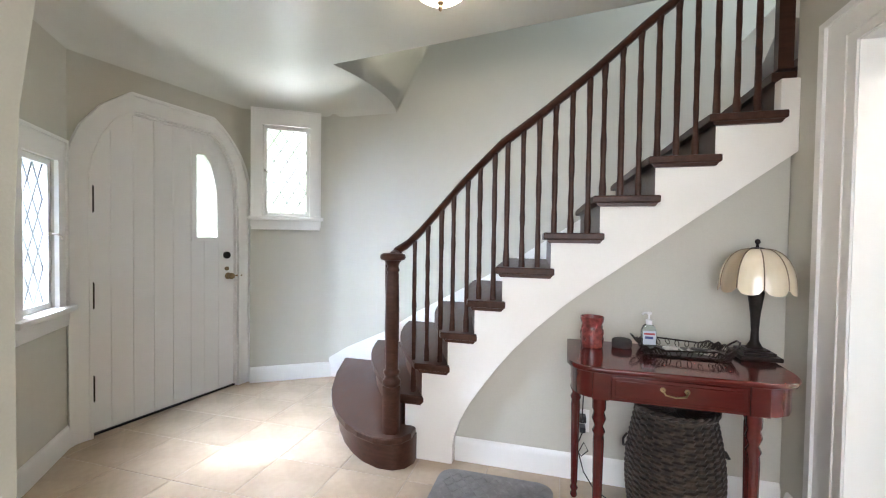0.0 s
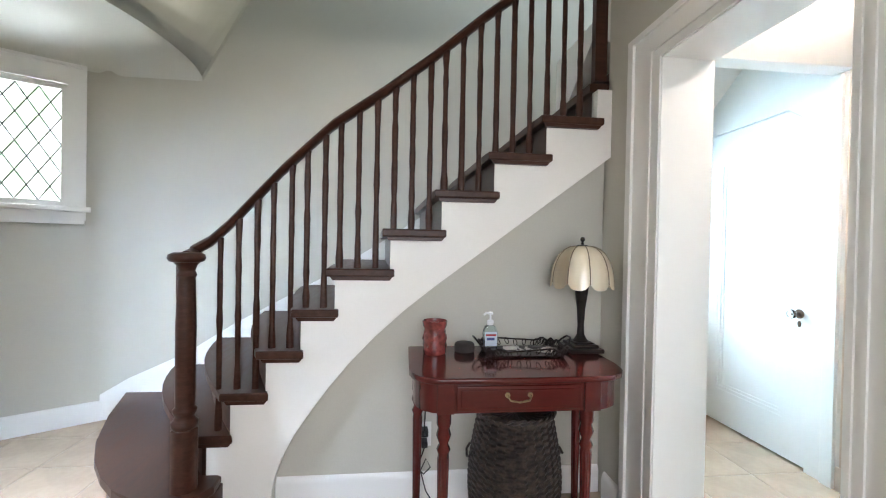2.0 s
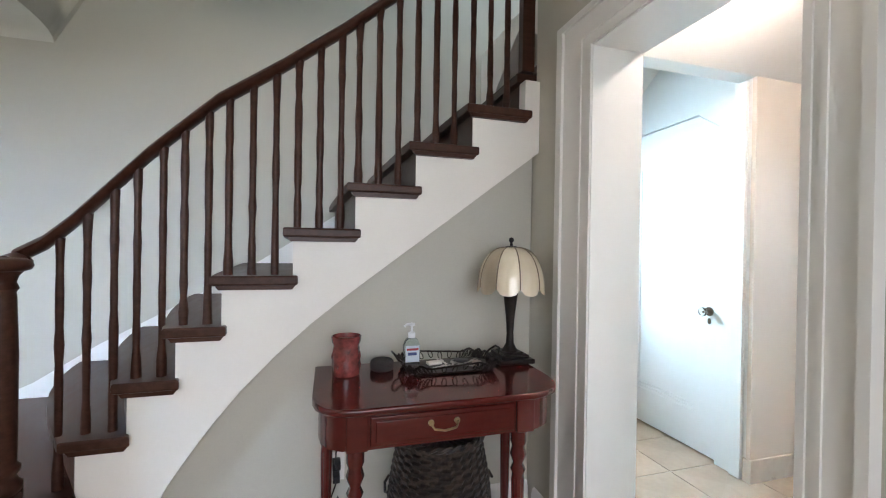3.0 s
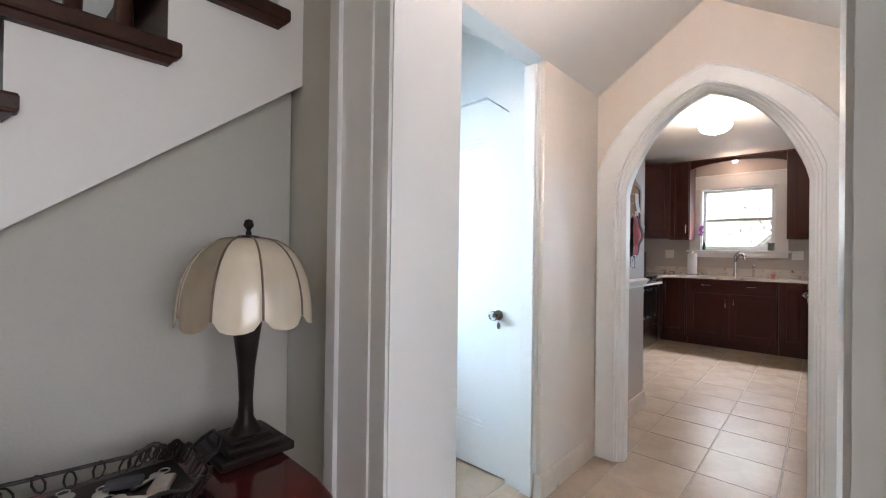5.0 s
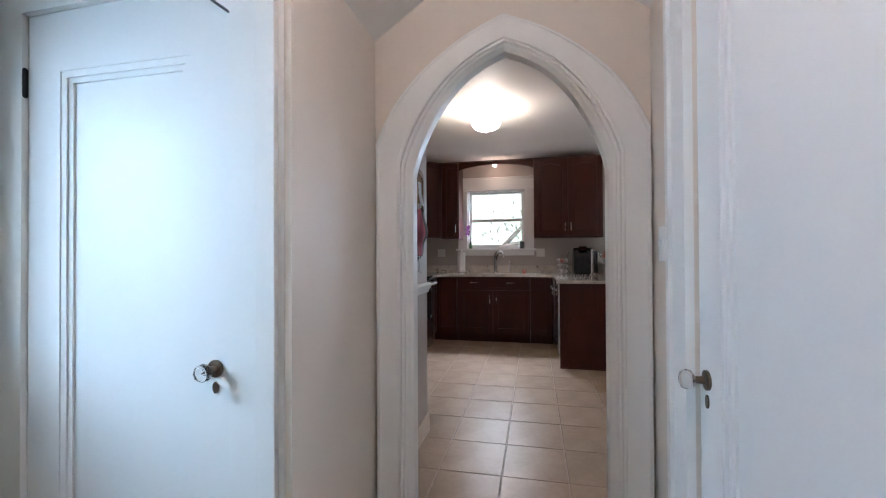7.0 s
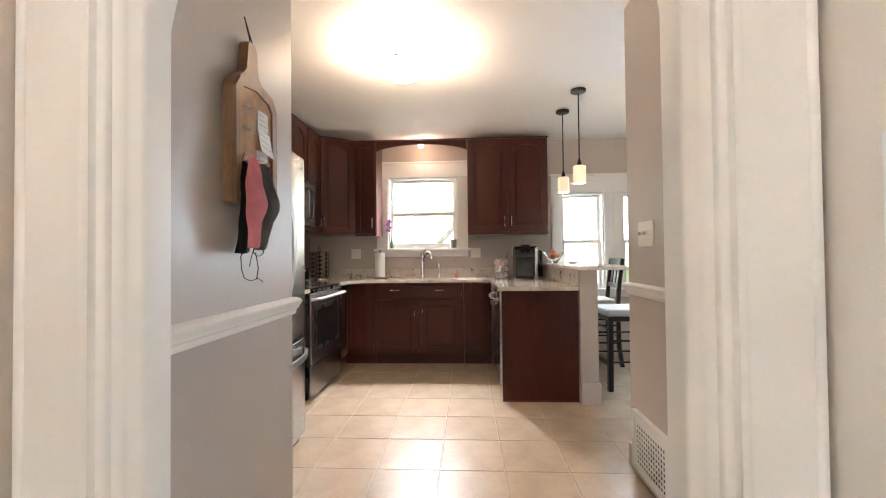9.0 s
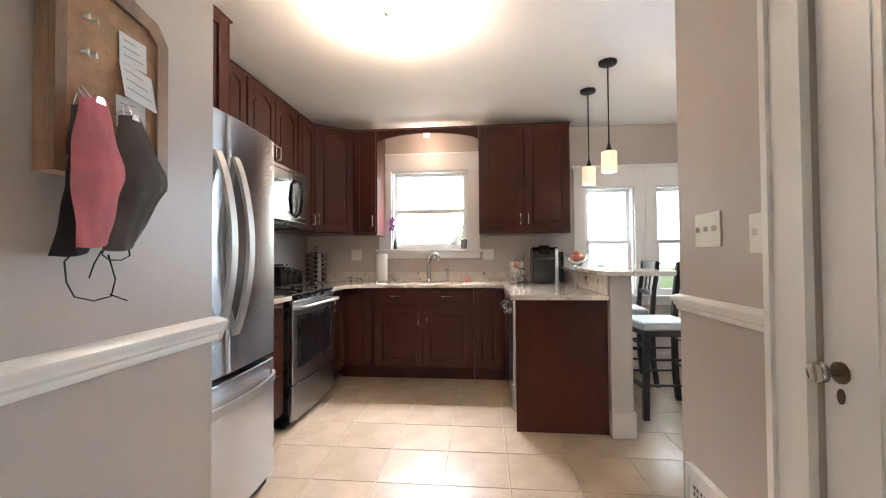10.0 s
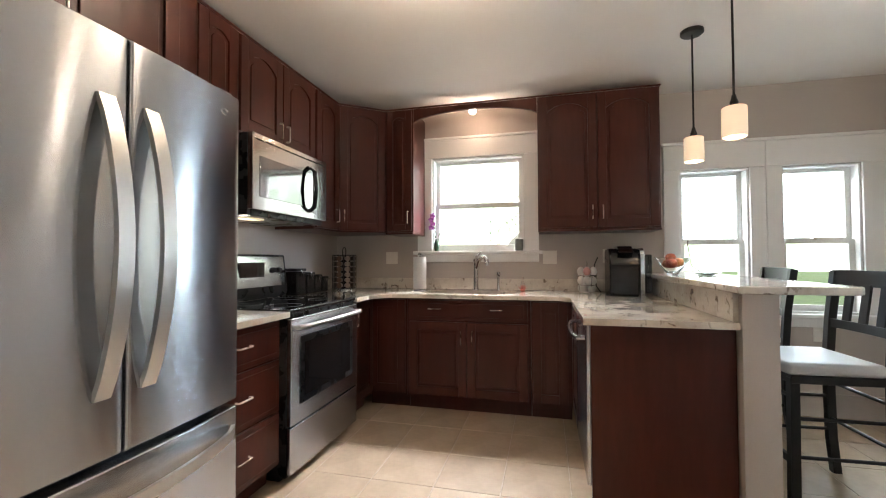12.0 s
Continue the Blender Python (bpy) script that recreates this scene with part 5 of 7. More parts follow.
panel_door("door_pantry", [(3.44, 0), (3.44, 2.0), (4.215, 2.0), (4.215, 0)], on_c, (3.56, 4.07, 0.24, 1.86), "white enamelled panel door with a glass knob, shut", (4.165, 0.88), 3.436, Vector((0, 1, 0)), Vector((1, 0, 0)))
bm = fresh()
casing(bm, [(3.435, 0), (3.435, 2.01), (4.225, 2.01), (4.225, 0)], [(3.34, 0), (3.34, 2.11), (4.365, 2.11), (4.365, 0)], on_c, 0.018)
structure("trim_pantry_door", bm, WHITE, "white moulded door casing")

# ---- kitchen: sash windows ----
SASH = material("window_sash_paint", (0.74, 0.73, 0.70), 0.3, scale=3, vary=0.02)


def sash_window(name, y0, y1, z0, z1, label, case, sill):
    """A double-hung window in the east wall."""
    w = thing(name, label, "window", at=(KX, (y0 + y1) / 2, z0))
    w["kind"] = "structure"
    place = lambda u, v, q: Vector((KX + q, u, v))
    rect = lambda e: [(y0 - e, z0 - e), (y0 - e, z1 + e), (y1 + e, z1 + e), (y1 + e, z0 - e), (y0 - e, z0 - e)]
    ya, yb = y0 - case[1], y1 + case[0]
    bm = fresh()
    for a, b, c, d in ((ya, y0 - 0.002, z0, z1), (y1 + 0.002, yb, z0, z1), (ya, yb, z1 + 0.002, z1 + case[2])):
        prism(bm, [(a, c), (b, c), (b, d), (a, d)], lambda u, v, q: place(u, v, q - 0.022), 0.021, 0.003)
    prism(bm, [(ya - 0.015, z1 + case[2] + 0.001), (yb + 0.015, z1 + case[2] + 0.001), (yb + 0.015, z1 + case[2] + 0.025), (ya - 0.015, z1 + case[2] + 0.025)], lambda u, v, q: place(u, v, q - 0.034), 0.033, 0.004)
    part("casing", bm, WHITE, w, "white painted window casing")
    bm = fresh()
    prism(bm, [(ya - 0.03, z0 - 0.03), (yb + 0.03, z0 - 0.03), (yb + 0.03, z0 - 0.001), (ya - 0.03, z0 - 0.001)], lambda u, v, q: place(u, v, q - 0.065), 0.12, 0.005)
    if sill:
        prism(bm, [(ya, z0 - 0.10), (yb, z0 - 0.10), (yb, z0 - 0.031), (ya, z0 - 0.031)], lambda u, v, q: place(u, v, q - 0.024), 0.023, 0.003)
    part("sill", bm, WHITE, w, "white window sill")
    bm = fresh()
    ring_trim(bm, rect(-0.014), rect(-0.001), lambda u, v, q: place(u, v, 0.145 + q), -0.144)
    part("jamb", bm, SASH, w)
    zm = z0 + (z1 - z0) * 0.485
    for nm, a, b, q in (("lower_sash", z0 + 0.014, zm + 0.015, 0.055), ("upper_sash", zm - 0.015, z1 - 0.014, 0.088)):
        o = [(y0 + 0.014, a), (y0 + 0.014, b), (y1 - 0.014, b), (y1 - 0.014, a), (y0 + 0.014, a)]
        i = [(y0 + 0.052, a + 0.045), (y0 + 0.052, b - 0.03), (y1 - 0.052, b - 0.03), (y1 - 0.052, a + 0.045), (y0 + 0.052, a + 0.045)]
        bm = fresh()
        ring_trim(bm, i, o, lambda u, v, s: place(u, v, q + s), 0.032)
        sash = part(nm, bm, SASH, w, "", 0)
        bm = fresh()
        prism(bm, [(p[0], p[1]) for p in i[:-1]], lambda u, v, s: place(u, v, q + 0.014 + s), 0.004)
        part("pane", bm, GLASS, sash).visible_shadow = False
    bm = fresh()
    box(bm, KX + 0.045, (y0 + y1) / 2 - 0.03, zm + 0.014, KX + 0.075, (y0 + y1) / 2 + 0.03, zm + 0.026, 0.004)
    part("sash_lock", bm, NICKEL, w)
    return w


sash_window("window_3", 2.20, 3.03, 1.25, 2.10, "white double-hung sash window over the sink", (0.14, 0.125, 0.165), True)
sash_window("window_4", 0.484, 0.975, 0.76, 1.88, "white double-hung sash window in the breakfast corner", (0.115, 0.107, 0.20), True)
sash_window("window_5", -0.237, 0.267, 0.76, 1.88, "white double-hung sash window in the breakfast corner", (0.107, 0.15, 0.20), True)

# ---- kitchen: cabinets ----


def slab_rect(u0, u1, z0, z1):
    return [(u0, z0), (u1, z0), (u1, z1), (u0, z1)]


def cabinet_door(parent, place, u0, u1, z0, z1, arched=False, pull=None, name="door"):
    """A framed door with a raised panel; place(u, v, w), w into the cabinet. pull: (u, z, vertical)."""
    g, st = 0.002, min(0.062, (u1 - u0) * 0.24)
    u0, u1, z0, z1 = u0 + g, u1 - g, z0 + g, z1 - g
    bm = fresh()
    front = lambda u, v, w: place(u, v, w - 0.02)
    prism(bm, slab_rect(u0, u0 + st, z0, z1), front, 0.02, 0.003)
    prism(bm, slab_rect(u1 - st, u1, z0, z1), front, 0.02, 0.003)
    prism(bm, slab_rect(u0 + st, u1 - st, z0, z0 + st), front, 0.019, 0.002)
    a, b = u0 + st, u1 - st
    if arched:
        h = min(0.06, (b - a) * 0.25)
        arc = [(a + (b - a) * s, z1 - st - h + h * math.sin(math.pi * s) ** 0.7) for s in [i / 12 for i in range(13)]]
        prism(bm, [(b, z1), (a, z1)] + arc, front, 0.019, 0.0015)
    else:
        h, arc = 0, [(a, z1 - st), (b, z1 - st)]
        prism(bm, slab_rect(a, b, z1 - st, z1), front, 0.019, 0.002)
    door = part(name, bm, CHERRY, parent)
    bm = fresh()
    prism(bm, [(a - 0.001, z0 + st - 0.001), (b + 0.001, z0 + st - 0.001)] + [(u, v + 0.001) for u, v in arc[::-1]], lambda u, v, w: place(u, v, w - 0.008), 0.006)
    e = min(0.022, (b - a) * 0.2)
    c, d = a + e, b - e
    top = [(c + (d - c) * i / 12, z1 - st - h - e + h * math.sin(math.pi * i / 12) ** 0.7) for i in range(13)] if arched else [(c, z1 - st - e), (d, z1 - st - e)]
    prism(bm, [(c, z0 + st + e), (d, z0 + st + e)] + top[::-1], lambda u, v, w: place(u, v, w - 0.017), 0.01, 0.005)
    part("raised_panel", bm, CHERRY, door)
    if pull:
        u, z, vertical = pull
        bm = fresh()
        ends = [(u, z - 0.05), (u, z + 0.05)] if vertical else [(u - 0.05, z), (u + 0.05, z)]
        p, q = [place(*e, -0.021) for e in ends]
        o = place(u, z, -0.046) - place(u, z, -0.021)
        tube(bm, [p, p + o * 0.8, p + o + (q - p) * 0.06, q + o - (q - p) * 0.06, q + o * 0.8, q], 0.0045, 8)
        part("pull", bm, NICKEL, door, "brushed nickel bar pull")
    return door


def drawer_front(parent, place, u0, u1, z0, z1, pulls):
    bm = fresh()
    prism(bm, slab_rect(u0 + 0.002, u1 - 0.002, z0 + 0.002, z1 - 0.002), lambda u, v, w: place(u, v, w - 0.016), 0.016, 0.003)
    prism(bm, slab_rect(u0 + 0.03, u1 - 0.03, z0 + 0.028, z1 - 0.028), lambda u, v, w: place(u, v, w - 0.022), 0.01, 0.004)
    d = part("drawer", bm, CHERRY, parent)
    for u, z in pulls:
        bm = fresh()
        p, q = place(u - 0.045, z, -0.021), place(u + 0.045, z, -0.021)
        o = place(u, z, -0.045) - place(u, z, -0.021)
        tube(bm, [p, p + o * 0.8, p + o + (q - p) * 0.06, q + o - (q - p) * 0.06, q + o * 0.8, q], 0.0045, 8)
        part("pull", bm, NICKEL, d, "brushed nickel bar pull")
    return d


def carcass(name, place, u0, u1, z0, z1, depth, label, toe=0.0, group="kitchen cabinets"):
    p = place((u0 + u1) / 2, z0 if toe == 0 else 0, depth / 2)
    cab = thing(name, label, "cabinet", group, at=tuple(p))
    bm = fresh()
    prism(bm, slab_rect(u0 + 0.0005, u1 - 0.0005, z0 if toe == 0 else toe, z1), place, depth)
    if toe:
        prism(bm, slab_rect(u0 + 0.0005, u1 - 0.0005, 0.0, toe), lambda u, v, w: place(u, v, w + 0.07), depth - 0.07)
    part("body", bm, CHERRY, cab, "", 0)
    return cab


east = lambda u, v, w: Vector((7.0 + w, u, v))
north = lambda u, v, w: Vector((u, 3.39 + w, v))
LB, LU = "dark cherry base cabinet with raised-panel doors", "dark cherry wall cabinet with arched raised-panel doors"
c = carcass("base_cabinet", east, 2.13, 3.085, 0, 0.872, 0.555, "dark cherry sink cabinet with two doors and a false drawer", 0.105)
drawer_front(c, east, 2.15, 3.065, 0.705, 0.862, [(2.86, 0.795), (2.38, 0.795)])
cabinet_door(c, east, 2.61, 3.065, 0.13, 0.695, pull=(2.65, 0.58, True))
cabinet_door(c, east, 2.15, 2.605, 0.13, 0.695, pull=(2.565, 0.58, True))
c = carcass("base_cabinet", east, 3.087, 3.42, 0, 0.872, 0.555, LB, 0.105)
cabinet_door(c, east, 3.10, 3.40, 0.13, 0.862)
c = carcass("base_cabinet", east, 1.84, 2.128, 0, 0.872, 0.555, LB, 0.105)
cabinet_door(c, east, 1.87, 2.118, 0.13, 0.862)
c = carcass("base_cabinet", north, 6.60, 6.998, 0, 0.872, 0.605, LB, 0.105)
cabinet_door(c, north, 6.61, 6.985, 0.13, 0.862, pull=(6.66, 0.74, True))
c = carcass("drawer_cabinet", north, 5.20, 5.795, 0, 0.872, 0.605, "dark cherry base cabinet with three drawers", 0.105)
for z0, z1 in ((0.67, 0.862), (0.395, 0.66), (0.12, 0.385)):
    drawer_front(c, north, 5.215, 5.78, z0, z1, [(5.50, (z0 + z1) / 2 + 0.01)])

UE = lambda u, v, w: Vector((7.2 + w, u, v))
UN = lambda u, v, w: Vector((u, 3.67 + w, v))
c = carcass("wall_cabinet", UE, 1.195, 2.075, 1.405, 2.45, 0.355, LU)
cabinet_door(c, UE, 1.637, 2.065, 1.415, 2.44, True, (1.672, 1.53, True))
cabinet_door(c, UE, 1.205, 1.633, 1.415, 2.44, True, (1.598, 1.53, True))
c = carcass("wall_cabinet", UE, 3.10, 3.343, 1.405, 2.45, 0.355, LU)
cabinet_door(c, UE, 3.11, 3.335, 1.415, 2.44, True, (3.14, 1.53, True))
c = thing("corner_cabinet", "dark cherry corner wall cabinet with an angled arched door", "cabinet", "kitchen cabinets", at=(7.3, 3.75, 1.405))
bm = fresh()
prism(bm, [(7.2, 3.345), (7.555, 3.345), (7.555, 3.995), (6.948, 3.995), (6.948, 3.67)], lambda u, v, w: Vector((u, v, 1.405 + w)), 1.045)
part("body", bm, CHERRY, c, "", 0)
corner = along((6.948, 3.67), (7.2, 3.345))
cl = (Vector((7.2, 3.345)) - Vector((6.948, 3.67))).length
cabinet_door(c, corner, 0.015, cl - 0.015, 1.415, 2.44, True, (0.05, 1.53, True))
c = carcass("wall_cabinet", UN, 6.588, 6.946, 1.405, 2.45, 0.325, LU)
cabinet_door(c, UN, 6.60, 6.935, 1.415, 2.44, True, (6.90, 1.53, True))
c = carcass("wall_cabinet", UN, 5.80, 6.586, 1.885, 2.45, 0.325, LU)
cabinet_door(c, UN, 5.81, 6.19, 1.895, 2.44, True, (6.155, 1.99, True))
cabinet_door(c, UN, 6.195, 6.576, 1.895, 2.44, True, (6.23, 1.99, True))
c = carcass("wall_cabinet", UN, 5.24, 5.798, 1.405, 2.45, 0.325, LU)
cabinet_door(c, UN, 5.25, 5.515, 1.415, 2.44, True)
cabinet_door(c, UN, 5.52, 5.788, 1.415, 2.44, True)
UF = lambda u, v, w: Vector((u, 3.40 + w, v))
c = carcass("fridge_cabinet", UF, 4.255, 5.215, 1.815, 2.45, 0.595, "dark cherry cabinet over the fridge with two panel doors")
cabinet_door(c, UF, 4.265, 4.715, 1.825, 2.44, False, (4.68, 1.93, True))
cabinet_door(c, UF, 4.72, 5.16, 1.825, 2.44, False, (4.755, 1.93, True))
bm = fresh()
sweep(bm, [(4.26, 3.398, 2.451), (5.218, 3.398, 2.451), (5.218, 3.668, 2.451), (6.946, 3.668, 2.451), (7.198, 3.343, 2.451), (7.198, 1.193, 2.451), (7.555, 1.193, 2.451)], [(0, 0), (0.004, 0), (0.009, 0.006), (0.009, 0.012), (0, 0.012)])
single("crown_moulding", bm, CHERRY, "dark cherry crown moulding along the cabinet tops", "moulding", at=(7.0, 3.4, 2.451))
bm = fresh()
arc = [(2.078 + 1.019 * i / 20, 2.335 + 0.075 * math.sin(math.pi * i / 20) ** 0.6) for i in range(21)]
ring_trim(bm, arc, [(u, 2.4505) for u, _ in arc], lambda u, v, w: Vector((7.2 + w, u, v)), 0.02)
ring_trim(bm, arc, [(u, z + 0.012) for u, z in arc], lambda u, v, w: Vector((7.196 + w, u, v)), 0.0038)
VAL = thing("valance", "arched dark cherry valance over the sink window", "valance", at=(7.2, 2.6, 2.335))
part("arched_board", bm, CHERRY, VAL, "", 0)
bm = fresh()
box(bm, 7.235, 2.56, 2.444, 7.265, 2.64, 2.4505)
box(bm, 7.222, 2.59, 2.444, 7.25, 2.61, 2.4505)
part("lamp_bracket", bm, CHERRY, VAL)
bm = fresh()
lathe(bm, [(0.0, 2.384), (0.024, 2.386), (0.03, 2.395), (0.03, 2.443)], 7.25, 2.60, 18, cap=False)
single("downlight", bm, glow("lit_downlight", (1.0, 0.93, 0.8), 6.0), "small round lit downlight under the valance", "lamp", at=(7.25, 2.60, 2.384))
for y0, y1 in ((1.195, 2.075), (3.10, 3.343)):
    bm = fresh()
    box(bm, 7.18, y0, 1.388, 7.55, y1, 1.404, 0.004)
    single("light_rail", bm, CHERRY, "dark cherry moulding below the wall cabinets", "moulding", at=(7.35, (y0 + y1) / 2, 1.388))

# ---- kitchen: worktops ----
bm = fresh()
top = lambda pts: prism(bm, pts, lambda u, v, w: Vector((u, v, 0.874 + w)), 0.031)
SKX0, SKX1, SKY0, SKY1 = 7.09, 7.44, 2.26, 3.02
top([(6.598, 3.325), (6.80, 3.325), (6.965, 3.20), (6.965, 3.02), (7.557, 3.02), (7.557, 3.998), (6.598, 3.998)])
top([(6.965, 2.26), (SKX0, 2.26), (SKX0, 3.02), (6.965, 3.02)])
top([(SKX1, 2.26), (7.557, 2.26), (7.557, 3.02), (SKX1, 3.02)])
top([(5.875, 1.224), (7.557, 1.224), (7.557, 2.26), (6.965, 2.26), (6.965, 1.93), (6.90, 1.855), (5.875, 1.855)])
bmesh.ops.remove_doubles(bm, verts=bm.verts[:], dist=0.0005)
W1 = thing("worktop", "pale veined granite worktop with a raised backsplash", "worktop", at=(7.2, 2.6, 0.874))
part("slab", bm, GRANITE, W1, "", 0)
bm = fresh()
box(bm, 7.535, 1.23, 0.906, 7.557, 3.975, 1.005, 0.002)
part("backsplash", bm, GRANITE, W1)
bm = fresh()
box(bm, 6.60, 3.976, 0.906, 7.533, 3.998, 1.005, 0.002)
part("backsplash", bm, GRANITE, W1)
bm = fresh()
prism(bm, [(5.198, 3.325), (5.797, 3.325), (5.797, 3.998), (5.198, 3.998)], lambda u, v, w: Vector((u, v, 0.874 + w)), 0.031, 0.003)
single("worktop", bm, GRANITE, "small pale granite worktop between fridge and stove", "worktop", at=(5.5, 3.6, 0.874))
S = thing("sink", "stainless steel undermount double sink", "sink", at=(7.27, 2.64, 0.70))
bm = fresh()
wall_with_holes(bm, lambda u, v, w: Vector((u, v, 0.86 + w)), SKX1 + 0.01, SKY0 - 0.01, SKY1 + 0.01, 0.012, [(0.0, SKX0 - 0.01, SKY0 - 0.01, SKY1 + 0.01), (SKX0 + 0.005, SKX1 - 0.005, SKY0 + 0.01, 2.63), (SKX0 + 0.005, SKX1 - 0.005, 2.66, SKY1 - 0.01)])
part("rim", bm, STEEL, S, "", 0)
for a, b in ((SKY0 + 0.005, 2.635), (2.655, SKY1 - 0.005)):
    bm = fresh()
    wall_with_holes(bm, lambda u, v, w: Vector((SKX0 + u, v, 0.70 + w)), SKX1 - SKX0, a, b, 0.16, [(0.005, SKX1 - SKX0 - 0.005, a + 0.005, b - 0.005)])
    box(bm, SKX0, a, 0.695, SKX1, b, 0.70)
    part("bowl", bm, STEEL, S, "", 0)
F = thing("faucet", "chrome single-lever kitchen faucet with a curved spout", "faucet", at=(7.47, 2.615, 0.905))
bm = fresh()
lathe(bm, [(0.034, 0.905), (0.034, 0.912), (0.026, 0.925), (0.023, 0.94), (0.023, 1.12), (0.027, 1.135), (0.027, 1.165), (0.02, 1.18), (0.0, 1.184)], 7.47, 2.615, 20, cap=False)
part("body", bm, CHROME, F)
bm = fresh()
tube(bm, [(7.47, 2.615, 1.08), (7.44, 2.59, 1.15), (7.40, 2.56, 1.19), (7.35, 2.525, 1.195), (7.32, 2.50, 1.165), (7.315, 2.495, 1.12)], [0.015, 0.016, 0.017, 0.019, 0.021, 0.019], 12)
part("spout", bm, CHROME, F)
bm = fresh()
tube(bm, [(7.47, 2.615, 1.175), (7.465, 2.605, 1.20), (7.44, 2.565, 1.24)], [0.014, 0.010, 0.006], 10)
part("lever", bm, CHROME, F)
bm = fresh()
lathe(bm, [(0.016, 0.905), (0.016, 0.915), (0.011, 0.925), (0.011, 1.02), (0.018, 1.04), (0.016, 1.065), (0.0, 1.07)], 7.49, 2.42, 14, cap=False)
tube(bm, [(7.49, 2.42, 1.03), (7.45, 2.41, 1.045), (7.43, 2.405, 1.035)], 0.006, 8)
single("soap_pump", bm, CHROME, "chrome soap pump beside the faucet", "soap pump", at=(7.49, 2.42, 0.905))

# peninsula: end panel, dishwasher, pony wall, raised bar
EP = thing("peninsula_panel", "dark cherry end panel of the peninsula", "panel", at=(5.92, 1.52, 0))
bm = fresh()
box(bm, 5.91, 1.226, 0.0, 5.932, 1.82, 0.8735, 0.002)
part("end_board", bm, CHERRY, EP)
bm = fresh()
box(bm, 5.905, 1.226, 0.0, 5.9095, 1.82, 0.012, 0.001)
part("shoe_moulding", bm, CHERRY, EP)
bm = fresh()
box(bm, 5.933, 1.226, 0.0, 6.99, 1.245, 0.8735)
part("back_board", bm, CHERRY, EP)
D = thing("dishwasher", "stainless steel dishwasher with a curved bar handle", "dishwasher", at=(6.25, 1.55, 0))
bm = fresh()
box(bm, 5.945, 1.25, 0.10, 6.545, 1.80, 0.868)
part("tub", bm, BLACK, D, "", 0)
bm = fresh()
box(bm, 5.942, 1.80, 0.115, 6.548, 1.838, 0.866, 0.006)
dd = part("door", bm, STEEL, D, "brushed steel front")
bm = fresh()
tube(bm, [(5.97, 1.838, 0.80), (5.98, 1.872, 0.795), (6.10, 1.892, 0.79), (6.25, 1.897, 0.788), (6.40, 1.892, 0.79), (6.52, 1.872, 0.795), (6.53, 1.838, 0.80)], 0.012, 10)
part("handle", bm, STEEL, dd)
bm = fresh()
box(bm, 5.95, 1.72, 0.0, 6.545, 1.74, 0.10)
part("toe_kick", bm, BLACK, D)
c = carcass("base_cabinet", lambda u, v, w: Vector((u, 1.82 - w, v)), 6.55, 6.998, 0, 0.872, 0.57, LB, 0.105)
cabinet_door(c, lambda u, v, w: Vector((u, 1.82 - w, v)), 6.56, 6.985, 0.13, 0.862, pull=(6.60, 0.74, True))
bm = fresh()
box(bm, 5.862, 1.088, 0, KX, 1.222, 1.034)
structure("wall_pony", bm, TAUPE, "taupe painted half wall under the bar", 0)
bm = fresh()
box(bm, 5.848, 1.074, 0, 5.99, 1.2245, 0.165, 0.003)
structure("trim_pony_base", bm, material("pony_base_paint", (0.52, 0.47, 0.43), 0.4, vary=0.03), "pale taupe base block of the half wall")
bm = fresh()
box(bm, 5.89, 1.2235, 0.9065, KX - 0.003, 1.246, 1.033, 0.002)
part("bar_backsplash", bm, GRANITE, W1)
bm = fresh()
bar = [(5.735, 1.283), (5.735, 0.90), (5.765, 0.855), (5.82, 0.835), (KX - 0.002, 0.835), (KX - 0.002, 1.283)]
prism(bm, bar, lambda u, v, w: Vector((u, v, 1.0355 + w)), 0.032, 0.006)
single("breakfast_bar", bm, GRANITE, "pale granite raised breakfast bar top", "worktop", at=(6.6, 1.06, 1.0355))

# ---- kitchen: fridge ----
FR = thing("fridge", "stainless steel french-door fridge with a bottom freezer drawer", "fridge", at=(4.73, 3.5, 0))
bm = fresh()
box(bm, 4.285, 3.19, 0.03, 5.172, 3.93, 1.765, 0.004)
part("case", bm, material("fridge_side_grey", (0.20, 0.20, 0.21), 0.45, scale=10, vary=0.05, bump=0.05), FR, "grey painted case", 0)


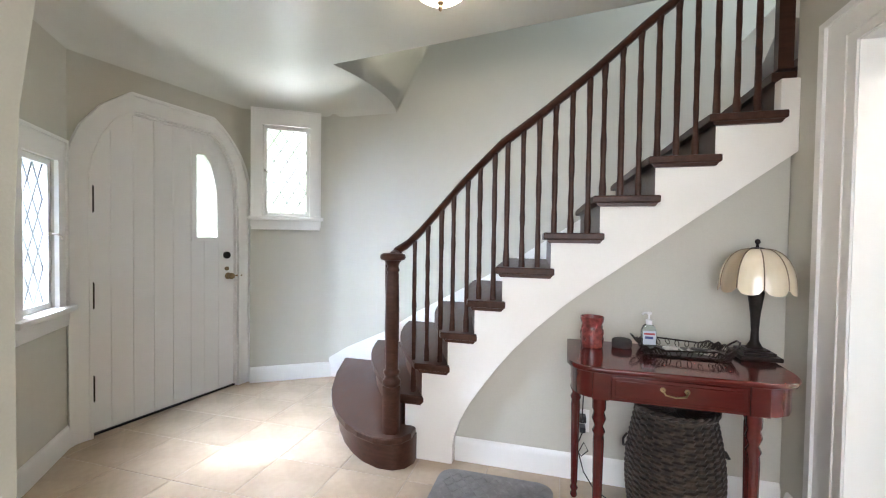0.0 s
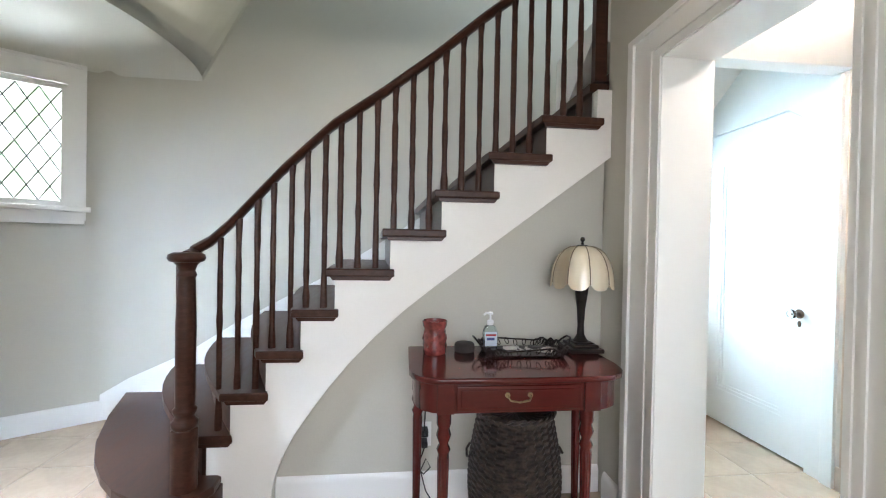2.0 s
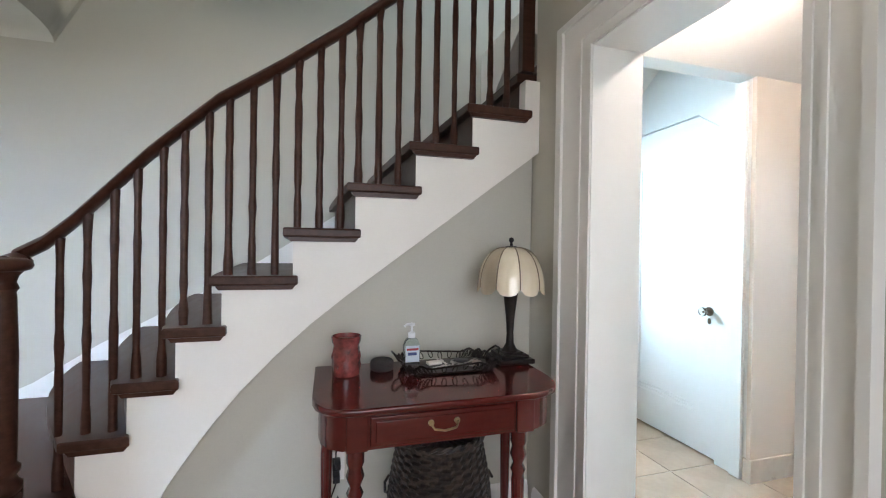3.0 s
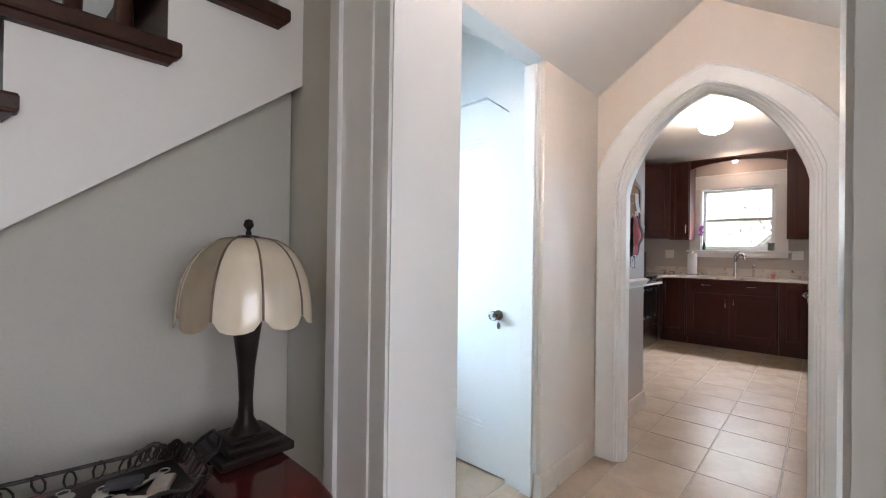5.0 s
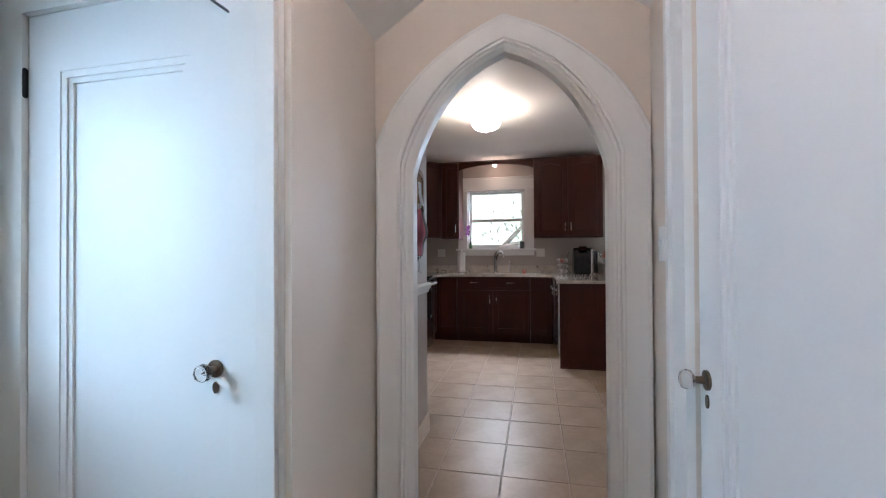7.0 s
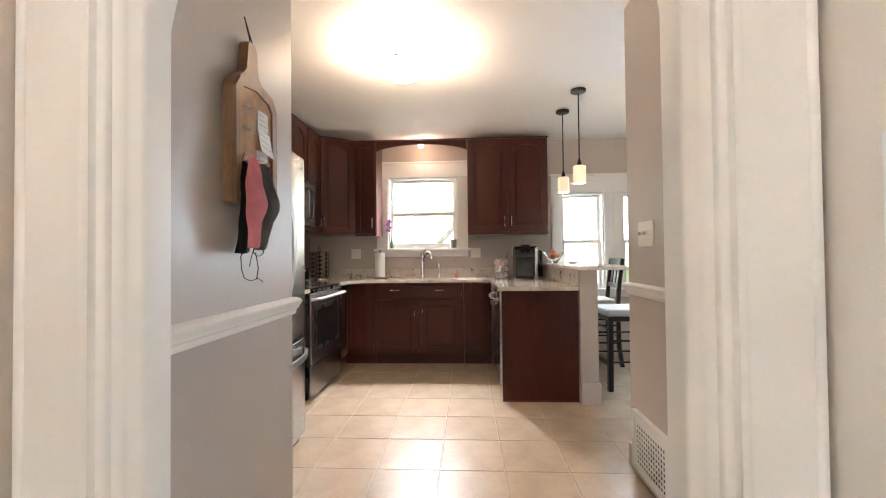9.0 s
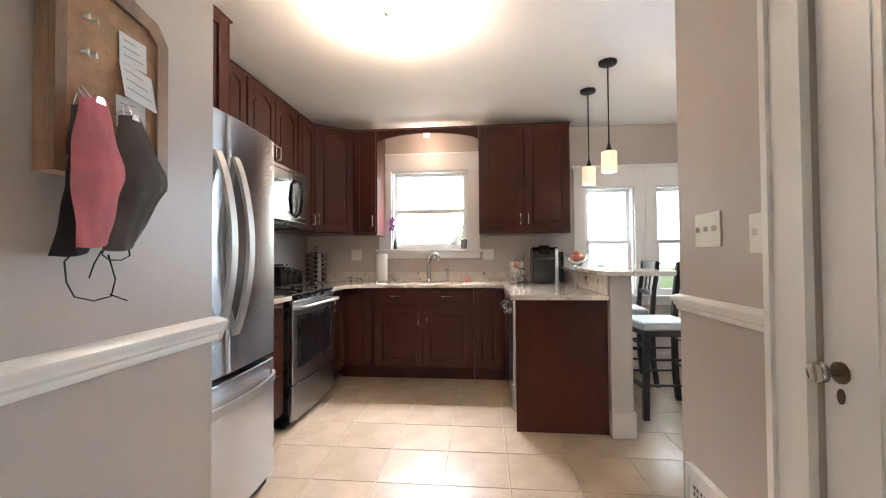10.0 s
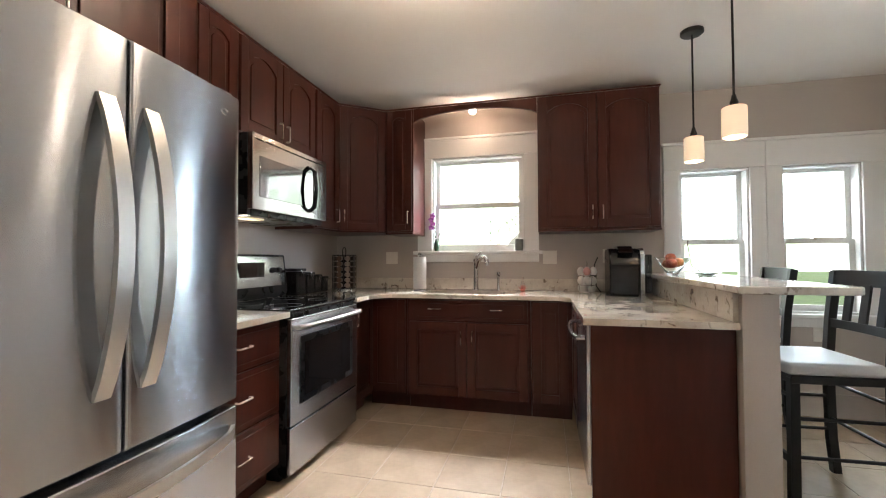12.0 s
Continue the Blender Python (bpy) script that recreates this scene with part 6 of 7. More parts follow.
def bowed(bm, x0, x1, z0, z1, y_edge, bow, x_mid, half):
    """A door leaf with a softly bowed front and rounded edges."""
    N = 14
    rows = []
    xs = [x0, x0 + 0.003, x0 + 0.009, *[x0 + (x1 - x0) * i / N for i in range(1, N)], x1 - 0.009, x1 - 0.003, x1]
    for x in xs:
        e = min(x - x0, x1 - x) / 0.009
        y = y_edge - bow * (1 - ((x - x_mid) / half) ** 2) + (0.009 * (1 - math.sqrt(max(0.0, 1 - (1 - min(1, e)) ** 2))))
        rows.append((x, y))
    front, back = [], []
    for x, y in rows:
        front.append([bm.verts.new((x, y + (0.008 if z in (z0, z1) else 0), z)) for z in (z0, z0 + 0.008, z1 - 0.008, z1)])
        back.append([bm.verts.new((x, 3.186, z)) for z in (z0, z1)])
    for i in range(len(xs) - 1):
        for k in range(3):
            bm.faces.new((front[i][k], front[i + 1][k], front[i + 1][k + 1], front[i][k + 1]))
        bm.faces.new((front[i][3], front[i + 1][3], back[i + 1][1], back[i][1]))
        bm.faces.new((front[i][0], back[i][0], back[i + 1][0], front[i + 1][0]))
        bm.faces.new((back[i][0], back[i][1], back[i + 1][1], back[i + 1][0]))
    for i in (0, -1):
        bm.faces.new((*front[i], back[i][1], back[i][0]))
    bmesh.ops.recalc_face_normals(bm, faces=bm.faces[:])
    return bm


FX0, FX1, FXM = 4.285, 5.172, 4.735
for x0, x1, sx in ((FX0, FXM - 0.003, -1), (FXM + 0.003, FX1, 1)):
    bm = fresh()
    bowed(bm, x0, x1, 0.672, 1.776, 3.12, 0.022, FXM, 0.45)
    leaf = part("door", bm, STEEL, FR, "bowed brushed steel door", 50)
    bm = fresh()
    hx = FXM + sx * 0.062
    pts = [Vector((hx, 3.10 - 0.072 * math.sin(math.pi * s) ** 0.8, 0.83 + 0.77 * s)) for s in [i / 16 for i in range(17)]]
    sweep(bm, pts, [(-0.021, -0.008), (-0.021, 0.008), (0.021, 0.008), (0.021, -0.008)], up=(0, -1, 0))
    part("handle", bm, SATIN, leaf, "long bowed steel handle", 25)
bm = fresh()
bowed(bm, FX0, FX1, 0.06, 0.650, 3.12, 0.022, FXM, 0.45)
leaf = part("freezer_drawer", bm, STEEL, FR, "bowed brushed steel freezer drawer", 50)
bm = fresh()
pts = [Vector((FX0 + 0.03 + 0.82 * s, 3.105 - 0.085 * math.sin(math.pi * s) ** 0.6, 0.575)) for s in [i / 16 for i in range(17)]]
sweep(bm, pts, [(-0.006, -0.017), (-0.006, 0.017), (0.006, 0.017), (0.006, -0.017)])
part("handle", bm, SATIN, leaf, "long bowed steel handle", 25)
bm = fresh()
box(bm, FX0 + 0.005, 3.16, 0.0, FX1 - 0.005, 3.20, 0.056)
part("toe_grille", bm, BLACK, FR)
HINGE_GREY = material("hinge_grey", (0.25, 0.25, 0.26), 0.4)
for cx in (FX0 + 0.05, FX1 - 0.05):
    bm = fresh()
    box(bm, cx - 0.035, 3.14, 1.777, cx + 0.035, 3.24, 1.792, 0.004)
    part("hinge_cover", bm, HINGE_GREY, FR)
bm = fresh()
c0 = Vector((5.09, 3.1085, 1.70))
tube(bm, [c0 + Vector((0.016 * math.cos(t), 0.002, 0.010 * math.sin(t))) for t in [0.5 + 4.6 * i / 12 for i in range(13)]], 0.0025, 6)
part("badge", bm, CHROME, FR, "small silver badge")

# ---- kitchen: stove and microwave ----
ST = thing("stove", "stainless steel electric stove with a black glass cooktop", "stove", at=(6.2, 3.65, 0))
bm = fresh()
box(bm, 5.803, 3.352, 0.03, 6.592, 3.985, 0.885)
box(bm, 5.82, 3.40, 0.0, 6.575, 3.95, 0.03)
part("case", bm, BLACK, ST, "black enamelled case", 0)
bm = fresh()
box(bm, 5.803, 3.335, 0.886, 6.592, 3.90, 0.912, 0.006)
part("cooktop", bm, BLACK_GLASS, ST, "black glass cooktop")
for x, y, r in ((6.0, 3.50, 0.10), (6.39, 3.50, 0.075), (6.0, 3.74, 0.075), (6.39, 3.74, 0.10)):
    bm = fresh()
    tube(bm, [(x + r * math.cos(t), y + r * math.sin(t), 0.9125) for t in [2 * math.pi * i / 40 for i in range(40)]], 0.0012, 4, closed=True)
    part("burner_ring", bm, material("burner_print", (0.10, 0.10, 0.10), 0.3), ST)
bm = fresh()
box(bm, 5.806, 3.322, 0.298, 6.589, 3.352, 0.865, 0.006)
od = part("oven_door", bm, STEEL, ST, "steel oven door with a dark window")
bm = fresh()
box(bm, 5.885, 3.318, 0.395, 6.51, 3.324, 0.76, 0.002)
part("window_surround", bm, BLACK, od)
bm = fresh()
box(bm, 5.925, 3.3155, 0.43, 6.47, 3.3185, 0.725, 0.001)
part("oven_window", bm, BLACK_GLASS, od, "dark oven glass")
bm = fresh()
tube(bm, [(5.83, 3.322, 0.815), (5.835, 3.285, 0.82), (5.87, 3.268, 0.82), (6.2, 3.262, 0.82), (6.525, 3.268, 0.82), (6.56, 3.285, 0.82), (6.565, 3.322, 0.815)], 0.013, 12)
part("handle", bm, SATIN, od, "steel bar handle")
bm = fresh()
box(bm, 5.806, 3.324, 0.045, 6.589, 3.352, 0.288, 0.006)
part("warming_drawer", bm, STEEL, ST, "steel storage drawer")
bm = fresh()
prism(bm, [(3.90, 0.912), (3.985, 0.912), (3.985, 1.215), (3.93, 1.215), (3.915, 1.205), (3.885, 0.96)], lambda u, v, w: Vector((5.803 + w, u, v)), 0.789, 0.004)
bg = part("backguard", bm, BLACK, ST, "black backguard")
bm = fresh()
prism(bm, [(5.825, 0.995), (6.57, 0.995), (6.57, 1.20), (5.825, 1.20)], lambda u, v, w: Vector((u, 3.886 + (v - 0.96) * 0.1225 - 0.004 + w, v)), 0.006, 0.001)
part("control_panel", bm, POLISHED, bg, "steel control panel")
for x in (5.90, 5.97, 6.44, 6.50):
    bm = fresh()
    tube(bm, [(x, 3.903, 1.105), (x, 3.885, 1.105), (x, 3.878, 1.105)], [0.021, 0.019, 0.015], 16)
    part("control_knob", bm, BLACK, bg, "black control knob with a steel face")
bm = fresh()
box(bm, 6.10, 3.893, 1.06, 6.34, 3.902, 1.16, 0.002)
part("display", bm, BLACK_GLASS, bg)

M = thing("microwave", "stainless steel over-the-range microwave with a dark window", "microwave", at=(6.18, 3.78, 1.42))
bm = fresh()
box(bm, 5.803, 3.60, 1.425, 6.583, 3.99, 1.882, 0.003)
part("case", bm, BLACK, M, "black case", 0)
bm = fresh()
box(bm, 5.803, 3.565, 1.455, 6.583, 3.60, 1.882, 0.005)
md = part("front", bm, POLISHED, M, "brushed steel front")
MIRROR_GLASS = material("mirror_dark_glass", (0.30, 0.31, 0.32), 0.06, 1.0, scale=3, vary=0.04, bump=0.0, rough_vary=0.02)
bm = fresh()
box(bm, 5.86, 3.561, 1.53, 6.30, 3.568, 1.76, 0.003)
part("window", bm, MIRROR_GLASS, md, "reflective dark glass window")
bm = fresh()
box(bm, 6.41, 3.561, 1.50, 6.565, 3.568, 1.79, 0.003)
part("keypad", bm, POLISHED, md, "polished steel keypad")
bm = fresh()
for sx in (0.0, 0.028):
    tube(bm, [(6.34 + sx, 3.565, 1.50), (6.345 + sx, 3.525, 1.53), (6.345 + sx * 0.6, 3.508, 1.65), (6.345 + sx, 3.525, 1.77), (6.34 + sx, 3.565, 1.80)], 0.008, 10)
part("handle", bm, BLACK, md, "curved dark handle")
bm = fresh()
for i in range(9):
    box(bm, 5.83 + 0.082 * i, 3.5625, 1.845, 5.895 + 0.082 * i, 3.566, 1.853)
part("vent_slots", bm, BLACK, md)
bm = fresh()
box(bm, 5.90, 3.68, 1.417, 6.05, 3.76, 1.4245, 0.001)
part("hood_light", bm, glow("lit_hood_light", (1.0, 0.85, 0.6), 0.4), M, "small lit hood light")

# ---- kitchen: lamps ----
L = thing("ceiling_lamp", "round frosted flush ceiling lamp, lit", "lamp", at=(5.3, 2.5, KZ))
bm = fresh()
lathe(bm, [(0.0, KZ - 0.001), (0.065, KZ - 0.001), (0.065, KZ - 0.02), (0.03, KZ - 0.03), (0.012, KZ - 0.035), (0.012, KZ - 0.09), (0.0, KZ - 0.09)], 5.3, 2.5, 24, cap=False)
part("canopy", bm, NICKEL, L)
bm = fresh()
lathe(bm, [(0.135, KZ - 0.125), (0.133, KZ - 0.14), (0.115, KZ - 0.17), (0.08, KZ - 0.190), (0.04, KZ - 0.200), (0.0, KZ - 0.202)], 5.3, 2.5, 32, cap=False)
part("glass_dome", bm, glow("lit_frosted_dome", (1.0, 0.86, 0.66), 28.0), L, "glowing frosted glass dome")
bm = fresh()
lathe(bm, [(0.0, KZ - 0.198), (0.014, KZ - 0.202), (0.014, KZ - 0.208), (0.006, KZ - 0.214), (0.009, KZ - 0.222), (0.0, KZ - 0.23)], 5.3, 2.5, 14, cap=False)
part("finial", bm, NICKEL, L)
PGLASS = glow("lit_pendant_glass", (1.0, 0.78, 0.54), 0.5)
for x, y in ((6.07, 1.155), (6.57, 1.17)):
    P = thing("pendant_lamp", "bronze pendant lamp with a lit cream glass cylinder", "lamp", "pendants over the bar", at=(x, y, KZ))
    bm = fresh()
    lathe(bm, [(0.0, KZ - 0.001), (0.062, KZ - 0.001), (0.062, KZ - 0.018), (0.055, KZ - 0.024), (0.0, KZ - 0.025)], x, y, 24, cap=False)
    part("canopy", bm, BRONZE, P)
    bm = fresh()
    tube(bm, [(x, y, KZ - 0.02), (x, y, 1.92)], 0.0055, 8)
    part("rod", bm, BRONZE, P)
    bm = fresh()
    lathe(bm, [(0.008, 1.945), (0.012, 1.925), (0.018, 1.91), (0.018, 1.89), (0.045, 1.886), (0.045, 1.88), (0.0, 1.879)], x, y, 18, cap=False)
    part("socket", bm, BRONZE, P)
    bm = fresh()
    lathe(bm, [(0.046, 1.886), (0.051, 1.882), (0.052, 1.77), (0.051, 1.746), (0.047, 1.744), (0.046, 1.878)], x, y, 24, cap=False)
    part("glass_shade", bm, PGLASS, P, "lit cream glass cylinder")
L = thing("spot_lamp", "small bronze ceiling spot with two lit globes", "lamp", at=(6.12, 0.36, KZ))
bm = fresh()
lathe(bm, [(0.0, KZ - 0.001), (0.055, KZ - 0.001), (0.055, KZ - 0.02), (0.0, KZ - 0.022)], 6.12, 0.36, 20, cap=False)
tube(bm, [(6.12, 0.36, KZ - 0.02), (6.12, 0.36, KZ - 0.06), (6.10, 0.33, KZ - 0.075)], 0.008, 8)
part("canopy", bm, BRONZE, L)
bm = fresh()
lathe(bm, [(0.0, KZ - 0.155), (0.03, KZ - 0.145), (0.04, KZ - 0.12), (0.032, KZ - 0.09), (0.018, KZ - 0.075)], 6.10, 0.33, 16, cap=False)
part("globe", bm, glow("lit_spot_globe", (1.0, 0.85, 0.62), 3.0), L)

# ---- breakfast corner: bar chairs ----


def bar_chair(cx, cy, label):
    ch = thing("bar_chair", label, "chair", "chairs at the bar", at=(0, 0, 0), world=False)
    w, d = 0.205, 0.20
    for sx in (-1, 1):
        bm = fresh()
        sweep(bm, [(sx * (w + 0.012), -d - 0.03, 0.0), (sx * w, -d - 0.005, 0.2), (sx * w, -d, 0.45), (sx * w, -d, 0.64), (sx * w, -d - 0.015, 0.85), (sx * (w + 0.005), -d - 0.05, 1.105)], [(-0.018, -0.02), (-0.018, 0.02), (0.018, 0.02), (0.018, -0.02)], up=(0, 1, 0))
        part("leg", bm, BLACK_WOOD, ch)
        bm = fresh()
        sweep(bm, [(sx * (w + 0.008), d + 0.01, 0.0), (sx * (w - 0.005), d, 0.3), (sx * (w - 0.01), d - 0.005, 0.61)], [(-0.018, -0.02), (-0.018, 0.02), (0.018, 0.02), (0.018, -0.02)], up=(0, 1, 0))
        part("leg", bm, BLACK_WOOD, ch)
        for z in (0.24, 0.42):
            bm = fresh()
            tube(bm, [(sx * w, -d, z), (sx * (w - 0.003), d, z)], 0.009, 8)
            part("stretcher", bm, BLACK_WOOD, ch)
    for y, zs in ((-d, (0.30, 0.50)), (d, (0.22, 0.52))):
        for z in zs:
            bm = fresh()
            if y > 0 and z < 0.3:
                box(bm, -w, y - 0.012, z - 0.02, w, y + 0.012, z + 0.015, 0.004)
            else:
                tube(bm, [(-w, y, z), (w, y, z)], 0.009, 8)
            part("stretcher", bm, BLACK_WOOD, ch)
    bm = fresh()
    box(bm, -w - 0.01, -d + 0.0, 0.585, w + 0.01, d + 0.012, 0.625, 0.005)
    part("seat_frame", bm, BLACK_WOOD, ch)
    bm = fresh()
    box(bm, -w - 0.018, -d + 0.022, 0.625, w + 0.018, d + 0.03, 0.685, 0.022, 4)
    part("cushion", bm, CUSHION, ch, "pale grey vinyl seat cushion")
    lean = lambda z: -d - 0.015 - 0.035 * (z - 0.85) / 0.255
    for z0, z1, nm in ((1.03, 1.112, "top_rail"), (0.80, 0.845, "lower_rail")):
        bm = fresh()
        path = [(w * s, lean((z0 + z1) / 2) - 0.018 * (1 - s * s), 0) for s in (-1.06, -0.6, -0.2, 0.2, 0.6, 1.06)]
        sweep(bm, path, [(-0.009, z0), (-0.009, z1), (0.009, z1), (0.009, z0)])
        part(nm, bm, BLACK_WOOD, ch)
    for x in (-0.11, 0.0, 0.11):
        bm = fresh()
        sweep(bm, [(x, lean(0.83) - 0.014, 0.83), (x, lean(1.04) - 0.014, 1.04)], [(-0.024, -0.006), (-0.024, 0.006), (0.024, 0.006), (0.024, -0.006)], up=(0, 1, 0))
        part("slat", bm, BLACK_WOOD, ch)
    ch.matrix_basis = pose(cx, cy, 0, 0, 0, 3)
    return ch


chair = bar_chair(6.40, 0.70, "black wooden bar chair with a pale grey cushion")
copy_thing(chair, pose(7.19, 0.73, 0, 0, 0, -4))

# ---- kitchen: things on the worktops ----
Z = 0.906
PAPER = material("white_paper", (0.78, 0.77, 0.75), 0.8, scale=20, vary=0.03, fine=200, bump=0.15)
P = thing("paper_towel_holder", "white paper towel roll on a metal stand", "paper towel", at=(7.38, 3.10, Z))
bm = fresh()
lathe(bm, [(0.0, Z), (0.075, Z), (0.075, Z + 0.006), (0.008, Z + 0.01), (0.006, Z + 0.30), (0.0, Z + 0.30)], 7.38, 3.10, 24, cap=False)
lathe(bm, [(0.0, Z + 0.298), (0.012, Z + 0.302), (0.016, Z + 0.314), (0.012, Z + 0.326), (0.0, Z + 0.33)], 7.38, 3.10, 14, cap=False)
part("stand", bm, CHROME, P, "metal stand with a ball top")
bm = fresh()
lathe(bm, [(0.02, Z + 0.012), (0.056, Z + 0.012), (0.058, Z + 0.015), (0.058, Z + 0.289), (0.056, Z + 0.292), (0.02, Z + 0.292)], 7.38, 3.10, 28, cap=False)
part("roll", bm, PAPER, P)

PD = thing("coffee_pod_carousel", "dark wire carousel filled with coffee pods", "pod holder", at=(7.32, 3.80, Z))
px_, py_ = 7.32, 3.80
bm = fresh()
lathe(bm, [(0.0, Z), (0.11, Z), (0.11, Z + 0.012), (0.0, Z + 0.014)], px_, py_, 28, cap=False)
part("base", bm, CHROME, PD)
bm = fresh()
lathe(bm, [(0.055, Z + 0.014), (0.055, Z + 0.30)], px_, py_, 16)
part("core", bm, BLACK, PD)
bm = fresh()
for k in range(8):
    a = 2 * math.pi * k / 8 + 0.39
    tube(bm, [(px_ + 0.105 * math.cos(a), py_ + 0.105 * math.sin(a), Z + 0.01), (px_ + 0.105 * math.cos(a), py_ + 0.105 * math.sin(a), Z + 0.31)], 0.003, 6)
for z in (0.012, 0.31):
    tube(bm, [(px_ + 0.105 * math.cos(t), py_ + 0.105 * math.sin(t), Z + z) for t in [2 * math.pi * i / 28 for i in range(28)]], 0.004, 6, closed=True)
tube(bm, [(px_ - 0.03, py_, Z + 0.30), (px_ - 0.03, py_, Z + 0.36), (px_ - 0.015, py_, Z + 0.38), (px_ + 0.015, py_, Z + 0.38), (px_ + 0.03, py_, Z + 0.36), (px_ + 0.03, py_, Z + 0.30)], 0.004, 8)
part("wire_frame", bm, IRON, PD)
bm = fresh()
lathe(bm, [(0.0, 0.0), (0.017, 0.0), (0.022, 0.038), (0.024, 0.041), (0.024, 0.043), (0.0, 0.044)], seg=14, cap=False)
pods = [mesh_of("coffee_pod", bm, material("pod_dark", (0.05, 0.035, 0.028), 0.35, vary=0.15))]
for c in ((0.26, 0.21, 0.17), (0.12, 0.075, 0.05)):
    me = pods[0].copy()
    me.materials.clear()
    me.materials.append(material("pod_foil", c, 0.35, 0.3, vary=0.1))
    pods.append(me)
for k in range(8):
    for j in range(6):
        a = 2 * math.pi * k / 8
        ob = new("coffee_pod", pods[(k * 5 + j * 3) % 3])
        ob.parent = PD
        ob.matrix_basis = Matrix.Translation((0.056 * math.cos(a), 0.056 * math.sin(a), 0.04 + 0.048 * j)) @ Euler((0, radians(90), a)).to_matrix().to_4x4()

GLOSS_CERAMIC = material("black_ceramic", (0.008, 0.007, 0.007), 0.2, vary=0.1, bump=0)
for k, (x, h, r) in enumerate(((6.67, 0.205, 0.062), (6.81, 0.175, 0.056), (6.935, 0.15, 0.050), (7.05, 0.13, 0.046))):
    C = thing("canister", "black ceramic clip-top canister", "canister", "canisters on the worktop", at=(x, 3.88, Z))
    bm = fresh()
    box(bm, x - r, 3.88 - r, Z, x + r, 3.88 + r, Z + h - 0.025, 0.012, 3)
    part("body", bm, GLOSS_CERAMIC, C)
    bm = fresh()
    box(bm, x - r - 0.003, 3.88 - r - 0.003, Z + h - 0.022, x + r + 0.003, 3.88 + r + 0.003, Z + h, 0.008, 3)
    part("lid", bm, BLACK, C)
    bm = fresh()
    tube(bm, [(x - 0.012, 3.88 - r - 0.006, Z + h - 0.002), (x - 0.012, 3.88 - r - 0.012, Z + h - 0.03), (x, 3.88 - r - 0.014, Z + h - 0.06), (x + 0.012, 3.88 - r - 0.012, Z + h - 0.03), (x + 0.012, 3.88 - r - 0.006, Z + h - 0.002)], 0.003, 6)
    part("clip", bm, CHROME, C, "metal wire clip")

# coffee maker
K = thing("coffee_maker", "black and silver single-cup coffee maker", "coffee maker", at=(7.2, 1.46, Z))
GLOSS_BLACK = material("gloss_black_plastic", (0.006, 0.006, 0.007), 0.16, scale=10, vary=0.1, bump=0)
bm = fresh()
prism(bm, [(7.10, Z), (7.36, Z), (7.36, Z + 0.31), (7.33, Z + 0.345), (7.17, Z + 0.345), (7.10, Z + 0.30), (7.085, Z + 0.225), (7.105, Z + 0.205), (7.105, Z + 0.03), (7.10, Z + 0.025)], lambda u, v, w: Vector((u, 1.365 + w, v)), 0.205, 0.014)
part("body", bm, GLOSS_BLACK, K)
bm = fresh()
prism(bm, [(7.085, Z + 0.305), (7.15, Z + 0.345), (7.30, Z + 0.352), (7.30, Z + 0.364), (7.14, Z + 0.362), (7.065, Z + 0.315)], lambda u, v, w: Vector((u, 1.41 + w, v)), 0.10, 0.005)
part("lid", bm, POLISHED, K, "silver lid and lever")
bm = fresh()
prism(bm, [(7.075, Z), (7.098, Z), (7.098, Z + 0.29), (7.14, Z + 0.325), (7.32, Z + 0.33), (7.32, Z + 0.35), (7.12, Z + 0.346), (7.085, Z + 0.325), (7.075, Z + 0.295)], lambda u, v, w: Vector((u, 1.335 + w, v)), 0.032, 0.005)
part("handle_trim", bm, POLISHED, K, "silver arched side trim")
bm = fresh()
box(bm, 7.06, 1.385, Z + 0.001, 7.10, 1.545, Z + 0.03, 0.004)
part("drip_tray", bm, GLOSS_BLACK, K)
bm = fresh()
prism(bm, [(7.13, Z + 0.02), (7.34, Z + 0.02), (7.34, Z + 0.30), (7.15, Z + 0.30)], lambda u, v, w: Vector((u, 1.272 + w, v)), 0.062, 0.008)
part("water_tank", bm, glass("smoky_plastic", (0.20, 0.21, 0.22), 0.05), K, "smoky clear water tank")
bm = fresh()
tube(bm, [(7.34, 1.60, Z + 0.005), (7.37, 1.63, Z + 0.05), (7.42, 1.64, Z + 0.15), (7.50, 1.63, Z + 0.22), (7.55, 1.60, Z + 0.28)], 0.004, 6)
part("cord", bm, BLACK, K, "black cord to the outlet")

# wire stand with shells
E_ = thing("egg_stand", "wire stand holding pale pink and white decorative eggs", "egg stand", at=(7.38, 1.70, Z))
bm = fresh()
for z, r in ((0.0, 0.06), (0.06, 0.075), (0.135, 0.08)):
    tube(bm, [(7.38 + r * math.cos(t), 1.70 + r * math.sin(t), Z + z + 0.003) for t in [2 * math.pi * i / 24 for i in range(24)]], 0.003, 6, closed=True)
tube(bm, [(7.38, 1.70, Z), (7.38, 1.70, Z + 0.25)], 0.004, 6)
for k in range(4):
    a = math.pi / 2 * k + 0.4
    tube(bm, [(7.38 + 0.06 * math.cos(a), 1.70 + 0.06 * math.sin(a), Z + 0.003), (7.38 + 0.08 * math.cos(a), 1.70 + 0.08 * math.sin(a), Z + 0.138)], 0.0025, 6)
part("stand", bm, CHROME, E_)
SHELL = [material("shell_white", (0.70, 0.66, 0.62), 0.4, vary=0.06), material("shell_pink", (0.62, 0.30, 0.27), 0.4, vary=0.1)]
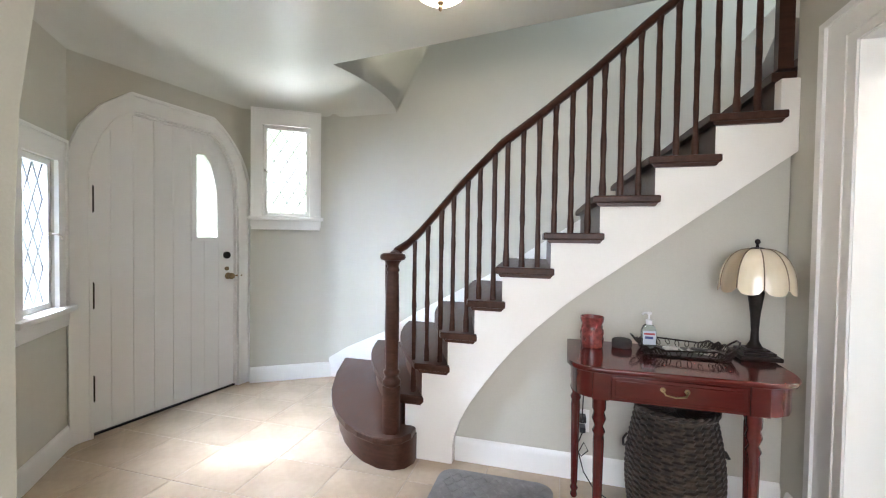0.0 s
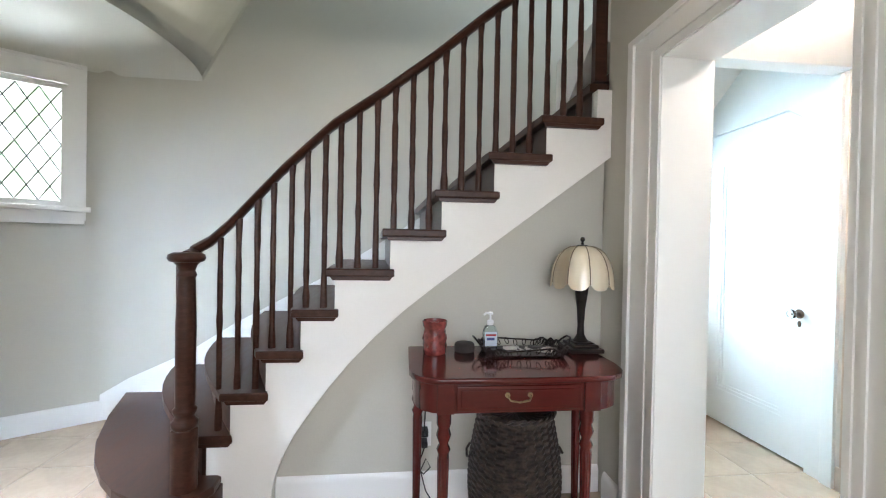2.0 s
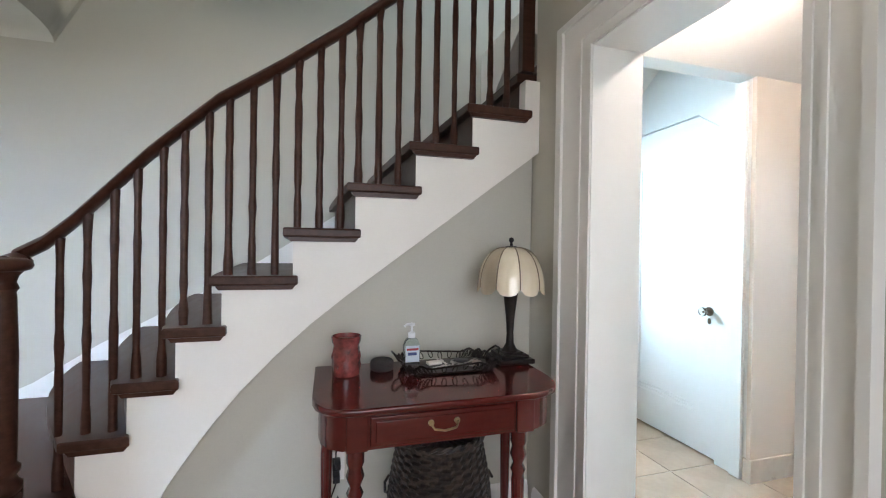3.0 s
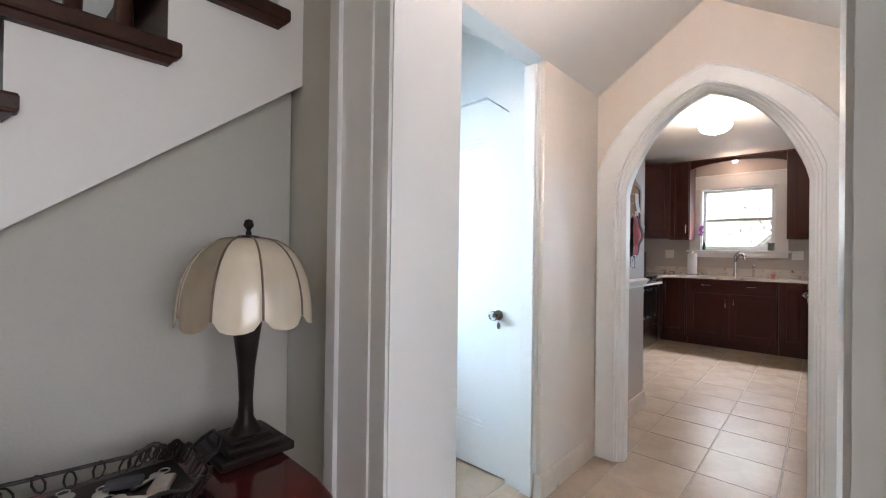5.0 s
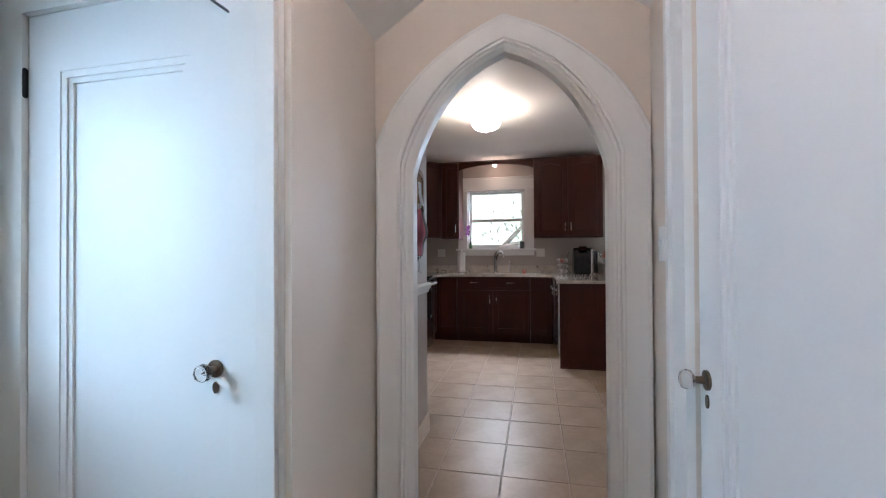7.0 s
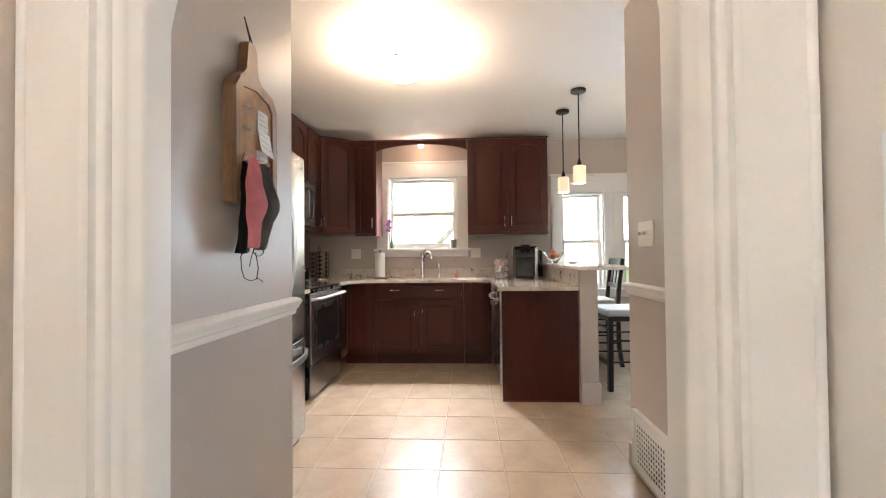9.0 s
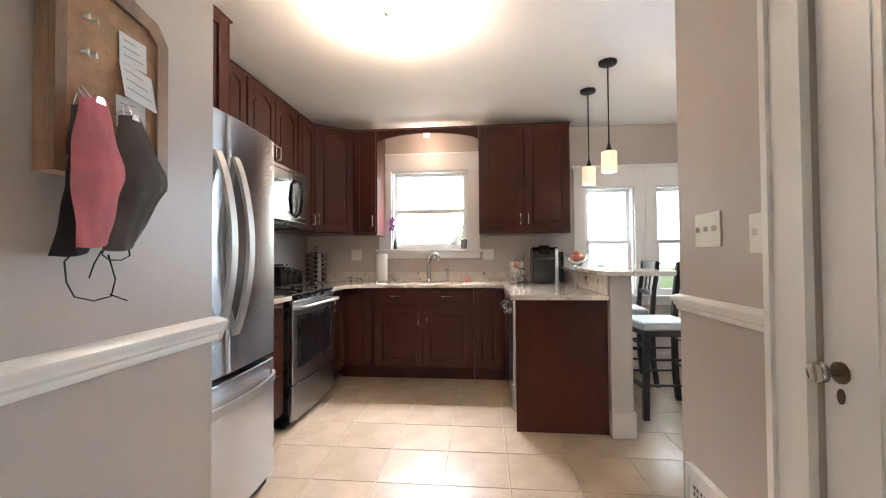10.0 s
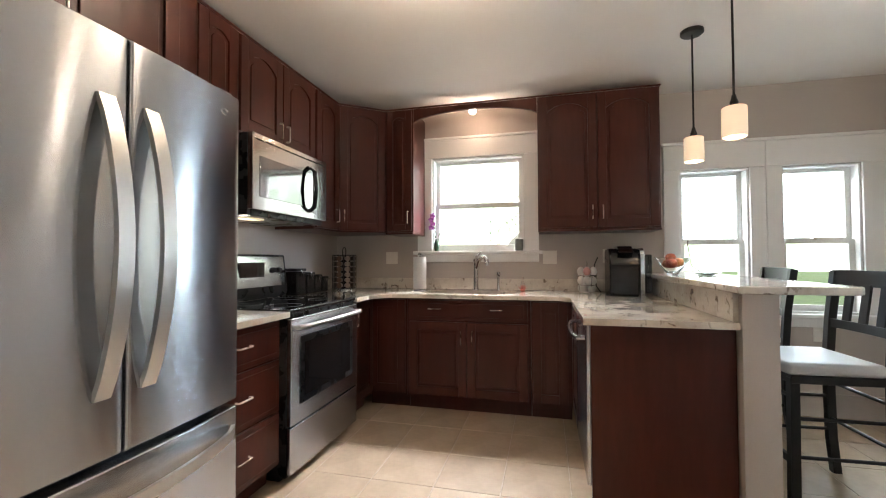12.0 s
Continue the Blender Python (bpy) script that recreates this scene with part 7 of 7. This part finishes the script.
for j, (z, r, n) in enumerate(((0.035, 0.045, 5), (0.095, 0.052, 6), (0.17, 0.055, 6))):
    for k in range(n):
        bm = fresh()
        a = 2 * math.pi * k / n + j
        lathe(bm, [(0.0, -0.034), (0.017, -0.028), (0.029, -0.008), (0.027, 0.014), (0.015, 0.031), (0.0, 0.037)], seg=12, cap=False)
        bmesh.ops.translate(bm, verts=bm.verts[:], vec=(7.38 + r * math.cos(a), 1.70 + r * math.sin(a), Z + z))
        part("egg", bm, SHELL[1 if (j == 2 and k % 2) else 0], E_)

# small pink scrubber by the sink
T_ = thing("dish_brush", "small pink scrubber with a clear handle", "brush", at=(7.42, 2.21, Z))
bm = fresh()
for k in range(18):
    a, b = 2.4 * k, 0.3 + 0.06 * k
    c = Vector((7.42, 2.21, Z + 0.012))
    tube(bm, [c, c + Vector((math.cos(a) * math.cos(b), math.sin(a) * math.cos(b), abs(math.sin(b)))) * 0.045], [0.004, 0.001], 5)
box(bm, 7.40, 2.19, Z, 7.44, 2.23, Z + 0.02, 0.006)
part("bristles", bm, material("pink_plastic", (0.62, 0.16, 0.12), 0.4, vary=0.1), T_)
bm = fresh()
lathe(bm, [(0.010, Z + 0.022), (0.012, Z + 0.05), (0.007, Z + 0.09), (0.009, Z + 0.12), (0.0, Z + 0.125)], 7.42, 2.21, 12, cap=False)
part("handle", bm, glass("clear_handle", (0.95, 0.9, 0.88), 0.1), T_)

# orchid and cup on the window sill
SILL = 1.2495
V = thing("orchid_vase", "green glass bud vase with one purple orchid stem", "vase", at=(7.525, 2.985, SILL))
bm = fresh()
lathe(bm, [(0.0, SILL), (0.018, SILL + 0.002), (0.024, SILL + 0.03), (0.02, SILL + 0.075), (0.012, SILL + 0.10), (0.014, SILL + 0.108)], 7.525, 2.985, 18, cap=False)
part("vase", bm, material("green_glass", (0.06, 0.12, 0.06), 0.1, vary=0.15, bump=0, coat=0.4), V, "dark green glass")
bm = fresh()
tube(bm, [(7.525, 2.985, SILL + 0.05), (7.52, 2.99, SILL + 0.16), (7.515, 3.01, SILL + 0.25), (7.51, 3.02, SILL + 0.33)], 0.0025, 6)
part("stem", bm, material("stem_green", (0.08, 0.14, 0.04), 0.5), V)
for s, (dy, dz, ln) in enumerate(((-0.03, 0.14, 0.06), (-0.09, 0.11, 0.03), (0.03, 0.12, 0.05))):
    bm = fresh()
    prism(bm, [(0, -0.004), (ln * 0.5, -0.012), (ln, 0.0), (ln * 0.5, 0.012)], lambda u, v, w: Vector((7.52 + w, 2.985 + dy * 0.6 - u * 0.4, SILL + dz + u * 0.5 + v)), 0.002)
    part("leaf", bm, material("leaf_green", (0.06, 0.12, 0.04), 0.5), V)
ORCHID = material("orchid_purple", (0.42, 0.11, 0.46), 0.5, scale=40, vary=0.2)
rng = random.Random(7)
for k in range(4):
    c = Vector((7.505, 3.025 - 0.012 * (k % 2), SILL + 0.215 + 0.036 * k))
    for j in range(5):
        a = 2 * math.pi * j / 5 + rng.random()
        d = Vector((-0.3, math.cos(a), math.sin(a))).normalized()
        s = d.cross(Vector((1, 0, 0))).normalized()
        bm = fresh()
        prism(bm, [(0.0, 0.0), (0.012, 0.011), (0.024, 0.009), (0.030, 0.0), (0.024, -0.009), (0.012, -0.011)], lambda u, v, w: c + d * u + s * v + Vector((-w - u * u * 6, 0, 0)), 0.0015)
        part("petal", bm, ORCHID, V)
bm = fresh()
lathe(bm, [(0.0, SILL), (0.032, SILL), (0.035, SILL + 0.004), (0.037, SILL + 0.10), (0.034, SILL + 0.10), (0.032, SILL + 0.01), (0.0, SILL + 0.008)], 7.53, 2.245, 22, cap=False)
single("cup", bm, material("grey_pewter", (0.20, 0.20, 0.19), 0.35, 0.6, scale=15, vary=0.2), "small grey metal cup on the window sill", "cup", at=(7.53, 2.245, SILL))

# fruit bowl and dish on the bar
ZB = 1.068
B_ = thing("fruit_bowl", "clear glass bowl of peaches and red fruit", "bowl", at=(6.98, 1.185, ZB))
bm = fresh()
lathe(bm, [(0.0, ZB), (0.035, ZB + 0.002), (0.04, ZB + 0.012), (0.075, ZB + 0.06), (0.11, ZB + 0.115), (0.107, ZB + 0.116), (0.07, ZB + 0.062), (0.035, ZB + 0.018), (0.0, ZB + 0.014)], 6.98, 1.185, 28, cap=False)
part("bowl", bm, CRYSTAL, B_, "clear glass")
for x, y, z, r, c in ((0.03, 0.02, 0.07, 0.036, (0.55, 0.20, 0.09)), (-0.035, 0.015, 0.075, 0.037, (0.50, 0.12, 0.08)), (0.0, -0.04, 0.08, 0.035, (0.60, 0.28, 0.12)), (0.0, 0.01, 0.115, 0.034, (0.52, 0.15, 0.08))):
    bm = fresh()
    bmesh.ops.create_uvsphere(bm, u_segments=16, v_segments=10, radius=r)
    for v in bm.verts:
        v.co.z *= 0.92 - 0.12 * math.exp(-(v.co.x**2 + v.co.y**2) / (r * 0.35) ** 2)
    bmesh.ops.translate(bm, verts=bm.verts[:], vec=(6.98 + x, 1.185 + y, ZB + z))
    single("peach", bm, material("peach_skin", c, 0.5, scale=25, vary=0.25), "ripe red and orange peach in the glass bowl", "peach", "fruit in the bowl", at=(6.98 + x, 1.185 + y, ZB + z - r))
bm = fresh()
lathe(bm, [(0.0, ZB), (0.04, ZB + 0.001), (0.085, ZB + 0.012), (0.086, ZB + 0.016), (0.04, ZB + 0.006), (0.0, ZB + 0.005)], 6.92, 1.0, 26, cap=False)
single("glass_dish", bm, material("olive_glass", (0.22, 0.24, 0.12), 0.12, scale=12, vary=0.3, coat=0.4), "shallow olive glass dish on the bar", "dish", at=(6.92, 1.0, ZB))
bm = fresh()
tube(bm, [(6.93, 1.02, ZB + 0.012), (6.96, 1.075, ZB + 0.06), (6.98, 1.09, ZB + 0.20), (6.975, 1.085, ZB + 0.285)], [0.004, 0.0035, 0.003, 0.002], 6)
single("dry_twig", bm, material("twig", (0.10, 0.07, 0.05), 0.7), "thin dark twig standing in the dish", "twig", at=(6.93, 1.02, ZB + 0.01))

# ---- kitchen: outlets, switches, vent ----
PLATE = material("ivory_plate", (0.74, 0.71, 0.64), 0.35, vary=0.02)


def outlet(y, z, w=0.115, h=0.115):
    o = thing("wall_outlet", "ivory wall outlet plate above the worktop", "outlet", at=(KX, y, z))
    bm = fresh()
    box(bm, KX - 0.006, y - w / 2, z - h / 2, KX - 0.0005, y + w / 2, z + h / 2, 0.002)
    part("plate", bm, PLATE, o)
    for s in (-1, 1):
        bm = fresh()
        box(bm, KX - 0.008, y + s * w / 4 - 0.015, z - 0.03, KX - 0.0055, y + s * w / 4 + 0.015, z + 0.03, 0.001)
        part("socket", bm, PLATE, o)


for y, z in ((3.43, 1.19), (1.985, 1.19), (1.50, 1.20)):
    outlet(y, z)
outlet(0.045, 0.61, 0.08)
for x0, x1, z0, z1, n in ((4.625, 4.795, 1.19, 1.315, 3), (4.395, 4.465, 1.165, 1.285, 1)):
    s = thing("light_switch", "ivory wall switch plate with small toggles", "switch", at=((x0 + x1) / 2, 1.2, z0))
    bm = fresh()
    box(bm, x0, 1.2005, z0, x1, 1.207, z1, 0.002)
    part("plate", bm, PLATE, s)
    for k in range(n):
        x = x0 + (x1 - x0) * (k + 0.5) / n
        bm = fresh()
        box(bm, x - 0.005, 1.206, (z0 + z1) / 2 - 0.006, x + 0.005, 1.221, (z0 + z1) / 2 + 0.012, 0.002)
        part("toggle", bm, PLATE, s)
VN = thing("floor_vent", "white pierced metal wall vent near the floor", "vent", at=(4.67, 1.2, 0.04))
# solid black sheet for the dark behind the grille; the wall has no hole
bm = fresh()
box(bm, 4.48, 1.2165, 0.045, 4.86, 1.2185, 0.32)
part("backing", bm, BLACK, VN, "black sheet standing in for the shaded duct", 0)
bm = fresh()
holes = [(0.035 + 0.026 * i, 0.052 + 0.026 * i, 0.03 + 0.026 * j + 0.04, 0.047 + 0.026 * j + 0.04) for i in range(12) for j in range(8)]
wall_with_holes(bm, lambda u, v, w: Vector((4.48 + u, 1.2195 + w, v)), 0.38, 0.045, 0.32, 0.003, holes)
part("grille", bm, WHITE, VN, "white pierced grille", 0)
bm = fresh()
ring_trim(bm, [(4.50, 0.065), (4.50, 0.30), (4.84, 0.30), (4.84, 0.065), (4.50, 0.065)], [(4.468, 0.035), (4.468, 0.33), (4.872, 0.33), (4.872, 0.035), (4.468, 0.035)], lambda u, v, w: Vector((u, 1.2005 + w, v)), 0.026)
part("frame", bm, WHITE, VN)

# ---- memo board with face masks ----
BOARD = material("oak_board", (0.22, 0.12, 0.065), 0.45, scale=4, vary=0.25, fine=50, bump=0.06, stretch=(6, 6, 1))
CORK = material("cork", (0.40, 0.23, 0.125), 0.85, scale=40, vary=0.15, fine=250, bump=0.3)
YB = 2.742
MB = thing("memo_board", "oak paddle-shaped cork memo board on the wall", "memo board", at=(3.83, 2.78, 1.31))
shape = [(3.715, 1.31), (3.965, 1.31), (3.965, 1.63), (3.957, 1.655), (3.93, 1.68), (3.885, 1.70), (3.862, 1.72), (3.858, 1.80), (3.845, 1.815), (3.815, 1.815), (3.802, 1.80), (3.797, 1.72), (3.775, 1.70), (3.745, 1.68), (3.722, 1.655), (3.715, 1.63)]
bm = fresh()
prism(bm, shape, lambda u, v, w: Vector((u, YB + 0.006 + w, v)), 0.031, 0.003)
part("backing", bm, BOARD, MB)
cin = [(3.735, 1.34), (3.735, 1.63), (3.757, 1.652), (3.83, 1.665), (3.91, 1.652), (3.935, 1.63), (3.935, 1.34), (3.735, 1.34)]
cout = [(3.715, 1.31), (3.715, 1.64), (3.74, 1.678), (3.83, 1.70), (3.935, 1.678), (3.965, 1.64), (3.965, 1.31), (3.715, 1.31)]
bm = fresh()
ring_trim(bm, cin, cout, lambda u, v, w: Vector((u, YB + 0.0055 + w, v)), -0.012)
part("frame", bm, BOARD, MB, "oak frame", 0)
bm = fresh()
prism(bm, cin[:-1], lambda u, v, w: Vector((u, YB + 0.001 + w, v)), 0.004)
part("cork_panel", bm, CORK, MB, "cork panel", 0)
bm = fresh()
tube(bm, [(3.822, 2.75, 1.805), (3.828, 2.765, 1.86), (3.83, 2.775, 1.90)], 0.002, 5)
tube(bm, [(3.838, 2.75, 1.805), (3.832, 2.765, 1.86), (3.83, 2.775, 1.90)], 0.002, 5)
part("string", bm, BLACK, MB, "dark hanging string")


def on_board(u, v, w):
    return Vector((u, YB - w, v))


INK = material("grey_ink", (0.42, 0.42, 0.43), 0.7)
for k, (u0, u1, z0, z1, tilt, lift) in enumerate(((3.842, 3.908, 1.555, 1.615, 0.0, 0.002), (3.845, 3.925, 1.485, 1.56, -0.12, 0.012), (3.835, 3.905, 1.42, 1.485, 0.08, 0.003))):
    n_ = thing("pinned_note", "small white printed note pinned to the cork board", "note", "notes on the board", at=((u0 + u1) / 2, YB, z0))
    f_ = lambda u, v, w: on_board(u + tilt * (v - z0) * 0.3, v + tilt * (u - u0), 0.0005 + w + lift * (z1 - v) / (z1 - z0))
    bm = fresh()
    prism(bm, slab_rect(u0, u1, z0, z1), f_, 0.0012)
    part("sheet", bm, PAPER, n_, "", 0)
    for j in range(3):
        bm = fresh()
        zz = z0 + (z1 - z0) * (0.25 + 0.25 * j)
        prism(bm, slab_rect(u0 + 0.008, u1 - 0.01 - 0.008 * j, zz, zz + 0.0025), lambda u, v, w: f_(u, v, w + 0.0014), 0.0004)
        part("printed_line", bm, INK, n_, "", 0)
for u, v in ((3.768, 1.60), (3.766, 1.535)):
    bm = fresh()
    for dx in (0.0, 0.016):
        tube(bm, [on_board(u + dx, v, 0.0), on_board(u + dx, v, 0.006), on_board(u + dx + 0.003, v, 0.012)], [0.003, 0.004, 0.006], 8)
    single("push_pins", bm, PLATE, "pair of clear push pins in the cork board", "push pin", at=(u, YB, v))


def mask_shape(bm, left, right, z1, h, belly, lift):
    """A hanging cloth face mask, folded along its middle seam: left and right edges at the top, the belly and the foot."""
    N, Mv = 12, 20
    front = []
    for i in range(Mv + 1):
        s = i / Mv
        a, b = (float(np.interp(s, (0, belly - 0.06, belly + 0.06, 1), (e[0], e[1], e[1], e[2]))) for e in (left, right))
        fold = math.exp(-((s - belly) / 0.2) ** 2)
        row = []
        for j in range(N + 1):
            q = j / N
            dip = 0.006 * math.sin(math.pi * q) if s == 1 else 0.0
            row.append(bm.verts.new(on_board(a + (b - a) * q, z1 - h * s + 0.012 * q - dip, 0.010 + lift + (0.012 + 0.022 * fold) * math.sin(math.pi * q) ** 0.8 + 0.002 * math.sin(s * 17 + q * 6) + 0.0015 * math.sin(q * 19 - s * 7))))
        front.append(row)
    for a, b in zip(front, front[1:]):
        for j in range(N):
            bm.faces.new((a[j], a[j + 1], b[j + 1], b[j]))
    bmesh.ops.solidify(bm, geom=bm.faces[:], thickness=0.002)
    bmesh.ops.recalc_face_normals(bm, faces=bm.faces[:])


LONG_LOOP = [(3.752, 1.175), (3.733, 1.155), (3.737, 1.12), (3.751, 1.094), (3.788, 1.083), (3.823, 1.088), (3.832, 1.12), (3.816, 1.168)]
SMALL_LOOP = [(3.806, 1.182), (3.803, 1.168), (3.818, 1.158), (3.845, 1.157), (3.864, 1.166), (3.862, 1.18)]
for left, right, z1, h, belly, col, lift, loop_, lab in (
    ((3.745, 3.735, 3.712), (3.775, 3.80, 3.785), 1.43, 0.265, 0.5, (0.03, 0.028, 0.03), -0.006, LONG_LOOP, "black cloth face mask hanging from a clip"),
    ((3.737, 3.722, 3.737), (3.790, 3.824, 3.796), 1.44, 0.26, 0.5, (0.82, 0.27, 0.31), 0.018, None, "pink cloth face mask hanging from a clip"),
    ((3.829, 3.819, 3.800), (3.879, 3.949, 3.868), 1.44, 0.265, 0.47, (0.17, 0.145, 0.135), 0.004, SMALL_LOOP, "dark grey cloth face mask hanging from a clip"),
):
    u = (left[0] + right[0]) / 2
    fm = thing("face_mask", lab, "face mask", "masks on the board", at=(u, YB, z1))
    bm = fresh()
    mask_shape(bm, left, right, z1, h, belly, lift)
    part("cloth", bm, material("mask_cloth", col, 0.85, scale=14, vary=0.12, fine=350, bump=0.3), fm, "", 60)
    if loop_:
        bm = fresh()
        tube(bm, [on_board(a, b, 0.008) for a, b in loop_], 0.0015, 5)
        part("ear_loop", bm, BLACK, fm, "thin dark elastic loop")
    if loop_ is LONG_LOOP:
        bm = fresh()
        tube(bm, [on_board(a, b, 0.010) for a, b in ((3.818, 1.092), (3.838, 1.084), (3.857, 1.076))], 0.0013, 5)
        tube(bm, [on_board(a, b, 0.010) for a, b in ((3.80, 1.175), (3.785, 1.15), (3.776, 1.125))], 0.0013, 5)
        part("ear_loop", bm, BLACK, fm, "thin dark elastic loop")
    bm = fresh()
    tube(bm, [on_board(u - 0.012, z1 - 0.005, 0.01 + lift), on_board(u - 0.009, z1 + 0.02, 0.008), on_board(u, z1 + 0.03, 0.006), on_board(u + 0.009, z1 + 0.02, 0.008), on_board(u + 0.012, z1 - 0.005, 0.01 + lift)], 0.0015, 5)
    prism(bm, [(u - 0.010, z1 - 0.004), (u + 0.010, z1 - 0.004), (u + 0.006, z1 + 0.008), (u - 0.006, z1 + 0.008)], lambda a, b, c_: on_board(a, b, 0.022 + lift + c_), 0.003)
    part("clip", bm, CHROME, fm, "small bulldog clip")

# ---- outdoors: lawn and glowing backdrop sheets for the garden beyond the windows ----
bm = fresh()
bmesh.ops.create_grid(bm, x_segments=1, y_segments=1, size=400)
bmesh.ops.translate(bm, verts=bm.verts[:], vec=(0, 0, -0.45))
structure("ground", bm, material("lawn", (0.10, 0.16, 0.05), 0.9, scale=3, vary=0.3, fine=40, bump=0.3), "mown green lawn", 0)


# self-lit sheet: outdoor brightness as emission, mottled pale green to white
def glowing_garden(name, strength):
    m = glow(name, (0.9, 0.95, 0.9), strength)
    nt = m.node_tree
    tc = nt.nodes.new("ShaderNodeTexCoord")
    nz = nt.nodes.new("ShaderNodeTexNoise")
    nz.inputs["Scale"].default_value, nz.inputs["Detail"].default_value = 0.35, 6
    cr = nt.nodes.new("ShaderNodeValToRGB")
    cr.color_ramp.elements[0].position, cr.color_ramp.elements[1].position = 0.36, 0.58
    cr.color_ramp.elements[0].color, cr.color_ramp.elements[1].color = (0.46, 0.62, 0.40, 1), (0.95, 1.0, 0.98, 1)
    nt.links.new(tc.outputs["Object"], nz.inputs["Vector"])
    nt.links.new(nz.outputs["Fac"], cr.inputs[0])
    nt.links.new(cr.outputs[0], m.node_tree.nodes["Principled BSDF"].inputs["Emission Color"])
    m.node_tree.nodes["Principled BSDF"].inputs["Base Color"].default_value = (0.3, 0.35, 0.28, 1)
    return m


# the east sheet glows stronger, for whiter panes and reflections on the steel
GARDEN_GLOW, BRIGHT_GARDEN_GLOW = glowing_garden("garden_backdrop_glow", 1.7), glowing_garden("garden_backdrop_glow_bright", 3.6)
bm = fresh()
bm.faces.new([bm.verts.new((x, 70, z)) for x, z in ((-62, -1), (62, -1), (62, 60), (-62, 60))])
structure("backdrop_north", bm, GARDEN_GLOW, "glowing backdrop sheet in place of the bright distant garden", 0)
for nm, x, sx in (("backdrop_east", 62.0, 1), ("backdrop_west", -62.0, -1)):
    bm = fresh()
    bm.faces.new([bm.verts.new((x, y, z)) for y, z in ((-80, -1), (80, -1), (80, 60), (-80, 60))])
    structure(nm, bm, BRIGHT_GARDEN_GLOW if sx > 0 else GARDEN_GLOW, "glowing backdrop sheet in place of the bright distant garden", 0)
# bark and leaf colours are paled to put the outdoor glare into them
t = thing("garden_tree", "leaning garden tree with leafy limbs, colours paled for outdoor glare", "tree", at=(14.0, 4.6, -0.45))
bm = fresh()
tube(bm, [(14.0, 4.6, -0.45), (14.0, 4.2, 0.6), (14.0, 3.0, 1.35), (14.0, 1.8, 1.6), (14.0, 0.8, 1.7)], [0.16, 0.13, 0.10, 0.06, 0.03], 10)
tube(bm, [(14.0, 3.0, 1.35), (14.1, 2.2, 2.2), (14.2, 1.6, 3.2)], [0.08, 0.05, 0.02], 8)
part("trunk", bm, material("glare_paled_bark", (0.45, 0.42, 0.38), 0.9, scale=8, vary=0.3, bump=0.3), t)
rng = random.Random(5)
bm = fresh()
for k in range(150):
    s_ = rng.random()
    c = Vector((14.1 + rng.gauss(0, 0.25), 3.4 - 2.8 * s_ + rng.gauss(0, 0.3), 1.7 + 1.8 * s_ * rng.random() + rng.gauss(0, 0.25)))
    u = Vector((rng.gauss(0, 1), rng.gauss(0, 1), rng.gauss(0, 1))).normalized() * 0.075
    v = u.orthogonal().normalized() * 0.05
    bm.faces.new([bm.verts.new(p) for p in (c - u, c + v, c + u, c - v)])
part("crown", bm, material("glare_paled_leaf", (0.78, 0.84, 0.70), 0.6, scale=2, vary=0.3), t, "", 0)["kind"] = "stuff"

# ---- floor tiles ----
TX, TY, X0, Y0 = 0.375, 0.345, 4.466, 2.25
tile_mesh = []
for k in range(3):
    bm = fresh()
    box(bm, -TX / 2 + 0.003, -TY / 2 + 0.003, -0.006, TX / 2 - 0.003, TY / 2 - 0.003, 0.0)
    bmesh.ops.bevel(bm, geom=[e for e in bm.edges if all(v.co.z > -0.001 for v in e.verts)], offset=0.002, segments=1, affect="EDGES")
    tile_mesh.append(mesh_of("tile", bm, TILE, 0))
trng = random.Random(11)
for i in range(-19, 9):
    for j in range(-8, 6):
        x, y = X0 + (i + 0.5) * TX, Y0 + (j + 0.5) * TY
        hall = x < 1.5 and 1.1 < y < 3.95 and x > -2.6
        passage = 1.4 < x < 3.3 and 1.5 < y < 3.95
        room = x >= 3.2 and y > 1.05 and y < 3.6
        nook = x > 4.9 and y <= 1.05
        if hall or passage or room or nook:
            ob = new("tile", tile_mesh[trng.randrange(3)])
            ob.parent = FLOOR
            ob.location = (x, y, trng.uniform(-0.0006, 0.0004))
